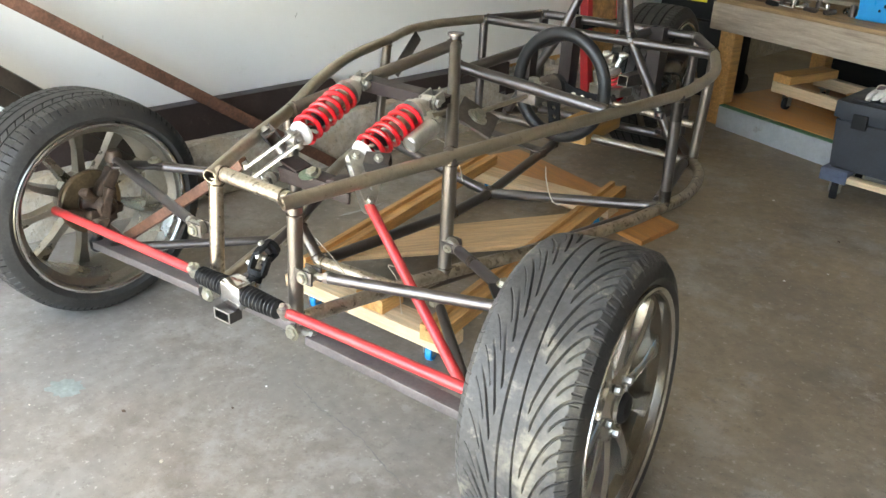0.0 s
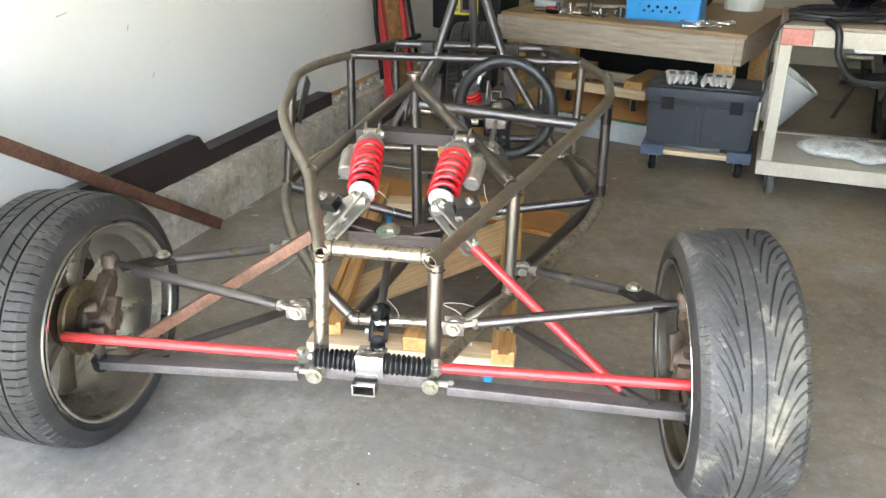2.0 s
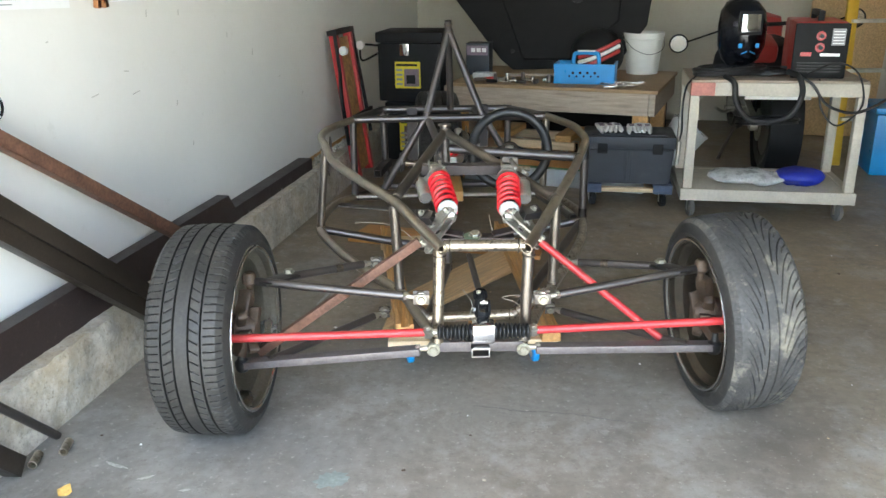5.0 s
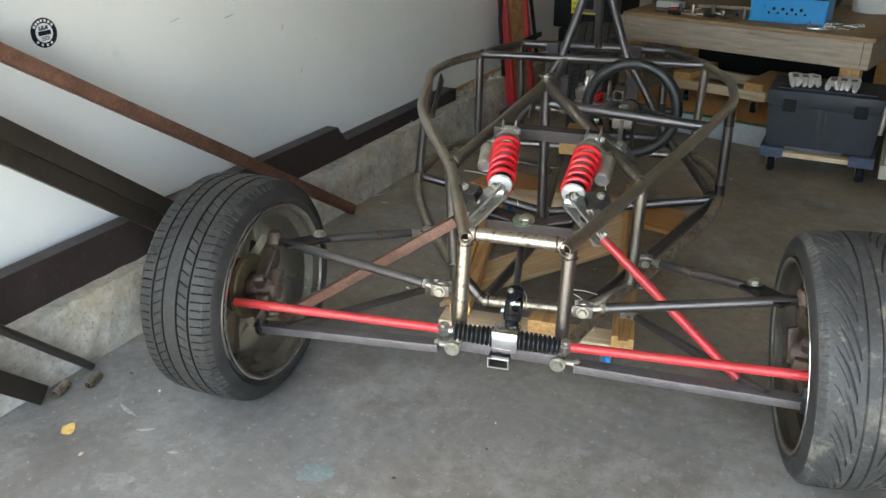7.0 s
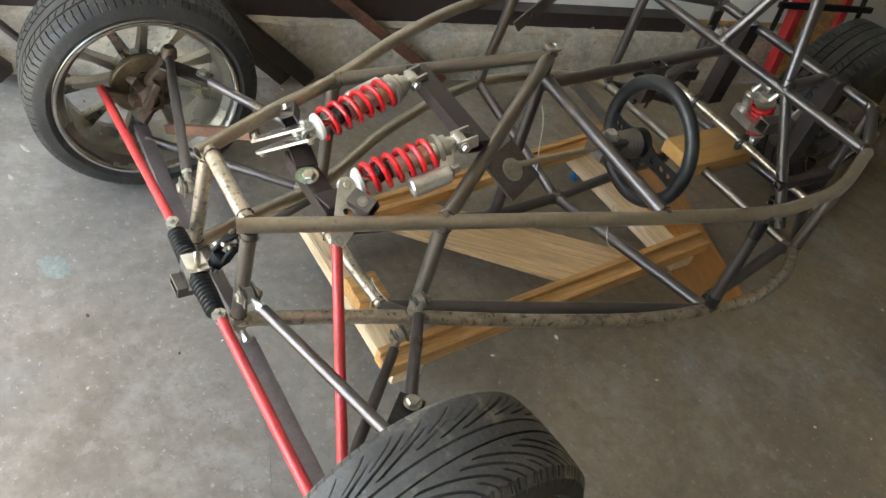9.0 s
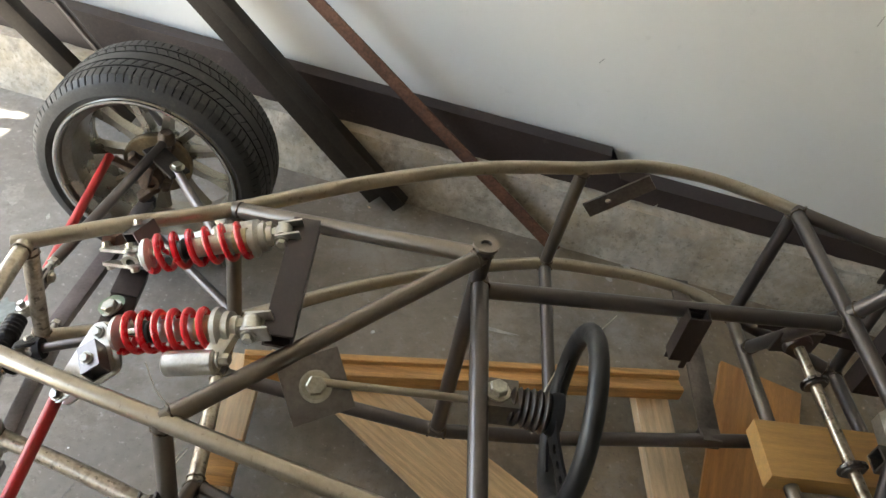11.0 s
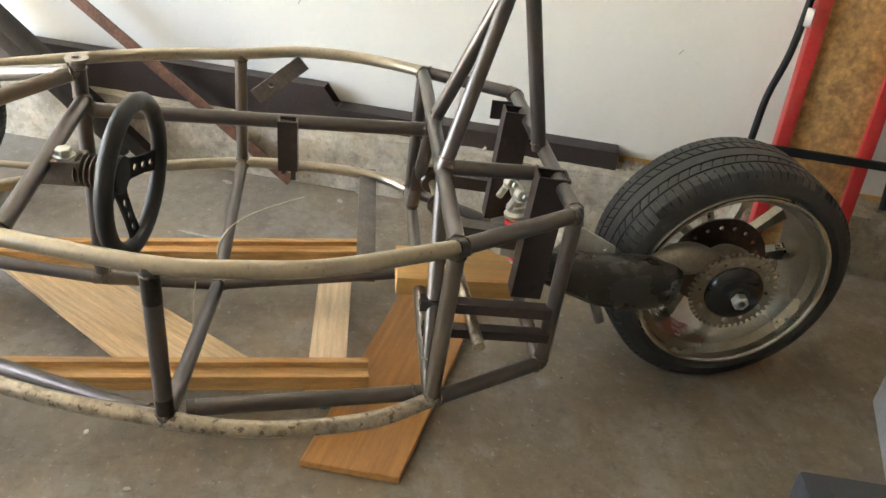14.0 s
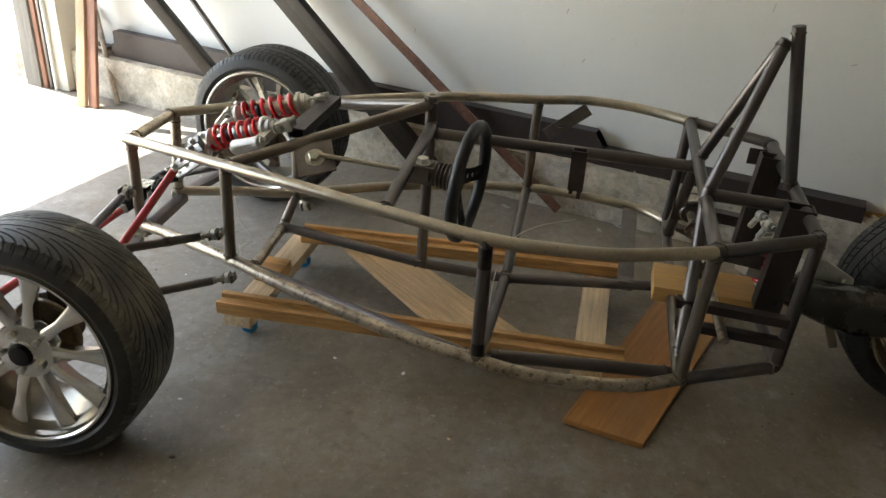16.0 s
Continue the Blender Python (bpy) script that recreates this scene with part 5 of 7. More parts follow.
def build_rear():
    # swing-arm uprights in hollow section, side rails, cross shaft
    for q, w, z0 in ((V(0.128, 1.845, 0), 0.05, 0.335), (V(-0.215, 1.822, 0), 0.05, 0.34)):
        cpart("swingarm_post", box_tube_bm(q + V(0, 0.0, 0.635), q + V(0, -0.012, z0), w, 0.068, 0.004, (0, 1, 0)), "steel_brown", "brown hollow steel swing-arm post")
        cpart("bolt_hole", lathe_bm([(0, 0.001), (0.009, 0.001), (0.009, 0.0), (0, 0.0)], axis_frame(q + V(w / 2, 0, z0 + 0.03), (1, 0, 0)), 16), "black_rubber", "dark bolt hole")
    cpart("tab", box_bm((0.006, 0.05, 0.05), Matrix.Translation((-0.33, 1.80, 0.585)), 0.001), "steel_brown")
    cpart("side_bar", box_tube_bm(V(0.262, 1.585, 0.385), V(0.262, 1.862, 0.378), 0.028, 0.024), "steel_brown", "brown square side bar")
    cpart("side_bar", box_tube_bm(V(0.270, 1.595, 0.325), V(0.262, 1.868, 0.315), 0.026, 0.022), "steel_brown", "brown square side bar")
    cpart("side_bar", box_tube_bm(V(-0.38, 1.60, 0.36), V(-0.34, 1.85, 0.36), 0.035, 0.035), "steel_brown", "brown square side bar")
    cpart("jack_shaft", tube_bm([V(-0.285, 1.638, 0.402), V(0.348, 1.706, 0.343)], 0.0125), "steel_bright", "bare round jack shaft")
    ax = (V(0.348, 1.706, 0.343) - V(-0.285, 1.638, 0.402)).normalized()
    for q in (V(-0.158, 1.6516, 0.3902), V(0.047, 1.6737, 0.3711)):
        bm = lathe_bm([(0.012, -0.008), (0.024, -0.008), (0.024, 0.008), (0.012, 0.008)], axis_frame(q, ax), 20, True)
        m = axis_frame(q, ax)
        for i in range(14):
            add_box(bm, (0.006, 0.008, 0.010), m @ pose(0, 0, 0, 360 / 14 * i) @ Matrix.Translation((0, 0.027, 0)))
        cpart("sprocket", bm, "steel_dark", "small toothed drive sprocket")
    q = V(-0.262, 1.6405, 0.3999)
    bm = lathe_bm([(0.013, -0.012), (0.030, -0.012), (0.034, -0.004), (0.034, 0.004), (0.030, 0.010), (0.013, 0.012)], axis_frame(q, ax), 24, True)
    add_box(bm, (0.008, 0.11, 0.07), axis_frame(q - ax * 0.008, ax), 0.002)
    cpart("bearing", bm, "steel_dark", "black flange bearing")
    # swing arm along one side of the wheel, to the hub carrier
    bm = bmesh.new()
    stations = ((1.87, 0.045, 0.362, 0.030, 0.038), (1.94, 0.055, 0.350, 0.036, 0.049), (2.015, 0.065, 0.340, 0.042, 0.060), (2.085, 0.070, 0.338, 0.046, 0.066), (2.15, 0.070, 0.343, 0.046, 0.062), (2.19, 0.068, 0.346, 0.043, 0.055), (2.21, 0.066, 0.348, 0.034, 0.043))
    rows = []
    for y, x, z, w, h in stations:
        rows.append([bm.verts.new(V(x + w * cx, y, z + h * cz)) for cx, cz in ((math.copysign(abs(math.cos(a)) ** 0.55, math.cos(a)), math.copysign(abs(math.sin(a)) ** 0.55, math.sin(a))) for a in (2 * math.pi * (k + 0.5) / 20 for k in range(20)))])
    for p, q in zip(rows, rows[1:]):
        for k in range(20):
            bm.faces.new((p[k], p[(k + 1) % 20], q[(k + 1) % 20], q[k]))
    bm.faces.new(rows[0])
    bm.faces.new(rows[-1])
    cpart("swing_arm", bm, "arm_black", "black scratched single-sided swing arm")
    hub = WB + V(0.06, 0, 0.02)
    bm = tube_bm(smooth_path([V(0.045, 2.15, 0.385), V(0.045, 2.22, 0.400), V(0.04, 2.29, 0.398), V(0.03, 2.36, 0.37)], 5), 0.04, 16, radii=[0.016 + 0.020 * math.sin(math.pi * min(1, k / 11)) + 0.004 for k in range(16)])
    add_lathe(bm, [(0, -0.06), (0.06, -0.06), (0.072, -0.03), (0.066, 0.01), (0.05, 0.03), (0, 0.03)], axis_frame(V(0.03, 2.36, 0.345), (1, 0, 0)), 32)
    cpart("hub_carrier", bm, "cast_grey", "dirty cast aluminium hub carrier")
    cpart("brake_disc", holed_plate(disc_outline(0.125, 48), [(0, 0, 0.06)] + [(0.1 * math.cos(math.pi * k / 9), 0.1 * math.sin(math.pi * k / 9), 0.005) for k in range(18)], 0.006, Matrix.Translation((-0.075, 2.372, 0.326)) @ Matrix(((0, 0, 1, 0), (1, 0, 0, 0), (0, 1, 0, 0), (0, 0, 0, 1)))), "cast", "rusty drilled brake disc")
    fin = Matrix.Translation((0.02, 0, 0)) @ Matrix(((0, 0, 1, 0), (1, 0, 0, 0), (0, 1, 0, 0), (0, 0, 0, 1)))
    cpart("fin_plate", holed_plate([(1.90, 0.36), (1.915, 0.395), (1.955, 0.445), (1.975, 0.450), (2.06, 0.405), (2.065, 0.37)], [(2.035, 0.398, 0.005)], 0.008, fin), "fin", "silver cast fin plate")
    sp = V(0.075, 2.355, 0.335)
    ring = Matrix.Translation(sp) @ Matrix(((0, 0, 1, 0), (1, 0, 0, 0), (0, 1, 0, 0), (0, 0, 0, 1)))
    bm = holed_plate(disc_outline(0.098, 44), [(0, 0, 0.05)] + [(0.083 * math.cos(math.pi * k / 6), 0.083 * math.sin(math.pi * k / 6), 0.0055) for k in range(12)], 0.006, ring)
    for i in range(44):
        a = 2 * math.pi * i / 44
        add_box(bm, (0.006, 0.007, 0.012), Matrix.Translation(sp) @ Matrix.Rotation(a, 4, "X") @ Matrix.Translation((0, 0, 0.102)))
    cpart("rear_sprocket", bm, "sprocket", "large toothed rear sprocket")
    cpart("sprocket_hub", lathe_bm([(0, 0.036), (0.026, 0.036), (0.030, 0.032), (0.044, 0.031), (0.060, 0.024), (0.069, 0.014), (0.072, 0.005), (0.072, 0.004), (0, 0.004)], axis_frame(sp, (1, 0, 0)), 40), "hub_black", "glossy black domed sprocket carrier")
    for k in range(6):
        a = math.pi * (k + 0.3) / 3
        cpart("sprocket_bolt", lathe_bm([(0, 0.008), (0.006, 0.008), (0.0065, 0.003), (0, 0.003)], axis_frame(sp + V(0, 0.083 * math.cos(a + 0.26), 0.083 * math.sin(a + 0.26)), (1, 0, 0)), 6), "zinc")
    cpart("axle_nut", lathe_bm([(0.010, 0.042), (0.010, 0.056), (0.017, 0.056), (0.019, 0.053), (0.019, 0.036), (0.010, 0.036)], axis_frame(sp, (1, 0, 0)), 6, True), "zinc")
    # rear shock with its silver link arm
    build_shock(V(-0.04, 1.815, 0.50), V(-0.02, 1.86, 0.30), -1)
    lm = axis_frame(V(-0.03, 1.885, 0.375), V(0.15, 1, -0.05))
    cpart("link_arm", holed_plate([(-0.12, -0.045), (-0.09, -0.070), (0.09, -0.070), (0.14, -0.04), (0.14, 0.04), (0.09, 0.070), (-0.09, 0.070), (-0.12, 0.045)], [(-0.04, 0.0, 0.050), (0.09, 0.0, 0.012)], 0.03, lm), "alu", "silver cast link arm round the rear spring")
    cpart("link_arm", box_tube_bm(V(0.085, 1.66, 0.462), V(0.09, 1.80, 0.452), 0.04, 0.04, 0.004), "plate", "short welded box arm")
    for x, y in ((-0.055, 1.80), (0.005, 1.815)):
        q = V(x, y, 0.515)
        bm = lathe_bm([(0.006, -0.011), (0.014, -0.011), (0.014, 0.011), (0.006, 0.011)], axis_frame(q, (1, 0.4, 0.2)), 20, True)
        add_tube(bm, [q - V(0, 0.01, 0.01), q + V(-0.01, -0.02, -0.04)], 0.009, 10)
        cpart("link_eye", bm, "alu", "silver suspension link eye")
        cpart("bolt", bolt_bm(q + V(0.011, 0.0045, 0.002), (1, 0.4, 0.2), 0.008), "zinc")
    cpart("peg", tube_bm([V(0.0, 2.02, 0.300), V(0.02, 2.07, 0.185)], 0.013, 12, 0.003), "steel", "short hollow stub")


build_rear()
# the whole chassis sits a little nose-up on its wheels
car.rotation_euler = (-0.0133, 0, 0)
car.location = (0, 0.9, 0.02 - 0.0133 * 0.9)


# ---- things by the long wall ----
def rig(name, at, turn, label, category, group=""):
    """A thing on an Empty at its base, turned about the upright; its parts are built in its own axes."""
    ob = thing(name, at, label, category, group)
    ob.rotation_euler = (0, 0, radians(turn))
    return ob


def lbox(parent, name, mat, x0, x1, y0, y1, z0, z1, bevel=0.003, label=""):
    return part(name, box_bm((x1 - x0, y1 - y0, z1 - z0), Matrix.Translation(((x0 + x1) / 2, (y0 + y1) / 2, (z0 + z1) / 2)), bevel), mat, parent, label)


def build_wall_steel():
    for v0, v1, u, z, h, w, cut in ((-1.50, 2.075, -1.322, 0.244, 0.066, 0.075, 0.0), (-1.48, 1.06, -1.312, 0.312, 0.070, 0.055, 0.05)):
        bm = box_tube_bm(uv(u, v0, z), uv(u, v1, z), w, h)
        for vert in bm.verts:
            room = vert.co.x * SU + vert.co.y * CU
            if cut and room > v1 - 0.01 and vert.co.z < z:
                vert.co += (uv(0, cut, 0) - uv(0, 0, 0))
        solid("steel_tube", bm, "steel_brown", "long brown rectangular steel tube lying on the wall ledge", "steel tube", "steel tubes on the ledge")


def up_to_door(foot, way, v_end=DOOR_V + 0.02):
    """The far end of a bar that leans from its foot on to the wall over the garage door."""
    foot, way = Vector(foot), Vector(way)
    n = Vector((SU, CU, 0))
    return foot + way * ((v_end - foot.dot(n)) / way.dot(n))


def angle_bar_bm(a, b, w, t):
    m = frame_between(a, b)
    ln = (Vector(b) - Vector(a)).length
    bm = box_bm((ln, w, t), m @ Matrix.Translation((0, 0, -w / 2 + t / 2)), 0.001)
    return add_box(bm, (ln, t, w), m @ Matrix.Translation((0, w / 2 - t / 2, 0)), 0.001)


def channel_bm(a, b, w, h, t=0.006):
    """A C section from a to b, open towards the room."""
    m = frame_between(a, b)
    ln = (Vector(b) - Vector(a)).length
    bm = box_bm((ln, t, h), m @ Matrix.Translation((0, w / 2 - t / 2, 0)), 0.001)
    for k in (-1, 1):
        add_box(bm, (ln, w - t - 0.0005, t), m @ Matrix.Translation((0, -t / 2, k * (h / 2 - t / 2))), 0.001)
    return bm


def build_leaning():
    g = "steel leaning by the wall"
    a = V(-0.938, 1.227, 0.03)
    solid("angle_bar", angle_bar_bm(a, a + V(-0.41, -1.355, 0.97) * 1.5, 0.042, 0.006), "steel_rust", "rusty steel angle bar leaning along the white wall", "steel bar", g)
    w = V(-0.306, -1.114, 0.97)
    for off, size in ((V(-0.015, -0.039, 0.03), (0.05, 0.052)), (V(0.016, 0.040, 0.03), (0.045, 0.050))):
        a = V(-1.06, 0.68, 0) + off
        solid("steel_channel", channel_bm(a, up_to_door(a, w), *size), "channel", "dark steel channel leaning along the white wall", "steel bar", g)
    a = V(-1.273, -0.215, 0.03)
    solid("steel_channel", channel_bm(a, up_to_door(a, (-0.037, -0.439, 0.47)), 0.05, 0.055), "channel", "brown steel channel leaning by the garage door", "steel bar", g)
    a = V(-1.235, -0.044, 0.016)
    solid("steel_pipe", tube_bm([a, up_to_door(a, (-0.097, -0.43, 0.484))], 0.0125, 12, 0.003), "steel_dark", "thin dark steel pipe leaning by the garage door", "steel bar", g)


def build_door_side():
    def post(name, mat, u0, u1, v0, v1, z1, label):
        room_box(name, u0, u1, v0, v1, 0.0, z1, mat, label, "trim", 0.003)

    post("door_jamb", "jamb", -1.30, -1.157, DOOR_V - 0.27, DOOR_V - 0.165, 2.1, "weathered grey garage door jamb board")
    post("wall_south_pier", "back_wall", WALL_U - 0.12, -1.19, DOOR_V - 0.12, DOOR_V, 2.1, "painted pier beside the garage door")
    post("door_stop", "red_board", -1.21, -1.168, DOOR_V - 0.160, DOOR_V - 0.130, 2.1, "brown wooden door stop strip")
    post("door_track", "steel_dark", -1.189, -1.172, DOOR_V - 0.118, DOOR_V - 0.100, 2.1, "dark steel door track")
    rail = tube_bm([uv(-1.176, DOOR_V - 0.075, 0), uv(-1.177, DOOR_V - 0.085, 2.05)], 0.009, 12)
    solid("white_rod", rail, "white_plastic", "thin white rod standing at the door jamb", "rod")
    a, b = uv(-1.062, -1.520, 0.0), uv(-1.333, -1.618, 1.03)
    solid("leaning_board", bar_bm(a, b, 0.056, 0.02, 0.002, (CU, -SU, 0.1)), "peach_board", "pale peach board leaning by the garage door", "board")
    a, b = uv(-1.080, -1.461, 0.0), uv(-1.333, -1.560, 1.0)
    solid("leaning_board", bar_bm(a, b, 0.054, 0.02, 0.002, (CU, -SU, 0.1)), "red_board", "reddish brown board leaning by the garage door", "board")
    a, b = uv(-1.181, -1.402, 0.0), uv(-1.335, -1.634, 0.42)
    solid("stick", tube_bm([a, b], 0.014, 8), "bench_wood", "short weathered wooden stick leaning on the wall", "stick")
    bm = box_bm((0.06, 0.16, 0.018), ROOM_M @ Matrix.Translation((-1.30, -1.60, 0.25)), 0.002)
    add_box(bm, (0.05, 0.02, 0.07), ROOM_M @ Matrix.Translation((-1.30, -1.66, 0.27)), 0.002)
    solid("iron_bracket", bm, "plate", "rusty iron bracket lying on the wall ledge", "bracket")


def flat_on_wall(v, z, outline, thick, lift, tilt=0):
    """A flat shape on the long wall; outline in metres along the wall (towards the back) and up."""
    m = ROOM_M @ Matrix.Translation((WALL_U + lift, v, z)) @ Matrix(((0, 0, 1, 0), (1, 0, 0, 0), (0, 1, 0, 0), (0, 0, 0, 1))) @ pose(0, 0, 0, 0, 0, tilt)
    return extrude_outline(outline, thick, m)


def disc(r, n=40):
    return [(r * math.cos(2 * math.pi * i / n), r * math.sin(2 * math.pi * i / n)) for i in range(n)]


def rect(x0, x1, y0, y1):
    return [(x0, y0), (x1, y0), (x1, y1), (x0, y1)]


def ring_arc(r0, r1, a0, a1, n=20):
    return [(r1 * math.cos(radians(a0 + (a1 - a0) * i / n)), r1 * math.sin(radians(a0 + (a1 - a0) * i / n))) for i in range(n + 1)] + [(r0 * math.cos(radians(a1 - (a1 - a0) * i / n)), r0 * math.sin(radians(a1 - (a1 - a0) * i / n))) for i in range(n + 1)]


def build_wall_prints():
    st = thing("round_sticker", uv(WALL_U, -0.122, 0.928), "round black and white sticker on the white wall", "sticker")
    inv = Matrix.Translation(-uv(WALL_U, -0.122, 0.928))

    def p(owner, oinv, name, bm, mat, label=""):
        ob = link_mesh(name, bm, mat, False)
        ob.parent = owner
        ob.matrix_parent_inverse = oinv
        return tagged(ob, label)

    V0, Z0 = -0.122, 0.928
    p(st, inv, "backing", flat_on_wall(V0, Z0, disc(0.040), 0.001, 0.0015), "black_plastic")
    p(st, inv, "face", flat_on_wall(V0, Z0, disc(0.026), 0.001, 0.003), "white_print")
    for a in (35, 55, 75, 95, 112, 128, 145, 222, 248, 275, 300):
        p(st, inv, "bar", flat_on_wall(V0, Z0, ring_arc(0.0295, 0.036, a - 6, a + 5, 4), 0.001, 0.003), "white_print")
    p(st, inv, "bar", flat_on_wall(V0, Z0, rect(-0.019, 0.019, -0.006, 0.006), 0.001, 0.0045), "black_plastic")
    for k in range(7):
        p(st, inv, "bar", flat_on_wall(V0, Z0, rect(-0.015 + k * 0.004, -0.012 + k * 0.004, 0.008, 0.012 + 0.008 * abs(math.sin(k * 2.1 + 1))), 0.001, 0.0045), "black_plastic")
    for k in range(3):
        p(st, inv, "bar", flat_on_wall(V0, Z0, rect(-0.012, 0.012, -0.011 - k * 0.004, -0.0095 - k * 0.004), 0.001, 0.0045), "black_plastic")
    for v, z, w, h, tilt, rows in ((0.085, 1.285, 0.40, 0.21, -2, 5), (0.61, 1.285, 0.29, 0.21, 0, 1), (0.95, 1.285, 0.34, 0.22, 0, 0)):
        base = uv(WALL_U, v, z)
        pg = thing("paper_sheet", base, "white printed paper sheet pinned on the wall", "paper", "papers on the wall")
        pi = Matrix.Translation(-base)
        p(pg, pi, "sheet", flat_on_wall(v, z, rect(-w / 2, w / 2, -h / 2, h / 2), 0.0008, 0.004, tilt), "white_print")
        for k in range(rows):
            p(pg, pi, "bar", flat_on_wall(v, z, rect(-w / 2 + 0.01, -w / 2 + 0.14 + 0.02 * (k % 3), -h / 2 + 0.012 + 0.014 * k, -h / 2 + 0.015 + 0.014 * k), 0.0008, 0.0055, tilt), "grey_print")
        p(pg, pi, "bar", flat_on_wall(v, z, rect(0.03, 0.11, -h / 2 + 0.03, -h / 2 + 0.036), 0.0008, 0.0055, tilt), "red_paint")
    cl = bmesh.new()
    for s in (-1, 1):
        add_box(cl, (0.02, 0.02, 0.10), ROOM_M @ Matrix.Translation((WALL_U + 0.03, 0.409 + s * 0.014, 1.215)) @ pose(0, 0, 0, s * 10, 0, 0), 0.005)
    add_tube(cl, [uv(WALL_U + 0.03, 0.384, 1.245), uv(WALL_U + 0.03, 0.434, 1.245)], 0.012, 10)
    add_tube(cl, [uv(WALL_U, 0.409, 1.295), uv(WALL_U + 0.03, 0.409, 1.255)], 0.004, 8)
    solid("copper_clamp", cl, "copper", "shiny copper cable clamp hung on the wall", "clamp")
    random.seed(5)
    for v, z, ln, tilt in ((0.545, 0.944, 0.03, -8), (0.589, 0.863, 0.05, 8), (0.344, 0.888, 0.04, 8), (0.72, 1.13, 0.025, 80), (0.86, 0.78, 0.02, 70), (0.95, 0.60, 0.02, 60), (0.2, 0.60, 0.02, 70), (1.6, 0.9, 0.03, 80), (2.2, 0.62, 0.02, 50), (1.9, 0.75, 0.02, 20), (0.15, 1.08, 0.012, 10), (1.35, 1.0, 0.02, 75), (0.95, 1.12, 0.02, 85)):
        solid("wall_scratch", flat_on_wall(v, z, rect(-ln / 2, ln / 2, -0.0016, 0.0016), 0.0006, 0.0006, tilt), "scratch", "small dark scratch in the white wall paint", "scratch", "scratches on the wall")


def build_creeper():
    c = rig("mechanic_creeper", uv(-1.27, 2.66, 0), -ROOM, "red steel and chipboard mechanic's creeper leaning on the wall", "creeper")
    lean = pose(0, 0, 0, 0, -7, 0)

    def lp(name, bm, mat, label=""):
        bmesh.ops.transform(bm, matrix=lean, verts=bm.verts)
        return part(name, bm, mat, c, label)

    lp("panel", box_bm((0.012, 0.22, 0.80), Matrix.Translation((0.10, 0.01, 0.47)), 0.001), "osb", "orange chipboard panel")
    for y in (-0.115, 0.135):
        lp("side_rail", box_bm((0.05, 0.04, 0.86), Matrix.Translation((0.10, y, 0.47)), 0.004), "red_paint", "red steel side rail")
    for y, s in ((-0.20, -1), (0.22, 1)):
        pts = [V(0.115, y + s * 0.02, 0.26), V(0.115, y + s * 0.01, 0.40), V(0.115, y, 0.55), V(0.12, y - s * 0.03, 0.70), V(0.12, y - s * 0.045, 0.90)]
        lp("side_tube", tube_bm(smooth_path(pts, 6), 0.011, 10), "black_plastic", "bent black side tube")
    lp("cross_tube", bar_bm(V(0.133, -0.25, 0.40), V(0.133, 0.27, 0.40), 0.02, 0.025), "black_plastic")
    lp("head_rail", bar_bm(V(0.105, -0.16, 0.905), V(0.105, 0.17, 0.905), 0.06, 0.03), "black_plastic", "black head rail")
    for y in (-0.16, 0.17):
        lp("caster", lathe_bm([(0, -0.01), (0.026, -0.01), (0.026, 0.01), (0, 0.01)], axis_frame((0.16, y, 0.80), (0.3, 1, 0)), 18), "white_plastic", "pale caster wheel")


# ---- the dolly under the chassis and loose boards ----
def build_dolly():
    d = thing("wooden_dolly", (0.0, 0.9, 0), "low wooden dolly of stained grooved rails and pale cross boards", "dolly")
    inv = Matrix.Translation((0.0, -0.9, 0))

    def p(name, bm, mat, label=""):
        ob = link_mesh(name, bm, mat)
        ob.parent = d
        ob.matrix_parent_inverse = inv
        return tagged(ob, label)

    for a, b in ((V(0.250, 0.31, 0.118), V(0.190, 1.497, 0.118)), (V(-0.235, 0.385, 0.118), V(-0.338, 1.475, 0.118))):
        ln = (b - a).length / 2
        prof = [(-0.031, -0.015), (0.031, -0.015), (0.031, 0.030), (0.012, 0.030), (0.012, 0.016), (-0.016, 0.016), (-0.016, 0.024), (-0.031, 0.024)]
        m = frame_between(a, b) @ Matrix(((0, 0, 1, 0), (1, 0, 0, 0), (0, 1, 0, 0), (0, 0, 0, 1)))
        bm = extrude_outline(prof, ln * 2, m, 0.0015)
        p("rail", bm, "pine", "stained grooved pine rail")
    p("cross_board", bar_bm(V(-0.29, 0.384, 0.083), V(0.278, 0.374, 0.083), 0.085, 0.038, 0.003), "pine_pale", "pale pine cross board")
    p("cross_board", bar_bm(V(-0.365, 1.405, 0.083), V(0.225, 1.40, 0.083), 0.088, 0.038, 0.003), "pine_pale", "pale pine cross board")
    p("block", bar_bm(V(-0.02, 0.385, 0.1225), V(0.075, 0.382, 0.1225), 0.085, 0.040, 0.003), "pine", "short pine block under the front cross tube")
    for x, y in ((0.205, 0.378), (-0.22, 0.39), (0.17, 1.40), (-0.30, 1.405)):
        bm = lathe_bm([(0, -0.010), (0.022, -0.010), (0.025, -0.006), (0.025, 0.006), (0.022, 0.010), (0, 0.010)], axis_frame((x, y, 0.025), (1, 0.3, 0)), 20)
        p("caster", bm, "blue", "small blue caster wheel")
        bm = box_bm((0.045, 0.045, 0.005), Matrix.Translation((x, y, 0.0625)))
        for s in (-1, 1):
            add_box(bm, (0.004, 0.03, 0.045), Matrix.Translation((x + s * 0.014, y, 0.045)))
        p("caster_fork", bm, "zinc")


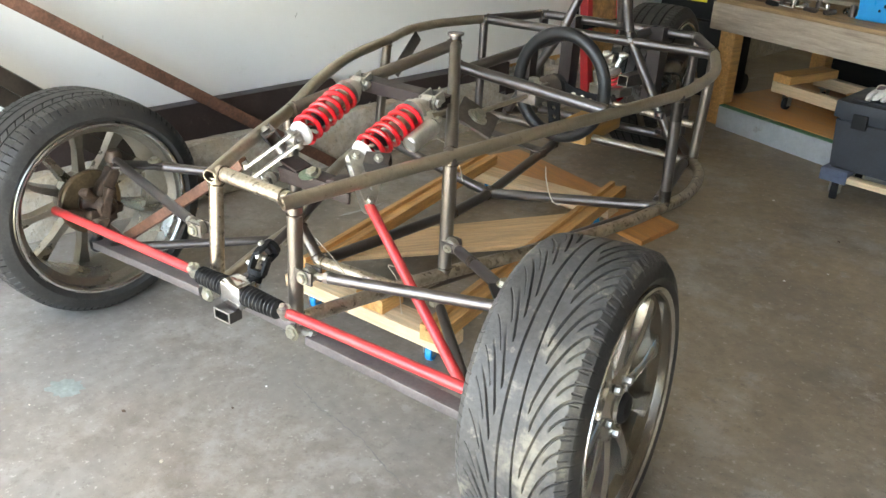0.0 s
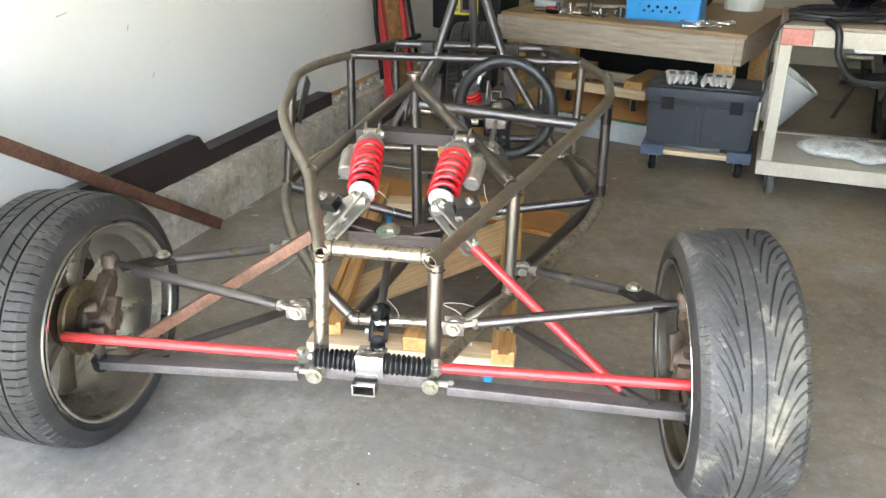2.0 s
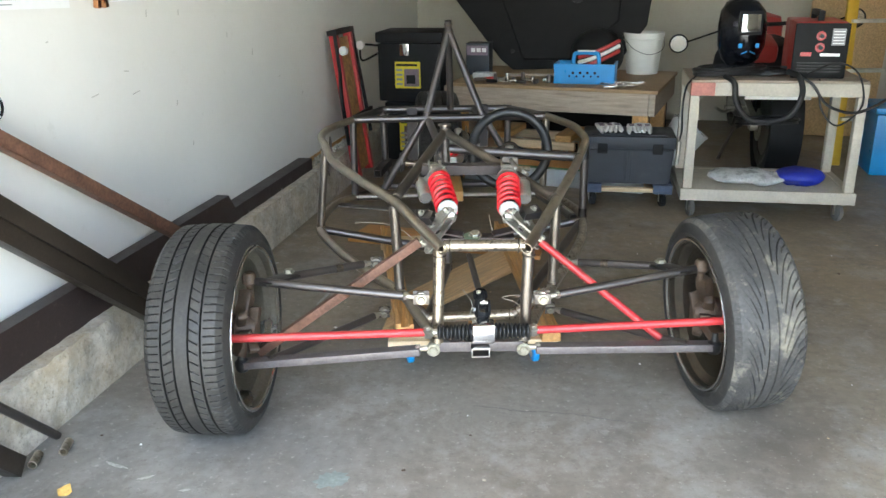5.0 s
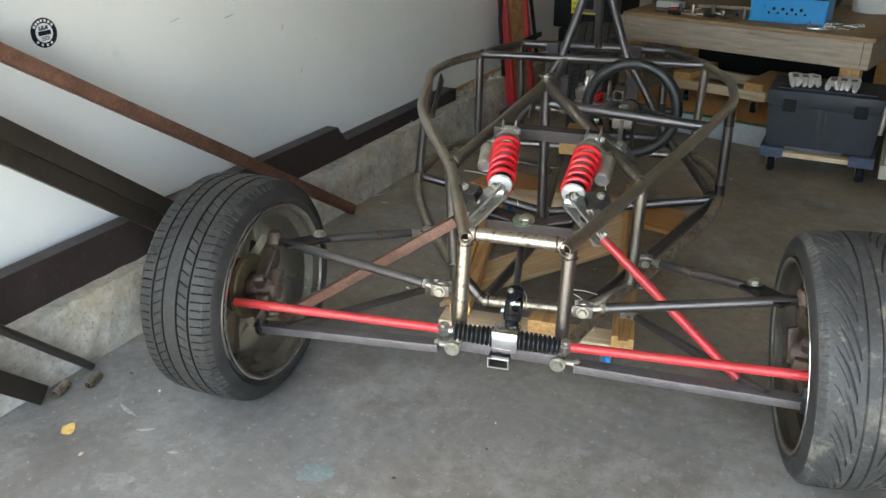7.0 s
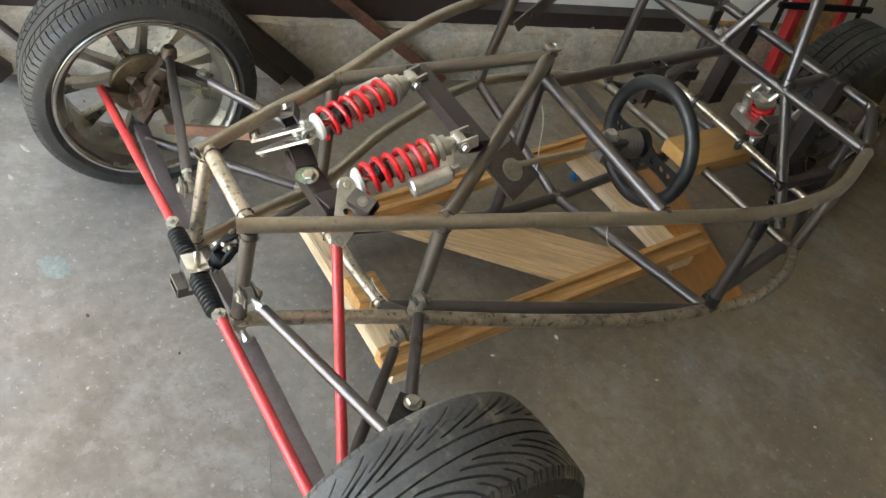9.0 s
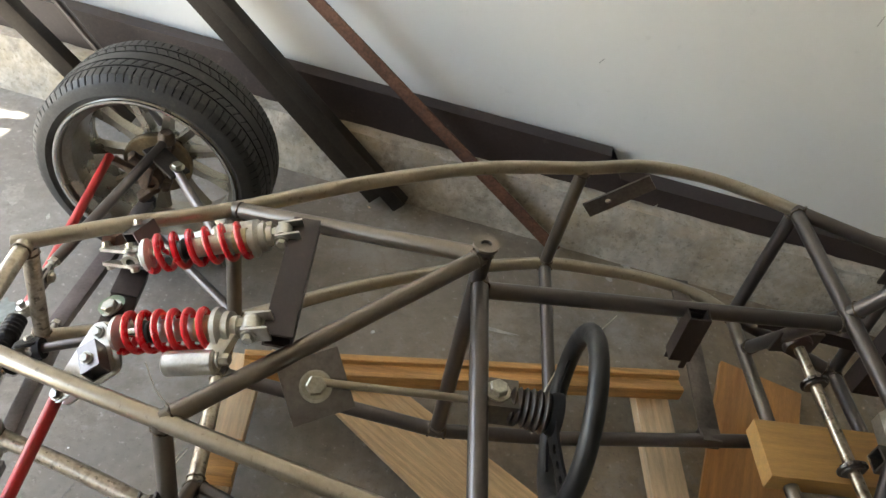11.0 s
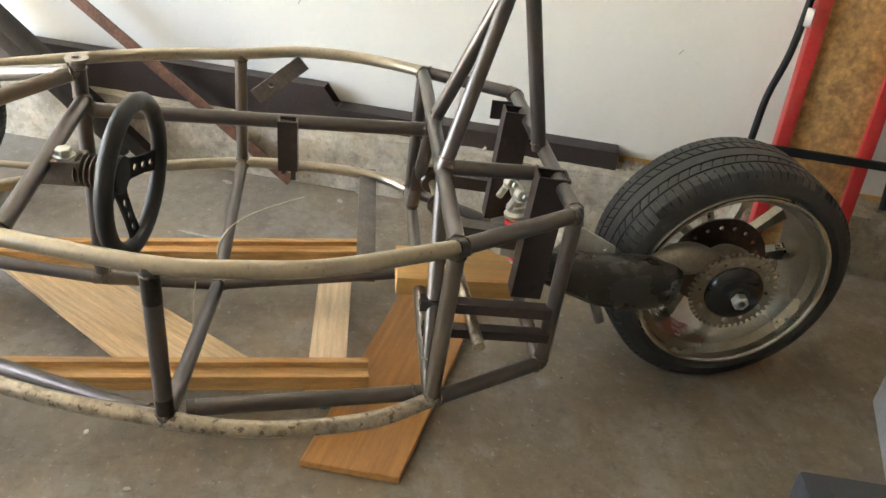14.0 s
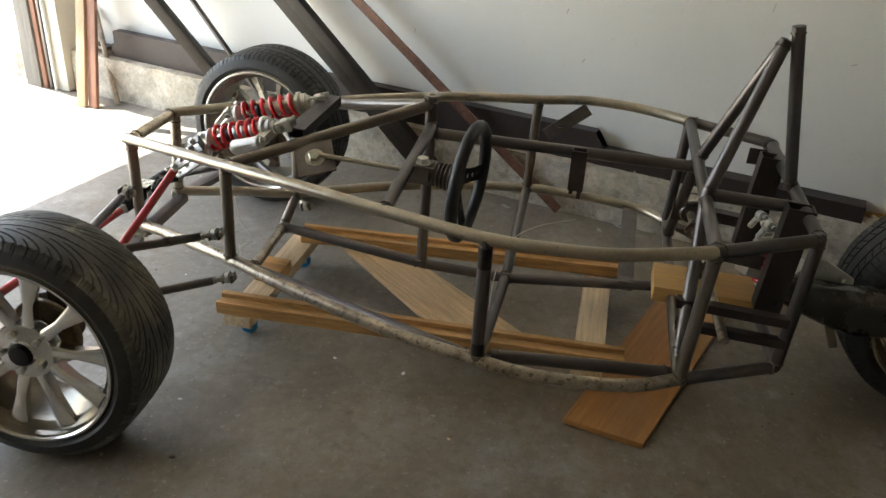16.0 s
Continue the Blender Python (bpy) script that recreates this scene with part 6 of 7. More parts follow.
def build_boards():
    # a broad sheet whose two ends are cut along the rails
    outl = [(-0.315, 0.437), (-0.275, 0.715), (0.175, 1.29), (0.222, 1.022)]
    bm = extrude_outline(outl, 0.016, Matrix.Translation((0, 0, 0.094)), 0.001)
    ob = solid("plywood_board", bm, "ply", "oak-faced plywood board lying across the dolly", "board")
    ob.data.transform(Matrix.Rotation(radians(40), 4, "Z"))
    ob.rotation_euler = (0, 0, -radians(40))
    bm = extrude_outline([(0.359, 1.356), (0.405, 1.571), (-0.455, 1.895), (-0.545, 1.68)], 0.019, Matrix.Translation((0, 0, 0.0105)), 0.002)
    bmesh.ops.transform(bm, matrix=Matrix.Rotation(radians(20), 4, "Z"), verts=bm.verts)
    board = solid("loose_board", bm, "fir", "orange varnished board lying on the concrete floor", "board")
    board.rotation_euler = (0, 0, -radians(20))
    solid("timber_block", box_bm((0.15, 0.29, 0.048), Matrix.Translation((-0.056, 1.70, 0.254)), 0.003), "timber", "short golden timber block propping the swing arm", "timber")


def string(pts):
    return tube_bm(smooth_path(pts, 6), 0.0018 if pts[0].y > 1 else 0.0012, 6)


def build_small_floor():
    g = "cotton ties on the tubes"
    for pts in (
        [V(-0.205, 1.095, 0.175), V(-0.215, 1.10, 0.205), V(-0.26, 1.13, 0.235), V(-0.327, 1.19, 0.243), V(-0.40, 1.25, 0.232), V(-0.466, 1.30, 0.218)],
        [V(0.16, 1.125, 0.205), V(0.165, 1.105, 0.185), V(0.14, 1.10, 0.195), V(0.115, 1.10, 0.25), V(0.105, 1.105, 0.30)],
        [V(0.17, 0.345, 0.25), V(0.13, 0.33, 0.265), V(0.09, 0.345, 0.25), V(0.14, 0.32, 0.235), V(0.17, 0.30, 0.16)],
        [V(-0.02, 0.30, 0.21), V(-0.015, 0.26, 0.27), V(-0.045, 0.23, 0.33)],
    ):
        solid("string_tie", string(pts), "string", "pale cotton string tied on a chassis tube", "string", g)
    bm = bmesh.new()
    bmesh.ops.create_grid(bm, x_segments=6, y_segments=6, size=0.5, matrix=pose(-1.11, -0.30, 0.012, 8, -12, 25) @ Matrix.Diagonal((0.034, 0.028, 1, 1)))
    for v in bm.verts:
        v.co.z = max(0.001, v.co.z + 0.012 * noise.noise(v.co * 40))
    solid("dry_leaf", bm, "leaf", "curled dry yellow leaf on the concrete floor", "leaf")
    random.seed(11)
    for k in range(46):
        u, v = random.uniform(-1.2, 1.6), random.uniform(-0.7, 2.2)
        at = uv(u, v, 0)
        s = random.uniform(0.003, 0.008)
        bm = bmesh.new()
        bmesh.ops.create_icosphere(bm, subdivisions=1, radius=s, matrix=pose(at.x, at.y, s * 0.3, 0, 0, random.uniform(0, 360)) @ Matrix.Diagonal((1.2, 0.8, 0.35, 1)))
        solid("floor_grit", bm, random.choice(("stem", "white_print", "cast", "pine_pale")), "tiny chip of grit on the floor", "grit", "grit on the floor")
    random.seed(23)

    def splash(name, x, y, l, w, t, mat, label, category, group, z=0.001):
        """A ragged flat patch on the floor."""
        n = 26
        outl = []
        for k in range(n):
            a = 2 * math.pi * k / n
            rr = 0.5 * (0.72 + 0.42 * random.random())
            outl.append((l * rr * math.cos(a), w * rr * math.sin(a) + 0.04 * l * math.cos(a) ** 2))
        solid(name, extrude_outline(outl, 0.0006, pose(x, y, z, 0, 0, t)), mat, label, category, group)

    for x, y, l, w, t in ((-0.577, 0.988, 0.19, 0.016, 76), (-0.942, 1.003, 0.05, 0.022, 60), (-0.852, 1.395, 0.03, 0.018, 30), (-0.915, 1.465, 0.06, 0.016, 50), (-1.02, -0.18, 0.08, 0.012, -25), (-0.92, -0.24, 0.05, 0.010, 20), (-0.80, -0.30, 0.03, 0.010, 10)):
        splash("paint_drip", x, y, l, w, t, "drip", "dried splash of pale paint on the floor", "paint splash", "paint splashes on the floor")
    splash("teal_stain", -0.418, -0.272, 0.095, 0.075, 20, "teal", "faint teal paint stain on the concrete floor", "stain", "")
    for x, y, l, w, t in ((-0.70, -0.475, 0.05, 0.028, 30), (-0.76, -0.515, 0.02, 0.016, 0), (-0.88, -0.43, 0.10, 0.07, 15)):
        splash("oil_spot", x, y, l, w, t, "oil" if w < 0.05 else "oil_faint", "dark oil spot soaked into the floor", "stain", "oil spots on the floor")
    # a hairline crack that wanders across the slab under the front of the chassis
    mid = smooth_path([V(-0.02, 0.09, 0), V(0.06, 0.068, 0), V(0.117, 0.05, 0), V(0.191, 0.041, 0), V(0.285, 0.022, 0), V(0.40, -0.02, 0), V(0.55, -0.05, 0)], 9)
    one, two = [], []
    for k, q in enumerate(mid):
        dy = random.uniform(-0.004, 0.004)
        w = random.uniform(0.0005, 0.0015) * min(1, k / 8 + 0.2, (len(mid) - 1 - k) / 14 + 0.15)
        one.append((q.x, q.y + dy - w))
        two.append((q.x, q.y + dy + w))
    solid("floor_crack", extrude_outline(one + two[::-1], 0.0006, pose(0, 0, 0.001)), "oil", "thin wandering crack in the concrete floor", "crack")
    for x, y, z in ((-1.185, -0.125, 0.0125), (-1.245, -0.185, 0.0125)):
        solid("pipe_offcut", tube_bm([V(x, y, z), V(x - 0.006, y + 0.055, z)], 0.0125, 16, 0.003), "steel_bright", "short bright steel pipe offcut lying on the floor", "pipe offcut", "pipe offcuts by the wall")


build_wall_steel()
build_leaning()
build_door_side()
build_wall_prints()
build_creeper()
build_dolly()
build_boards()
build_small_floor()


# ---- the workbench at the back ----
def caster(parent, x, y, r, mat="black_plastic", top=0.06):
    part("caster", lathe_bm([(0, -0.012), (r * 0.55, -0.013), (r * 0.6, -0.010), (r * 0.92, -0.012), (r, -0.007), (r, 0.007), (r * 0.92, 0.012), (r * 0.6, 0.010), (r * 0.55, 0.013), (0, 0.012)], axis_frame((x, y, r), (1, 0.25, 0)), 24), mat, parent, "rubber caster wheel")
    bm = bmesh.new()
    for s in (-1, 1):
        add_box(bm, (0.003, 0.026, top - r * 0.7), Matrix.Translation((x + s * 0.017, y, (top + r * 0.7) / 2)), 0.001)
    add_box(bm, (0.05, 0.05, 0.004), Matrix.Translation((x, y, top)))
    part("caster_fork", bm, "zinc", parent, "zinc caster fork")


def build_bench():
    b = rig("workbench", (0.0, 2.87, 0), -23.5, "weathered lumber workbench with a plywood top", "workbench")
    L, D, Z = 1.19, 0.86, 0.60
    lbox(b, "top", "bench_top", -0.01, L + 0.05, -0.012, D, Z - 0.020, Z, 0.002, "worn plywood top")
    lbox(b, "front_beam", "bench_wood", 0, L, 0, 0.038, Z - 0.145, Z - 0.021, 0.003, "grey weathered front beam")
    lbox(b, "side_beam", "bench_wood", L + 0.001, L + 0.038, 0, D, Z - 0.145, Z - 0.021, 0.003, "weathered side beam")
    lbox(b, "side_beam", "bench_wood", -0.038, -0.001, 0, D, Z - 0.145, Z - 0.021, 0.003, "weathered side beam")
    for x in (0.0, L - 0.09):
        for y in (0.04, D - 0.1):
            lbox(b, "leg", "pine", x, x + 0.088, y, y + 0.06, 0.0, Z - 0.021, 0.003, "lumber leg")
    lbox(b, "shelf", "fir", 0.0, L, 0.05, D, 0.095, 0.113, 0.002, "low plywood shelf")
    lbox(b, "base_board", "grey_paint", 0.09, L, 0.01, 0.045, 0.002, 0.106, 0.002, "chipped grey painted base board")
    lbox(b, "edge_strip", "green", 0.09, L, 0.011, 0.047, 0.1075, 0.112, 0.001, "green painted edge")
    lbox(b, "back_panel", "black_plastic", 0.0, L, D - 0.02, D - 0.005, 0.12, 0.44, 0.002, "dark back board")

    def on_bench(x, y, z=Z):
        return b.matrix_basis @ V(x, y, z)

    bpy.context.view_layer.update()
    bm_ = Matrix.Translation((0.0, 2.87, 0)) @ Matrix.Rotation(radians(-23.5), 4, "Z")

    def at(x, y, z=Z):
        return bm_ @ V(x, y, z)

    # a small moving dolly stored on the shelf
    d = rig("moving_dolly", at(0.42, 0.22, 0.113), -26, "small pine furniture dolly stored under the workbench", "dolly")
    lbox(d, "rail", "pine_pale", -0.2, 0.32, -0.03, 0.01, 0.075, 0.125, 0.003)
    lbox(d, "rail", "pine_pale", -0.2, 0.32, 0.26, 0.30, 0.075, 0.125, 0.003)
    lbox(d, "cross_board", "pine", -0.2, -0.10, -0.03, 0.30, 0.126, 0.165, 0.003)
    lbox(d, "cross_board", "pine", 0.2, 0.30, -0.03, 0.30, 0.126, 0.165, 0.003)
    for x in (-0.13, 0.25):
        caster(d, x, 0.01, 0.028, top=0.073)
        caster(d, x, 0.27, 0.028, top=0.073)
    # blue tool tote with punched sides and a handle
    t = rig("tool_tote", at(0.79, 0.14), -17, "bright blue plastic tool tote with an arched handle", "tool tote")
    w, dep, h = 0.36, 0.20, 0.115
    lbox(t, "floor", "blue", -w / 2, w / 2, 0, dep, 0.0, 0.012, 0.003)
    for y in (0.0, dep - 0.01):
        bm = extrude_outline([(-w / 2 + 0.012, 0.0), (w / 2 - 0.012, 0.0), (w / 2, h), (-w / 2, h)], 0.01, pose(0, y + 0.005, 0, 90), 0.001)
        part("side", bm, "blue", t)
    lbox(t, "end", "blue", -w / 2 + 0.003, -w / 2 + 0.013, 0.01, dep - 0.01, 0.01, h, 0.002)
    lbox(t, "end", "blue", w / 2 - 0.013, w / 2 - 0.003, 0.01, dep - 0.01, 0.01, h, 0.002)
    for k in range(9):
        x = -0.085 + 0.021 * k
        part("hole", lathe_bm([(0, 0), (0.008 if k % 2 else 0.006, 0), (0, 0.002)], axis_frame((x, -0.0025, 0.045 + 0.02 * (k % 2)), (0, -1, 0)), 12), "black_plastic", t, "dark punched hole")
    part("handle", tube_bm(smooth_path([V(-0.075, dep / 2, 0.06), V(-0.072, dep / 2, 0.15), V(-0.05, dep / 2, 0.168), V(0.05, dep / 2, 0.168), V(0.072, dep / 2, 0.15), V(0.075, dep / 2, 0.06)], 5), 0.012, 10), "blue", t)
    part("grip", bar_bm(V(-0.052, dep / 2, 0.181), V(0.052, dep / 2, 0.181), 0.02, 0.008), "white_plastic", t, "pale handle grip")
    # sockets, screwdrivers and wrenches
    random.seed(3)
    for k in range(13):
        x, y = 0.26 + 0.026 * k + random.uniform(-0.01, 0.01), 0.06 + random.uniform(0, 0.09)
        r = random.uniform(0.009, 0.016)
        ln = random.uniform(0.03, 0.06)
        a = random.uniform(0, 2 * math.pi) if k % 3 else None
        q = at(x, y, Z + r)
        way = V(math.cos(a), math.sin(a), 0) if a is not None else V(0, 0, 1)
        if a is None:
            q.z = Z + 0.0
        solid("socket", lathe_bm([(r * 0.62, 0.012), (r * 0.62, 0), (r, 0), (r, ln * 0.6), (r * 0.85, ln * 0.64), (r * 0.85, ln), (r * 0.4, ln)], axis_frame(q, way), 14), "chrome" if k % 2 else "steel_dark", "small steel wrench socket lying on the bench", "socket", "sockets on the bench")
    for x, y, a, col in ((0.13, 0.08, -10, "cast"), (0.18, 0.12, 15, "red_paint"), (0.22, 0.05, -35, "black_plastic")):
        q = at(x, y, Z + 0.012)
        way = V(math.cos(radians(a)), math.sin(radians(a)), 0)
        s = thing("screwdriver", q, "old screwdriver lying on the bench", "screwdriver", "screwdrivers on the bench")
        iv = Matrix.Translation(-q)
        for nm, bm, mt in (("handle", lathe_bm([(0, 0), (0.011, 0.002), (0.012, 0.05), (0.008, 0.075), (0, 0.078)], axis_frame(q, way), 10), col), ("shaft", tube_bm([q + way * 0.07, q + way * 0.17], 0.0032, 8), "chrome")):
            ob = link_mesh(nm, bm, mt)
            ob.parent, ob.matrix_parent_inverse = s, iv
    for k in range(9):
        q = at(0.99 + random.uniform(-0.03, 0.09), 0.05 + random.uniform(0, 0.12), Z + 0.006 + 0.006 * (k % 4))
        a = radians(random.uniform(-35, 25))
        way = V(math.cos(a), math.sin(a), 0)
        bm = bar_bm(q - way * 0.06, q + way * 0.06, 0.012, 0.005)
        for e in (-1, 1):
            add_lathe(bm, [(0.006, -0.004), (0.013, -0.004), (0.013, 0.004), (0.006, 0.004)], axis_frame(q + way * 0.066 * e, (0, 0, 1)), 14, True)
        solid("wrench", bm, "chrome", "chrome ring wrench in a loose pile", "wrench", "wrenches on the bench")
    solid("clear_case", box_bm((0.13, 0.08, 0.035), Matrix.Translation(at(0.14, 0.24, Z + 0.018)) @ Matrix.Rotation(radians(-25), 4, "Z"), 0.003), "bag", "small clear plastic parts case", "case")
    a, e = at(0.28, 0.28, Z + 0.02), at(0.86, 0.36, Z + 0.03)
    solid("trim_strip", bar_bm(a, e, 0.03, 0.016, 0.002), "bench_wood", "thin wooden trim strip lying on the bench", "strip")
    # bucket
    c = at(1.03, 0.74)
    bk = thing("bucket", c, "white plastic bucket standing on the workbench", "bucket")
    iv = Matrix.Translation(-c)
    prof = [(0.098, 0.0), (0.118, 0.205), (0.124, 0.206), (0.124, 0.214), (0.120, 0.216), (0.120, 0.226), (0.127, 0.227), (0.127, 0.252), (0.121, 0.252), (0.113, 0.20), (0.094, 0.006), (0, 0.006)]
    for nm, bm, mt in (("body", lathe_bm([(0, 0.0)] + prof, axis_frame(c, (0, 0, 1)), 40), "white_plastic"), ("wire_handle", tube_bm(smooth_path([c + V(-0.128, 0, 0.22), c + V(-0.09, -0.125, 0.16), c + V(0, -0.16, 0.13), c + V(0.09, -0.125, 0.16), c + V(0.128, 0, 0.22)], 6), 0.002, 6), "steel_dark")):
        ob = link_mesh(nm, bm, mt)
        ob.parent, ob.matrix_parent_inverse = bk, iv
    # black body panel leaning behind
    m = Matrix.Translation(at(0.58, 0.62, Z + 0.01)) @ Matrix.Rotation(radians(-20.5), 4, "Z") @ pose(0, 0, 0, 72, 0, 0)
    outl = [(-0.46, 0.07), (-0.37, 0.0), (0.06, 0.02), (0.34, 0.10), (0.47, 0.30), (0.50, 0.66), (-0.95, 0.66), (-0.88, 0.54)]
    pn = thing("body_panel", at(0.58, 0.62, Z), "matt black moulded car body panel propped on the bench", "body panel")
    iv = Matrix.Translation(-at(0.58, 0.62, Z))
    for nm, bm, mt in (("skin", extrude_outline(outl, 0.012, m, 0.004), "black_plastic"), ("rib", extrude_outline([(-0.30, 0.06), (0.02, 0.07), (0.30, 0.32), (0.30, 0.60), (-0.55, 0.60)], 0.03, m @ Matrix.Translation((0, 0, 0.012)), 0.010), "black_plastic"), ("opening", extrude_outline(disc(0.05, 24), 0.008, m @ Matrix.Translation((0.02, 0.48, 0.028)), 0.001), "black_rubber"), ("grommet", lathe_bm([(0, 0.0), (0.014, 0.0), (0.014, 0.006), (0, 0.006)], m @ Matrix.Translation((-0.38, 0.12, 0.006)) @ pose(0, 0, 0, 0, -90, 0), 16), "black_rubber")):
        ob = link_mesh(nm, bm, mt)
        ob.parent, ob.matrix_parent_inverse = pn, iv
    # boxed battery and helmet
    q = at(0.0, 0.34, Z)
    bx = rig("carton", q, -16, "grey carton with a red label behind the hoop", "carton")
    lbox(bx, "box", "grey_plastic", -0.02, 0.13, 0, 0.12, 0.0, 0.20, 0.003)
    lbox(bx, "label", "glove_palm", -0.012, 0.122, -0.002, -0.001, 0.125, 0.185, 0.0)
    for k in range(3):
        lbox(bx, "bar", "white_print", 0.015 + k * 0.035, 0.042 + k * 0.035, -0.004, -0.003, 0.145, 0.17, 0.0)
    c = at(0.80, 0.44, Z + 0.14)
    hm = thing("helmet", c, "red, white and black crash helmet on the bench", "helmet")
    iv = Matrix.Translation(-c)
    bm = bmesh.new()
    bmesh.ops.create_uvsphere(bm, u_segments=28, v_segments=18, radius=0.14, matrix=Matrix.Translation(c) @ Matrix.Diagonal((1.15, 1.2, 1.1, 1)))
    bmesh.ops.bisect_plane(bm, geom=bm.verts[:] + bm.edges[:] + bm.faces[:], plane_co=c - V(0, 0, 0.10), plane_no=(0, 0, -1), clear_outer=True)
    parts = [("shell", bm, "black_plastic")]
    for k, (z0, col) in enumerate(((0.05, "red_paint"), (0.02, "white_print"), (-0.01, "red_paint"))):
        pts = [c + V(0.162 * 1.03 * math.sin(t) * math.cos(0.5 * z0), -0.172 * math.cos(t) * 0.97, z0 + 0.06 * math.sin(t * 1.2)) for t in (x * 0.12 - 0.9 for x in range(14))]
        parts.append(("stripe", tube_bm(pts, 0.012, 6), col))
    for nm, b2, mt in parts:
        ob = link_mesh(nm, b2, mt)
        ob.parent, ob.matrix_parent_inverse = hm, iv


def build_tool_tower():
    t = rig("rolling_toolbox", (-0.45, 3.30, 0), -14, "tall black plastic rolling toolbox with yellow labels", "toolbox")
    lbox(t, "base_bin", "black_plastic", 0.03, 0.39, 0.0, 0.30, 0.03, 0.42, 0.012)
    lbox(t, "upper_box", "black_plastic", 0.0, 0.42, -0.015, 0.32, 0.428, 0.80, 0.015)
    lbox(t, "lid", "black_plastic", -0.012, 0.432, -0.028, 0.33, 0.803, 0.872, 0.018)
    for z0, z1, x0, x1 in ((0.515, 0.685, 0.115, 0.285), (0.10, 0.31, 0.13, 0.22)):
        front = -0.018 if z0 > 0.4 else -0.003
        lbox(t, "label", "yellow", x0, x1, front, front + 0.001, z0, z1, 0.0, "yellow printed label")
        lbox(t, "picture", "glove_palm", x0 + (x1 - x0) * 0.36, x1 - 0.008, front - 0.0009, front - 0.0001, z0 + 0.012, z1 - 0.045, 0.0)
        lbox(t, "picture", "black_plastic", x0 + (x1 - x0) * 0.45, x0 + (x1 - x0) * 0.8, front - 0.002, front - 0.001, z0 + 0.03, z0 + 0.085, 0.0)
        for k in range(4):
            lbox(t, "bar", "grey_print", x0 + 0.01, x0 + 0.05, front - 0.002, front - 0.001, z0 + 0.02 + 0.03 * k, z0 + 0.034 + 0.03 * k, 0.0)
        lbox(t, "bar", "black_plastic", x0 + 0.01, x1 - 0.02, front - 0.002, front - 0.001, z1 - 0.028, z1 - 0.014, 0.0)
    lbox(t, "latch", "chrome", 0.155, 0.215, -0.036, -0.029, 0.725, 0.80, 0.004, "bright metal latch")
    part("handle", tube_bm(smooth_path([V(-0.0, 0.0, 0.785), V(-0.10, -0.02, 0.79), V(-0.115, -0.02, 0.75), V(-0.10, -0.02, 0.69), V(0.0, 0.0, 0.735)], 5), 0.007, 8), "black_plastic", t, "folding side handle")
    for x in (0.07, 0.35):
        part("wheel", lathe_bm([(0, -0.02), (0.055, -0.02), (0.06, 0), (0.055, 0.02), (0, 0.02)], axis_frame((x, 0.33, 0.06), (1, 0, 0)), 24), "black_rubber", t)


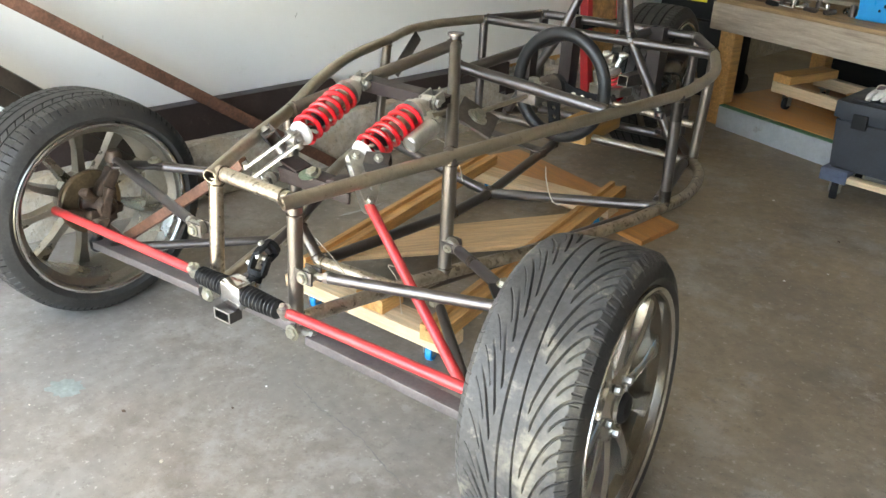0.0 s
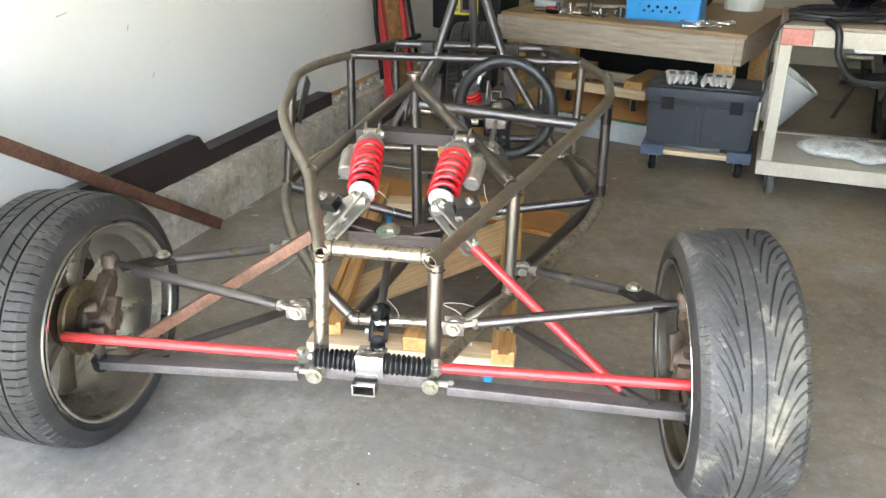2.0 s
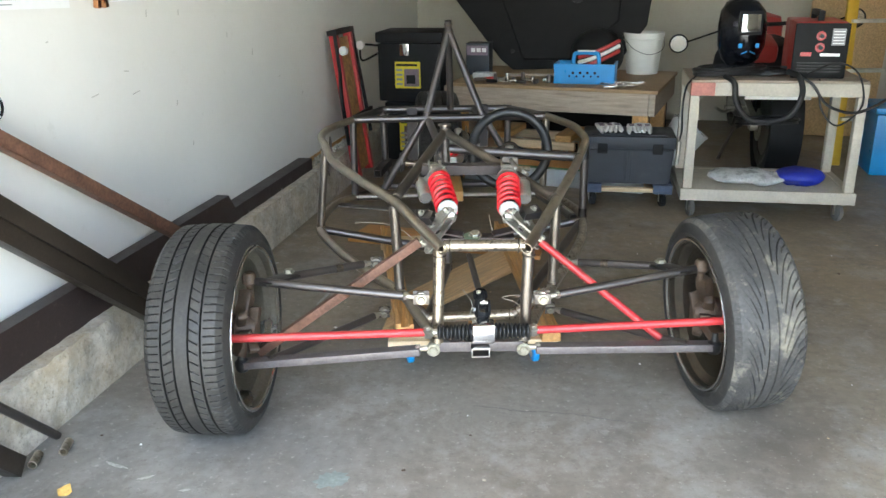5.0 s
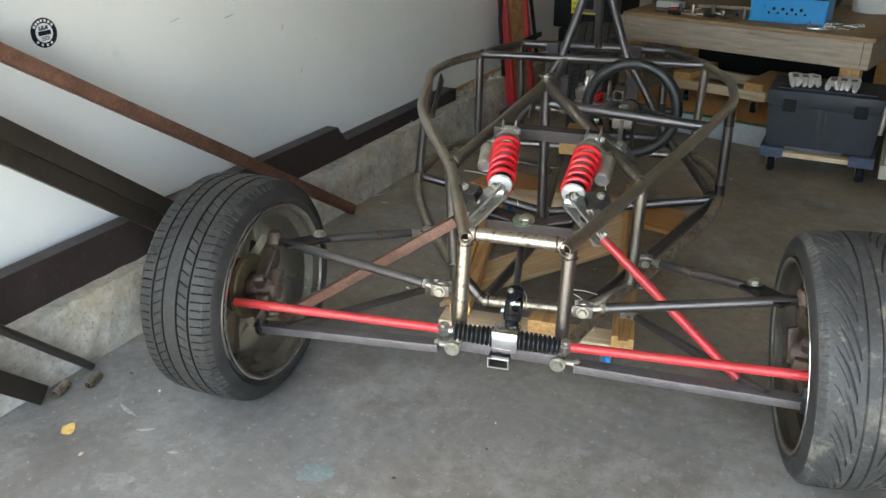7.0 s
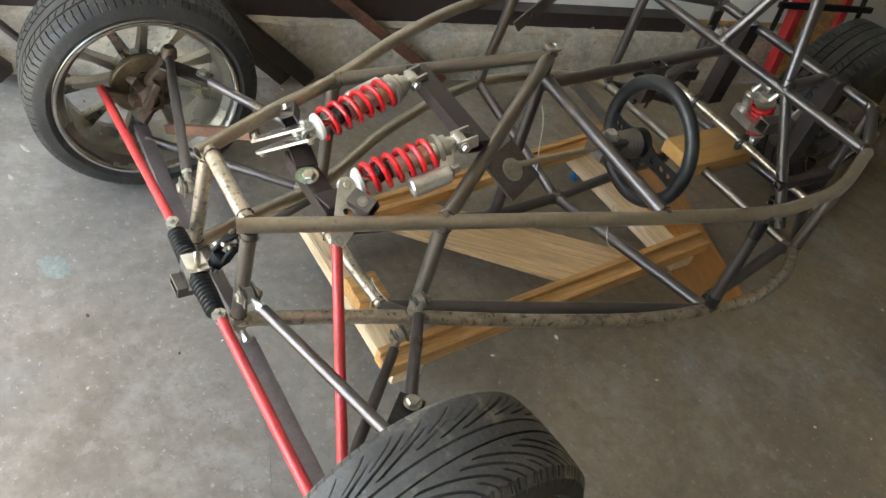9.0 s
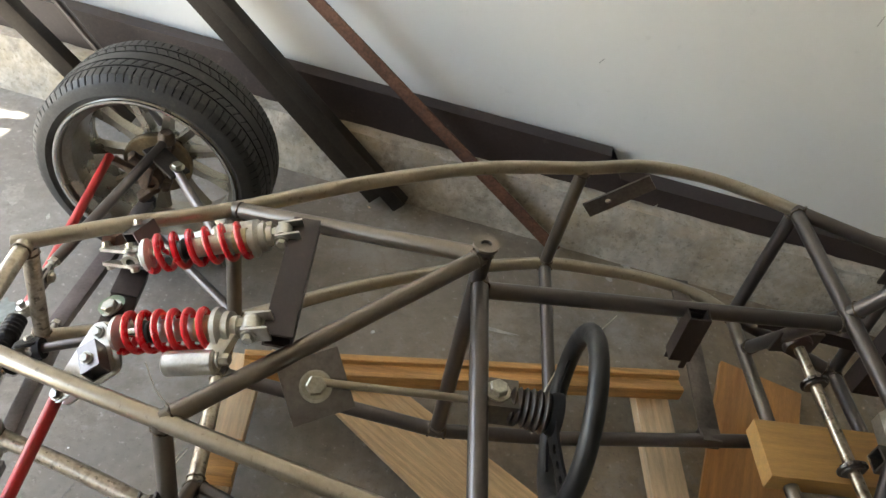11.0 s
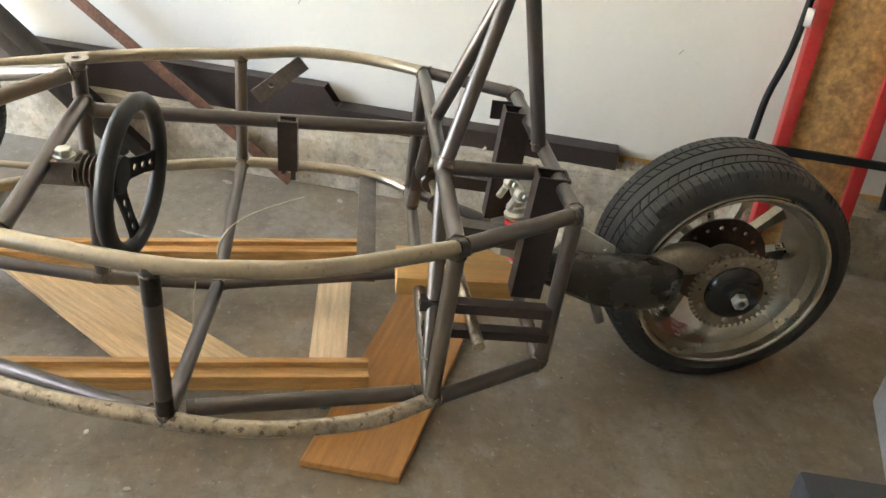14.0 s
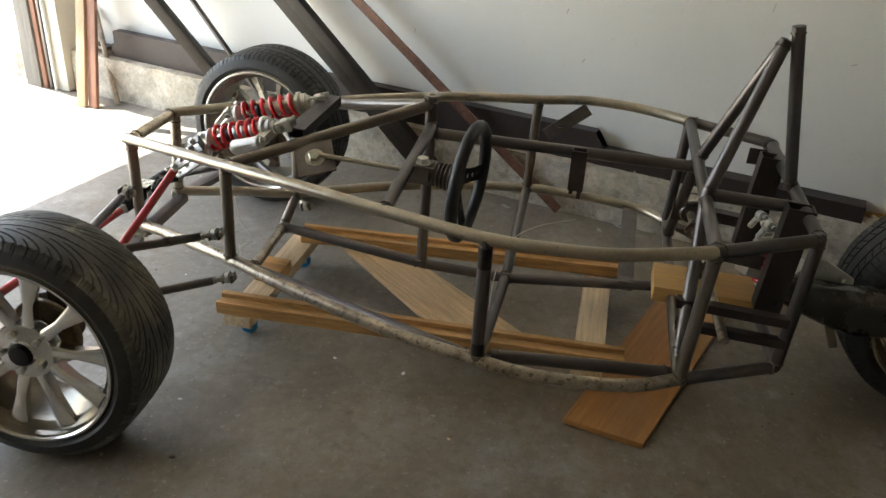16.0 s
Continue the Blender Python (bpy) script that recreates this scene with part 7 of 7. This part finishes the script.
def build_chest():
    d = rig("chest_dolly", (0.715, 2.218, 0), -11, "small pine and carpet furniture dolly under the tool chest", "dolly")
    for y in (0.0, 0.24):
        lbox(d, "rail", "pine_pale", 0.0, 0.43, y, y + 0.045, 0.082, 0.104, 0.003)
    for x in (-0.005, 0.345):
        lbox(d, "pad", "slate", x, x + 0.095, -0.006, 0.295, 0.1045, 0.128, 0.006, "slate blue carpet pad")
        lbox(d, "pad_face", "slate", x, x + 0.095, -0.012, -0.007, 0.078, 0.127, 0.002)
    for x in (0.045, 0.395):
        for y in (0.03, 0.26):
            caster(d, x, y, 0.038, top=0.081)
    m0 = Matrix.Translation((0.715, 2.218, 0)) @ Matrix.Rotation(radians(-11), 4, "Z")
    c = rig("tool_chest", m0 @ V(0.0, 0.0, 0.128), -11, "scuffed charcoal plastic tool chest on a dolly", "tool chest")
    c.scale = d.scale = (1.08, 1, 1)
    bm = bmesh.new()
    rows = [[bm.verts.new(p) for p in ((x0, y0, z), (x1, y0, z), (x1, y1, z), (x0, y1, z))] for x0, x1, y0, y1, z in ((0.012, 0.423, 0.008, 0.282, 0.0), (0.0, 0.435, 0.0, 0.29, 0.195))]
    for k in range(4):
        bm.faces.new((rows[0][k], rows[0][(k + 1) % 4], rows[1][(k + 1) % 4], rows[1][k]))
    bm.faces.new(rows[0])
    bm.faces.new(rows[1])
    bmesh.ops.bevel(bm, geom=bm.edges[:], offset=0.008, segments=2, affect="EDGES")
    part("body", bm, "grey_plastic", c)
    lbox(c, "lid", "grey_plastic", -0.008, 0.443, -0.008, 0.298, 0.197, 0.262, 0.008, "ribbed charcoal lid")
    for x in (0.20, 0.222):
        lbox(c, "rib", "grey_plastic", x, x + 0.01, -0.004, 0.002, 0.02, 0.19, 0.002)
    for x in (0.06, 0.33):
        lbox(c, "latch", "black_plastic", x, x + 0.05, -0.016, -0.009, 0.17, 0.225, 0.003)
    lbox(c, "lid_panel", "grey_plastic", 0.03, 0.40, 0.03, 0.26, 0.2625, 0.268, 0.002)
    random.seed(9)
    for k, x0 in enumerate((0.085, 0.235)):
        gm = m0 @ Matrix.Translation((x0, 0.06, 0.3965)) @ Matrix.Rotation(radians(8 * (1 - k)), 4, "Z")
        gl = thing("work_gloves", gm.translation, "pair of white knit work gloves with grey palms lying flat", "gloves", "gloves on the tool chest")
        iv = Matrix.Translation(-gm.translation)
        for j in range(5):
            bm = tube_bm(smooth_path([V(0.003 + 0.026 * j, 0.07, 0.015), V(0.026 * j + random.uniform(-0.006, 0.006), 0.02, 0.018 + 0.006 * (j % 2)), V(0.026 * j + random.uniform(-0.012, 0.012), -0.035 + random.uniform(-0.02, 0.02), 0.011)], 5), 0.012, 10, radii=[0.012, 0.0128, 0.0122, 0.013, 0.0125, 0.0132, 0.0128, 0.0122, 0.0115, 0.0095, 0.004])
            for v in bm.verts:
                v.co.z = max(0.002, v.co.z)
                v.co += 0.003 * noise.noise_vector(v.co * 90 + V(k, j, 0))
            bmesh.ops.transform(bm, matrix=gm, verts=bm.verts)
            ob = link_mesh("finger", bm, "glove")
            ob.parent, ob.matrix_parent_inverse = gl, iv
        bm = box_bm((0.135, 0.12, 0.024), Matrix.Translation((0.054, 0.10, 0.015)), 0.010)
        bmesh.ops.subdivide_edges(bm, edges=bm.edges[:], cuts=3, use_grid_fill=True)
        for v in bm.verts:
            v.co += 0.008 * noise.noise_vector(v.co * 28 + V(k * 3, 0, 0))
            v.co.z = max(0.001, v.co.z)
        bmesh.ops.transform(bm, matrix=gm, verts=bm.verts)
        ob = link_mesh("palm", bm, "glove")
        ob.parent, ob.matrix_parent_inverse = gl, iv
        for j in range(3):
            bm = box_bm((0.026, 0.06 - 0.012 * j, 0.003), gm @ Matrix.Translation((0.012 + 0.042 * j, 0.085, 0.0305)), 0.001)
            ob = link_mesh("print", bm, "glove_palm")
            ob.parent, ob.matrix_parent_inverse = gl, iv


def coil(centre, r, turns, wire, squash=1.0, seed=0):
    random.seed(seed)
    pts = []
    for k in range(int(turns * 18) + 1):
        a = 2 * math.pi * k / 18
        rr = r * (1 + 0.10 * math.sin(a * 0.37 + seed) + 0.05 * random.uniform(-1, 1))
        pts.append(Vector(centre) + V(rr * math.cos(a), rr * squash * math.sin(a), wire * 1.2 + 0.006 * (k / 18) + 0.004 * math.sin(a * 1.7)))
    return tube_bm(smooth_path(pts, 2), wire, 8)


def build_cart():
    T, A = V(1.18, 1.95, 0), -11.5
    m0 = Matrix.Translation(T) @ Matrix.Rotation(radians(A), 4, "Z")
    c = rig("welding_cart", T, A, "cream painted wooden cart with a red corner on casters", "cart")
    W, D, H, S = 0.83, 0.48, 0.705, 0.162
    for x in (0.0, W - 0.045):
        for y in (0.0, D - 0.045):
            lbox(c, "leg", "cart_wood", x, x + 0.045, y, y + 0.045, S, H - 0.066, 0.003)
    lbox(c, "apron", "cart_red", 0.0, 0.115, -0.003, 0.042, H - 0.065, H - 0.001, 0.003, "red sprayed apron corner")
    lbox(c, "apron", "cart_wood", 0.116, W, -0.003, 0.042, H - 0.065, H - 0.001, 0.003)
    lbox(c, "apron", "cart_wood", 0.0, W, D - 0.042, D + 0.003, H - 0.065, H - 0.001, 0.003)
    lbox(c, "side_apron", "cart_wood", 0.0, 0.04, 0.043, D - 0.043, H - 0.065, H - 0.001, 0.003)
    lbox(c, "side_apron", "cart_wood", W - 0.04, W, 0.043, D - 0.043, H - 0.065, H - 0.001, 0.003)
    lbox(c, "top", "bench_wood", 0.002, W - 0.002, 0.0, D, H, H + 0.012, 0.002, "stained plywood top")
    lbox(c, "shelf_rail", "cart_wood", -0.012, W + 0.012, -0.012, 0.028, S - 0.062, S - 0.001, 0.003)
    lbox(c, "shelf_rail", "cart_wood", -0.012, W + 0.012, D - 0.028, D + 0.012, S - 0.062, S - 0.001, 0.003)
    lbox(c, "side_rail", "cart_wood", -0.012, 0.028, 0.029, D - 0.029, S - 0.062, S - 0.001, 0.003)
    lbox(c, "side_rail", "cart_wood", W - 0.028, W + 0.012, 0.029, D - 0.029, S - 0.062, S - 0.001, 0.003)
    lbox(c, "shelf", "cart_wood", 0.029, W - 0.029, 0.029, D - 0.029, S - 0.016, S - 0.004, 0.001, "cream plywood shelf")
    for x in (0.05, W - 0.05):
        for y in (0.05, D - 0.05):
            caster(c, x, y, 0.046, "grey_rubber", top=S - 0.064)
    lbox(c, "top_plate", "white_plastic", 0.28, 0.60, 0.12, 0.40, H - 0.10, H - 0.066, 0.003)

    def at(x, y, z):
        return m0 @ V(x, y, z)

    # welder
    w = rig("welding_machine", at(0.485, 0.10, H + 0.012), A - 4, "red and black welding machine with a dial panel", "welder")
    lbox(w, "case", "welder_red", 0.0, 0.24, 0.02, 0.38, 0.012, 0.27, 0.012, "red sheet metal case")
    lbox(w, "front_panel", "black_plastic", -0.004, 0.245, 0.0, 0.019, 0.0, 0.265, 0.008, "black front panel")
    for z in (0.205, 0.150):
        part("dial", lathe_bm([(0, 0.012), (0.012, 0.012), (0.014, 0.0), (0.022, 0.0), (0.022, -0.001), (0, -0.001)], axis_frame((0.115, -0.002, z), (0, -1, 0)), 20), "red_paint", w, "red control dial")
        part("knob", lathe_bm([(0, 0.022), (0.009, 0.022), (0.010, 0.0), (0, 0.0)], axis_frame((0.115, -0.013, z), (0, -1, 0)), 16), "black_rubber", w)
    lbox(w, "chart", "grey_print", 0.165, 0.225, -0.003, -0.001, 0.16, 0.24, 0.0)
    for k in range(5):
        lbox(w, "bar", "white_print", 0.17, 0.22, -0.005, -0.004, 0.168 + 0.014 * k, 0.172 + 0.014 * k, 0.0)
    lbox(w, "bar", "white_print", 0.12, 0.21, -0.003, -0.001, 0.108, 0.122, 0.0)
    lbox(w, "badge", "red_paint", 0.03, 0.08, -0.003, -0.001, 0.108, 0.126, 0.0)
    for k in range(4):
        lbox(w, "vent", "black_rubber", 0.02, 0.22, -0.004, -0.001, 0.03 + 0.014 * k, 0.036 + 0.014 * k, 0.0)
    part("handle", bar_bm(V(0.12, 0.08, 0.305), V(0.12, 0.30, 0.305), 0.03, 0.025), "black_plastic", w)
    for y in (0.09, 0.29):
        part("handle_post", box_bm((0.028, 0.02, 0.035), Matrix.Translation((0.12, y, 0.285)), 0.003), "black_plastic", w)
    # welding mask, face to the door
    q = at(0.27, 0.15, H + 0.06)
    mk = rig("welding_mask", q, A, "black and blue auto-darkening welding mask standing on the cart", "welding mask")
    bm = bmesh.new()
    n = 18
    rows = []
    for z, rx, ry, yo in ((0.0, 0.052, 0.07, 0.02), (0.03, 0.080, 0.10, 0.0), (0.10, 0.104, 0.125, 0.0), (0.20, 0.108, 0.13, 0.0), (0.27, 0.098, 0.125, 0.01), (0.315, 0.070, 0.09, 0.03), (0.335, 0.03, 0.05, 0.05)):
        rows.append([bm.verts.new((rx * math.sin(a) * (1 - 0.12 * math.cos(2 * a)), yo + 0.10 - ry * math.cos(a), z)) for a in (math.pi * (-0.62 + 1.24 * k / n) for k in range(n + 1))])
    for p, r in zip(rows, rows[1:]):
        for k in range(n):
            bm.faces.new((p[k], p[k + 1], r[k + 1], r[k]))
    bmesh.ops.solidify(bm, geom=bm.faces[:], thickness=0.005)
    tilt = pose(0, 0, 0, -2, 0, 8)
    bmesh.ops.transform(bm, matrix=tilt, verts=bm.verts)
    part("shell", bm, "mask_black", mk, "black mask shell")
    part("lens_frame", box_bm((0.115, 0.016, 0.115), tilt @ Matrix.Translation((0, -0.030, 0.215)), 0.006), "black_plastic", mk)
    part("lens", box_bm((0.090, 0.006, 0.085), tilt @ Matrix.Translation((0, -0.0395, 0.215)), 0.001), "lens", mk, "pale reflecting lens")
    for s in (-1, 1):
        part("blue_mark", box_bm((0.018, 0.006, 0.022), tilt @ Matrix.Translation((s * 0.042, -0.026, 0.105)), 0.002), "blue", mk, "blue painted mark")
        part("blue_mark", box_bm((0.03, 0.005, 0.005), tilt @ Matrix.Translation((s * 0.02, -0.030, 0.072)) @ pose(0, 0, 0, 0, s * 25, 0), 0.001), "blue", mk)
    lbox(mk, "stand", "black_plastic", -0.05, 0.05, 0.05, 0.16, -0.048, 0.01, 0.01)
    # cables
    g = "welding cables on the cart"
    solid("cable_coil", coil(at(0.20, 0.17, H + 0.012), 0.17, 5.2, 0.0105, 0.55, 1), "black_rubber", "thick black welding cable coiled on the cart", "cable", g)
    solid("cable_coil", coil(at(0.42, 0.20, H + 0.012), 0.13, 3.2, 0.008, 0.6, 4), "black_rubber", "black welding lead coiled on the cart", "cable", g)
    solid("cable", tube_bm(smooth_path([at(0.16, 0.03, H + 0.03), at(0.20, -0.02, H + 0.0), at(0.22, -0.025, H - 0.10), at(0.30, -0.015, H - 0.18), at(0.46, -0.02, H - 0.165), at(0.52, -0.02, H - 0.06), at(0.50, -0.015, H + 0.03), at(0.46, 0.06, H + 0.05)], 7), 0.014, 10), "black_rubber", "thick black cable looping over the cart edge", "cable", g)
    solid("cable", tube_bm(smooth_path([at(0.47, 0.04, H + 0.05), at(0.56, -0.02, H + 0.0), at(0.64, -0.025, H - 0.10), at(0.78, -0.02, H - 0.135), at(0.93, -0.02, H - 0.05), at(0.98, 0.03, H + 0.03)], 7), 0.007, 8), "black_rubber", "black cable looping over the cart edge", "cable", g)
    solid("cable", tube_bm(smooth_path([at(0.55, 0.05, H + 0.04), at(0.66, -0.02, H + 0.10), at(0.76, -0.03, H + 0.05), at(0.80, -0.02, H - 0.10), at(0.70, -0.02, H - 0.20), at(0.62, 0.0, H - 0.12), at(0.60, 0.02, H + 0.02)], 7), 0.0045, 8), "black_rubber", "thin black lead hanging from the welder", "cable", g)
    solid("cable", tube_bm(smooth_path([at(0.03, 0.06, H + 0.03), at(-0.02, 0.02, H - 0.02), at(-0.035, 0.0, H - 0.12), at(-0.03, -0.005, H - 0.24), at(-0.04, 0.0, H - 0.30)], 7), 0.005, 8), "black_rubber", "thin cable hanging down the cart leg", "cable", g)
    ck = at(-0.035, 0.0, H - 0.30)
    solid("ground_clamp", tube_bm([ck, ck + V(-0.005, 0, -0.12)], 0.010, 8), "zinc", "zinc earth clamp hanging at the cart leg", "clamp")
    solid("cable_coil", coil(at(0.42, 0.22, S + 0.30), 0.15, 4, 0.006, 0.5, 7), "black_rubber", "black lead coil hung under the cart top", "cable", g)
    # bags on the shelf
    for x, y, sx, sy, sz, mt, lab in ((0.34, 0.17, 0.20, 0.12, 0.035, "bag", "crumpled clear plastic bag on the cart shelf"), (0.60, 0.16, 0.125, 0.10, 0.045, "blue_bag", "dark blue cloth bag on the cart shelf")):
        bm = bmesh.new()
        bmesh.ops.create_uvsphere(bm, u_segments=32, v_segments=20, radius=1, matrix=m0 @ Matrix.Translation((x, y, S - 0.004 + sz)) @ Matrix.Rotation(radians(-10), 4, "Z") @ Matrix.Diagonal((sx, sy, sz, 1)))
        for v in bm.verts:
            k = noise.noise(v.co * 14) * 0.022 + noise.noise(v.co * 45) * 0.006
            v.co += V(k, k * 0.6, k * 0.5)
            v.co.z = max(S - 0.003, v.co.z)
        solid("bag", bm, mt, lab, "bag")


def build_motorcycle():
    q = V(2.0, 2.85, 0)
    b = rig("motorcycle", q, -12, "dark motorcycle parked behind the welding cart", "motorcycle")
    part("rear_tyre", lathe_bm([(0.19, -0.075), (0.25, -0.085), (0.29, -0.065), (0.305, 0.0), (0.29, 0.065), (0.25, 0.085), (0.19, 0.075)], axis_frame((0.02, 0, 0.305), (1, 0, 0)), 48, True), "rubber", b, "wide black rear tyre")
    part("rim", lathe_bm([(0.03, -0.05), (0.18, -0.07), (0.195, -0.07), (0.195, 0.07), (0.18, 0.07), (0.03, 0.05)], axis_frame((0.02, 0, 0.305), (1, 0, 0)), 40, True), "steel_dark", b)
    bm = lathe_bm([(0.05, -0.003), (0.10, -0.003), (0.10, 0.003), (0.05, 0.003)], axis_frame((-0.085, 0, 0.305), (1, 0, 0)), 40, True)
    part("sprocket", bm, "zinc", b)
    part("swing_arm", bar_bm(V(-0.11, -0.05, 0.31), V(-0.10, 0.55, 0.40), 0.04, 0.06), "alu", b)
    part("axle_block", box_bm((0.05, 0.08, 0.06), Matrix.Translation((-0.115, -0.02, 0.305)), 0.006), "alu", b)
    part("axle_block", box_bm((0.05, 0.08, 0.06), Matrix.Translation((0.13, -0.02, 0.305)), 0.006), "alu", b)
    part("foot_peg", tube_bm([V(-0.12, 0.25, 0.37), V(-0.26, 0.23, 0.37)], 0.014), "alu", b)
    part("side_stand", tube_bm([V(-0.13, 0.45, 0.26), V(-0.26, 0.30, 0.012)], 0.012), "steel_dark", b)
    part("mudguard", lathe_bm([(0.335, -0.09), (0.345, 0.0), (0.335, 0.09), (0.33, 0.09), (0.338, 0.0), (0.33, -0.09)], axis_frame((0.02, 0, 0.305), (1, 0, 0)), 40, True), "black_plastic", b)
    bm = box_bm((0.24, 0.75, 0.14), Matrix.Translation((0.02, 0.38, 0.72)), 0.05)
    part("seat", bm, "black_plastic", b)
    part("tail", box_bm((0.16, 0.30, 0.12), Matrix.Translation((-0.10, 0.10, 0.76)) @ pose(0, 0, 0, 10), 0.04), "welder_red", b, "dark red tail piece")
    part("tank", box_bm((0.28, 0.42, 0.24), Matrix.Translation((0.02, 0.95, 0.80)), 0.09), "welder_red", b)
    bm = box_bm((0.20, 0.52, 0.24), Matrix.Translation((-0.20, 0.48, 0.575)) @ pose(0, 0, 0, 0, 8, 0), 0.05)
    part("side_panel", bm, "black_plastic", b, "black moulded side panel")
    part("side_panel", box_bm((0.16, 0.46, 0.22), Matrix.Translation((0.20, 0.48, 0.575)), 0.05), "black_plastic", b, "black moulded side panel")
    part("under_tray", box_bm((0.26, 0.50, 0.12), Matrix.Translation((0.02, 0.46, 0.62)), 0.03), "black_plastic", b)
    part("gear_cover", lathe_bm([(0, 0.02), (0.05, 0.02), (0.062, 0.008), (0.062, -0.02), (0, -0.02)], axis_frame((-0.18, 0.50, 0.36), (-1, 0, 0)), 28), "alu", b, "dull alloy gear cover")
    part("brake_pedal", tube_bm(smooth_path([V(-0.16, 0.44, 0.34), V(-0.24, 0.34, 0.32), V(-0.31, 0.26, 0.36)], 5), 0.009), "alu", b)
    part("engine", box_bm((0.32, 0.45, 0.36), Matrix.Translation((0.02, 0.80, 0.42)), 0.04), "steel_dark", b)
    part("front_tyre", lathe_bm([(0.21, -0.045), (0.27, -0.055), (0.30, 0.0), (0.27, 0.055), (0.21, 0.045)], axis_frame((0.02, 1.45, 0.30), (1, 0, 0)), 40, True), "rubber", b)
    part("fork", tube_bm([V(0.02, 1.45, 0.30), V(0.02, 1.15, 0.95)], 0.03), "steel_dark", b)
    part("handlebar", tube_bm(smooth_path([V(-0.30, 0.52, 0.86), V(-0.2, 0.60, 0.88), V(0.02, 0.64, 0.86), V(0.24, 0.60, 0.88), V(0.34, 0.52, 0.88)], 5), 0.013), "black_plastic", b)
    for s, mx, mz in ((-1, -0.545, 0.735), (1, 0.56, 0.90)):
        part("mirror_stalk", tube_bm([V(s * 0.28, 0.55, 0.83), V(mx - s * 0.05, 0.62, mz + 0.01)], 0.006), "black_plastic", b)
        part("mirror", lathe_bm([(0, 0.0), (0.056, 0.0), (0.060, 0.004), (0.056, 0.012), (0, 0.016)], axis_frame((mx, 0.62, mz), (0, 1, 0.1)), 28), "mirror_beige", b, "round mirror")
        part("mirror_rim", lathe_bm([(0.055, -0.003), (0.064, -0.003), (0.064, 0.008), (0.055, 0.008)], axis_frame((mx, 0.62, mz), (0, 1, 0.1)), 28, True), "black_plastic", b)


def build_right_side():
    c = V(1.42, 3.02, 0.0)
    bk = thing("grey_bucket", c, "pale grey bucket lying tilted by the back wall", "bucket")
    iv = Matrix.Translation(-c)
    way = V(0.55, -0.1, 0.83).normalized()
    lo = c + V(-0.02, 0, 0.06)
    for nm, bm, mt in (("body", lathe_bm([(0, 0), (0.10, 0), (0.125, 0.25), (0.13, 0.25), (0.13, 0.262), (0.12, 0.262), (0.096, 0.008), (0, 0.008)], axis_frame(lo, way), 36), "white_plastic"), ("wire_handle", tube_bm(smooth_path([lo + way * 0.25 + V(-0.11, 0, 0.07), lo + way * 0.30 + V(-0.10, -0.10, 0.06), lo + way * 0.25 + V(0.10, -0.02, -0.07)], 6), 0.002, 6), "steel_dark")):
        ob = link_mesh(nm, bm, mt)
        ob.parent, ob.matrix_parent_inverse = bk, iv
    l = thing("yellow_ladder", (2.5, 3.0, 0), "yellow fibreglass stepladder standing behind the cart", "ladder")
    iv = Matrix.Translation((-2.5, -3.0, 0))
    parts = [("rail", bar_bm(V(2.50, 3.0, 0), V(2.56, 3.2, 1.5), 0.07, 0.025, 0.003, (0, 1, 0)), "yellow_ladder"), ("rail", bar_bm(V(2.95, 2.95, 0), V(2.88, 3.15, 1.5), 0.07, 0.025, 0.003, (0, 1, 0)), "yellow_ladder")]
    for k in range(4):
        z = 0.3 + 0.3 * k
        parts.append(("step", bar_bm(V(2.51 + 0.012 * k, 3.03 + 0.04 * k, z), V(2.94 - 0.012 * k, 2.99 + 0.04 * k, z), 0.07, 0.02), "alu"))
    for nm, bm, mt in parts:
        ob = link_mesh(nm, bm, mt)
        ob.parent, ob.matrix_parent_inverse = l, iv
    r = rig("storage_tote", (2.58, 2.72, 0), -15, "blue plastic storage tote on the floor", "tote")
    lbox(r, "body", "blue", 0, 0.5, 0, 0.36, 0, 0.38, 0.02)
    lbox(r, "lid", "blue", -0.015, 0.515, -0.015, 0.375, 0.381, 0.42, 0.012)
    solid("plywood_sheet", bar_bm(V(2.9, 3.9, 0.0), V(3.05, 4.05, 1.9), 0.6, 0.018, 0.001, (0, 1, 0)), "ply", "plywood sheet leaning at the back wall", "board")


build_bench()
build_tool_tower()
build_chest()
build_cart()
build_motorcycle()
build_right_side()
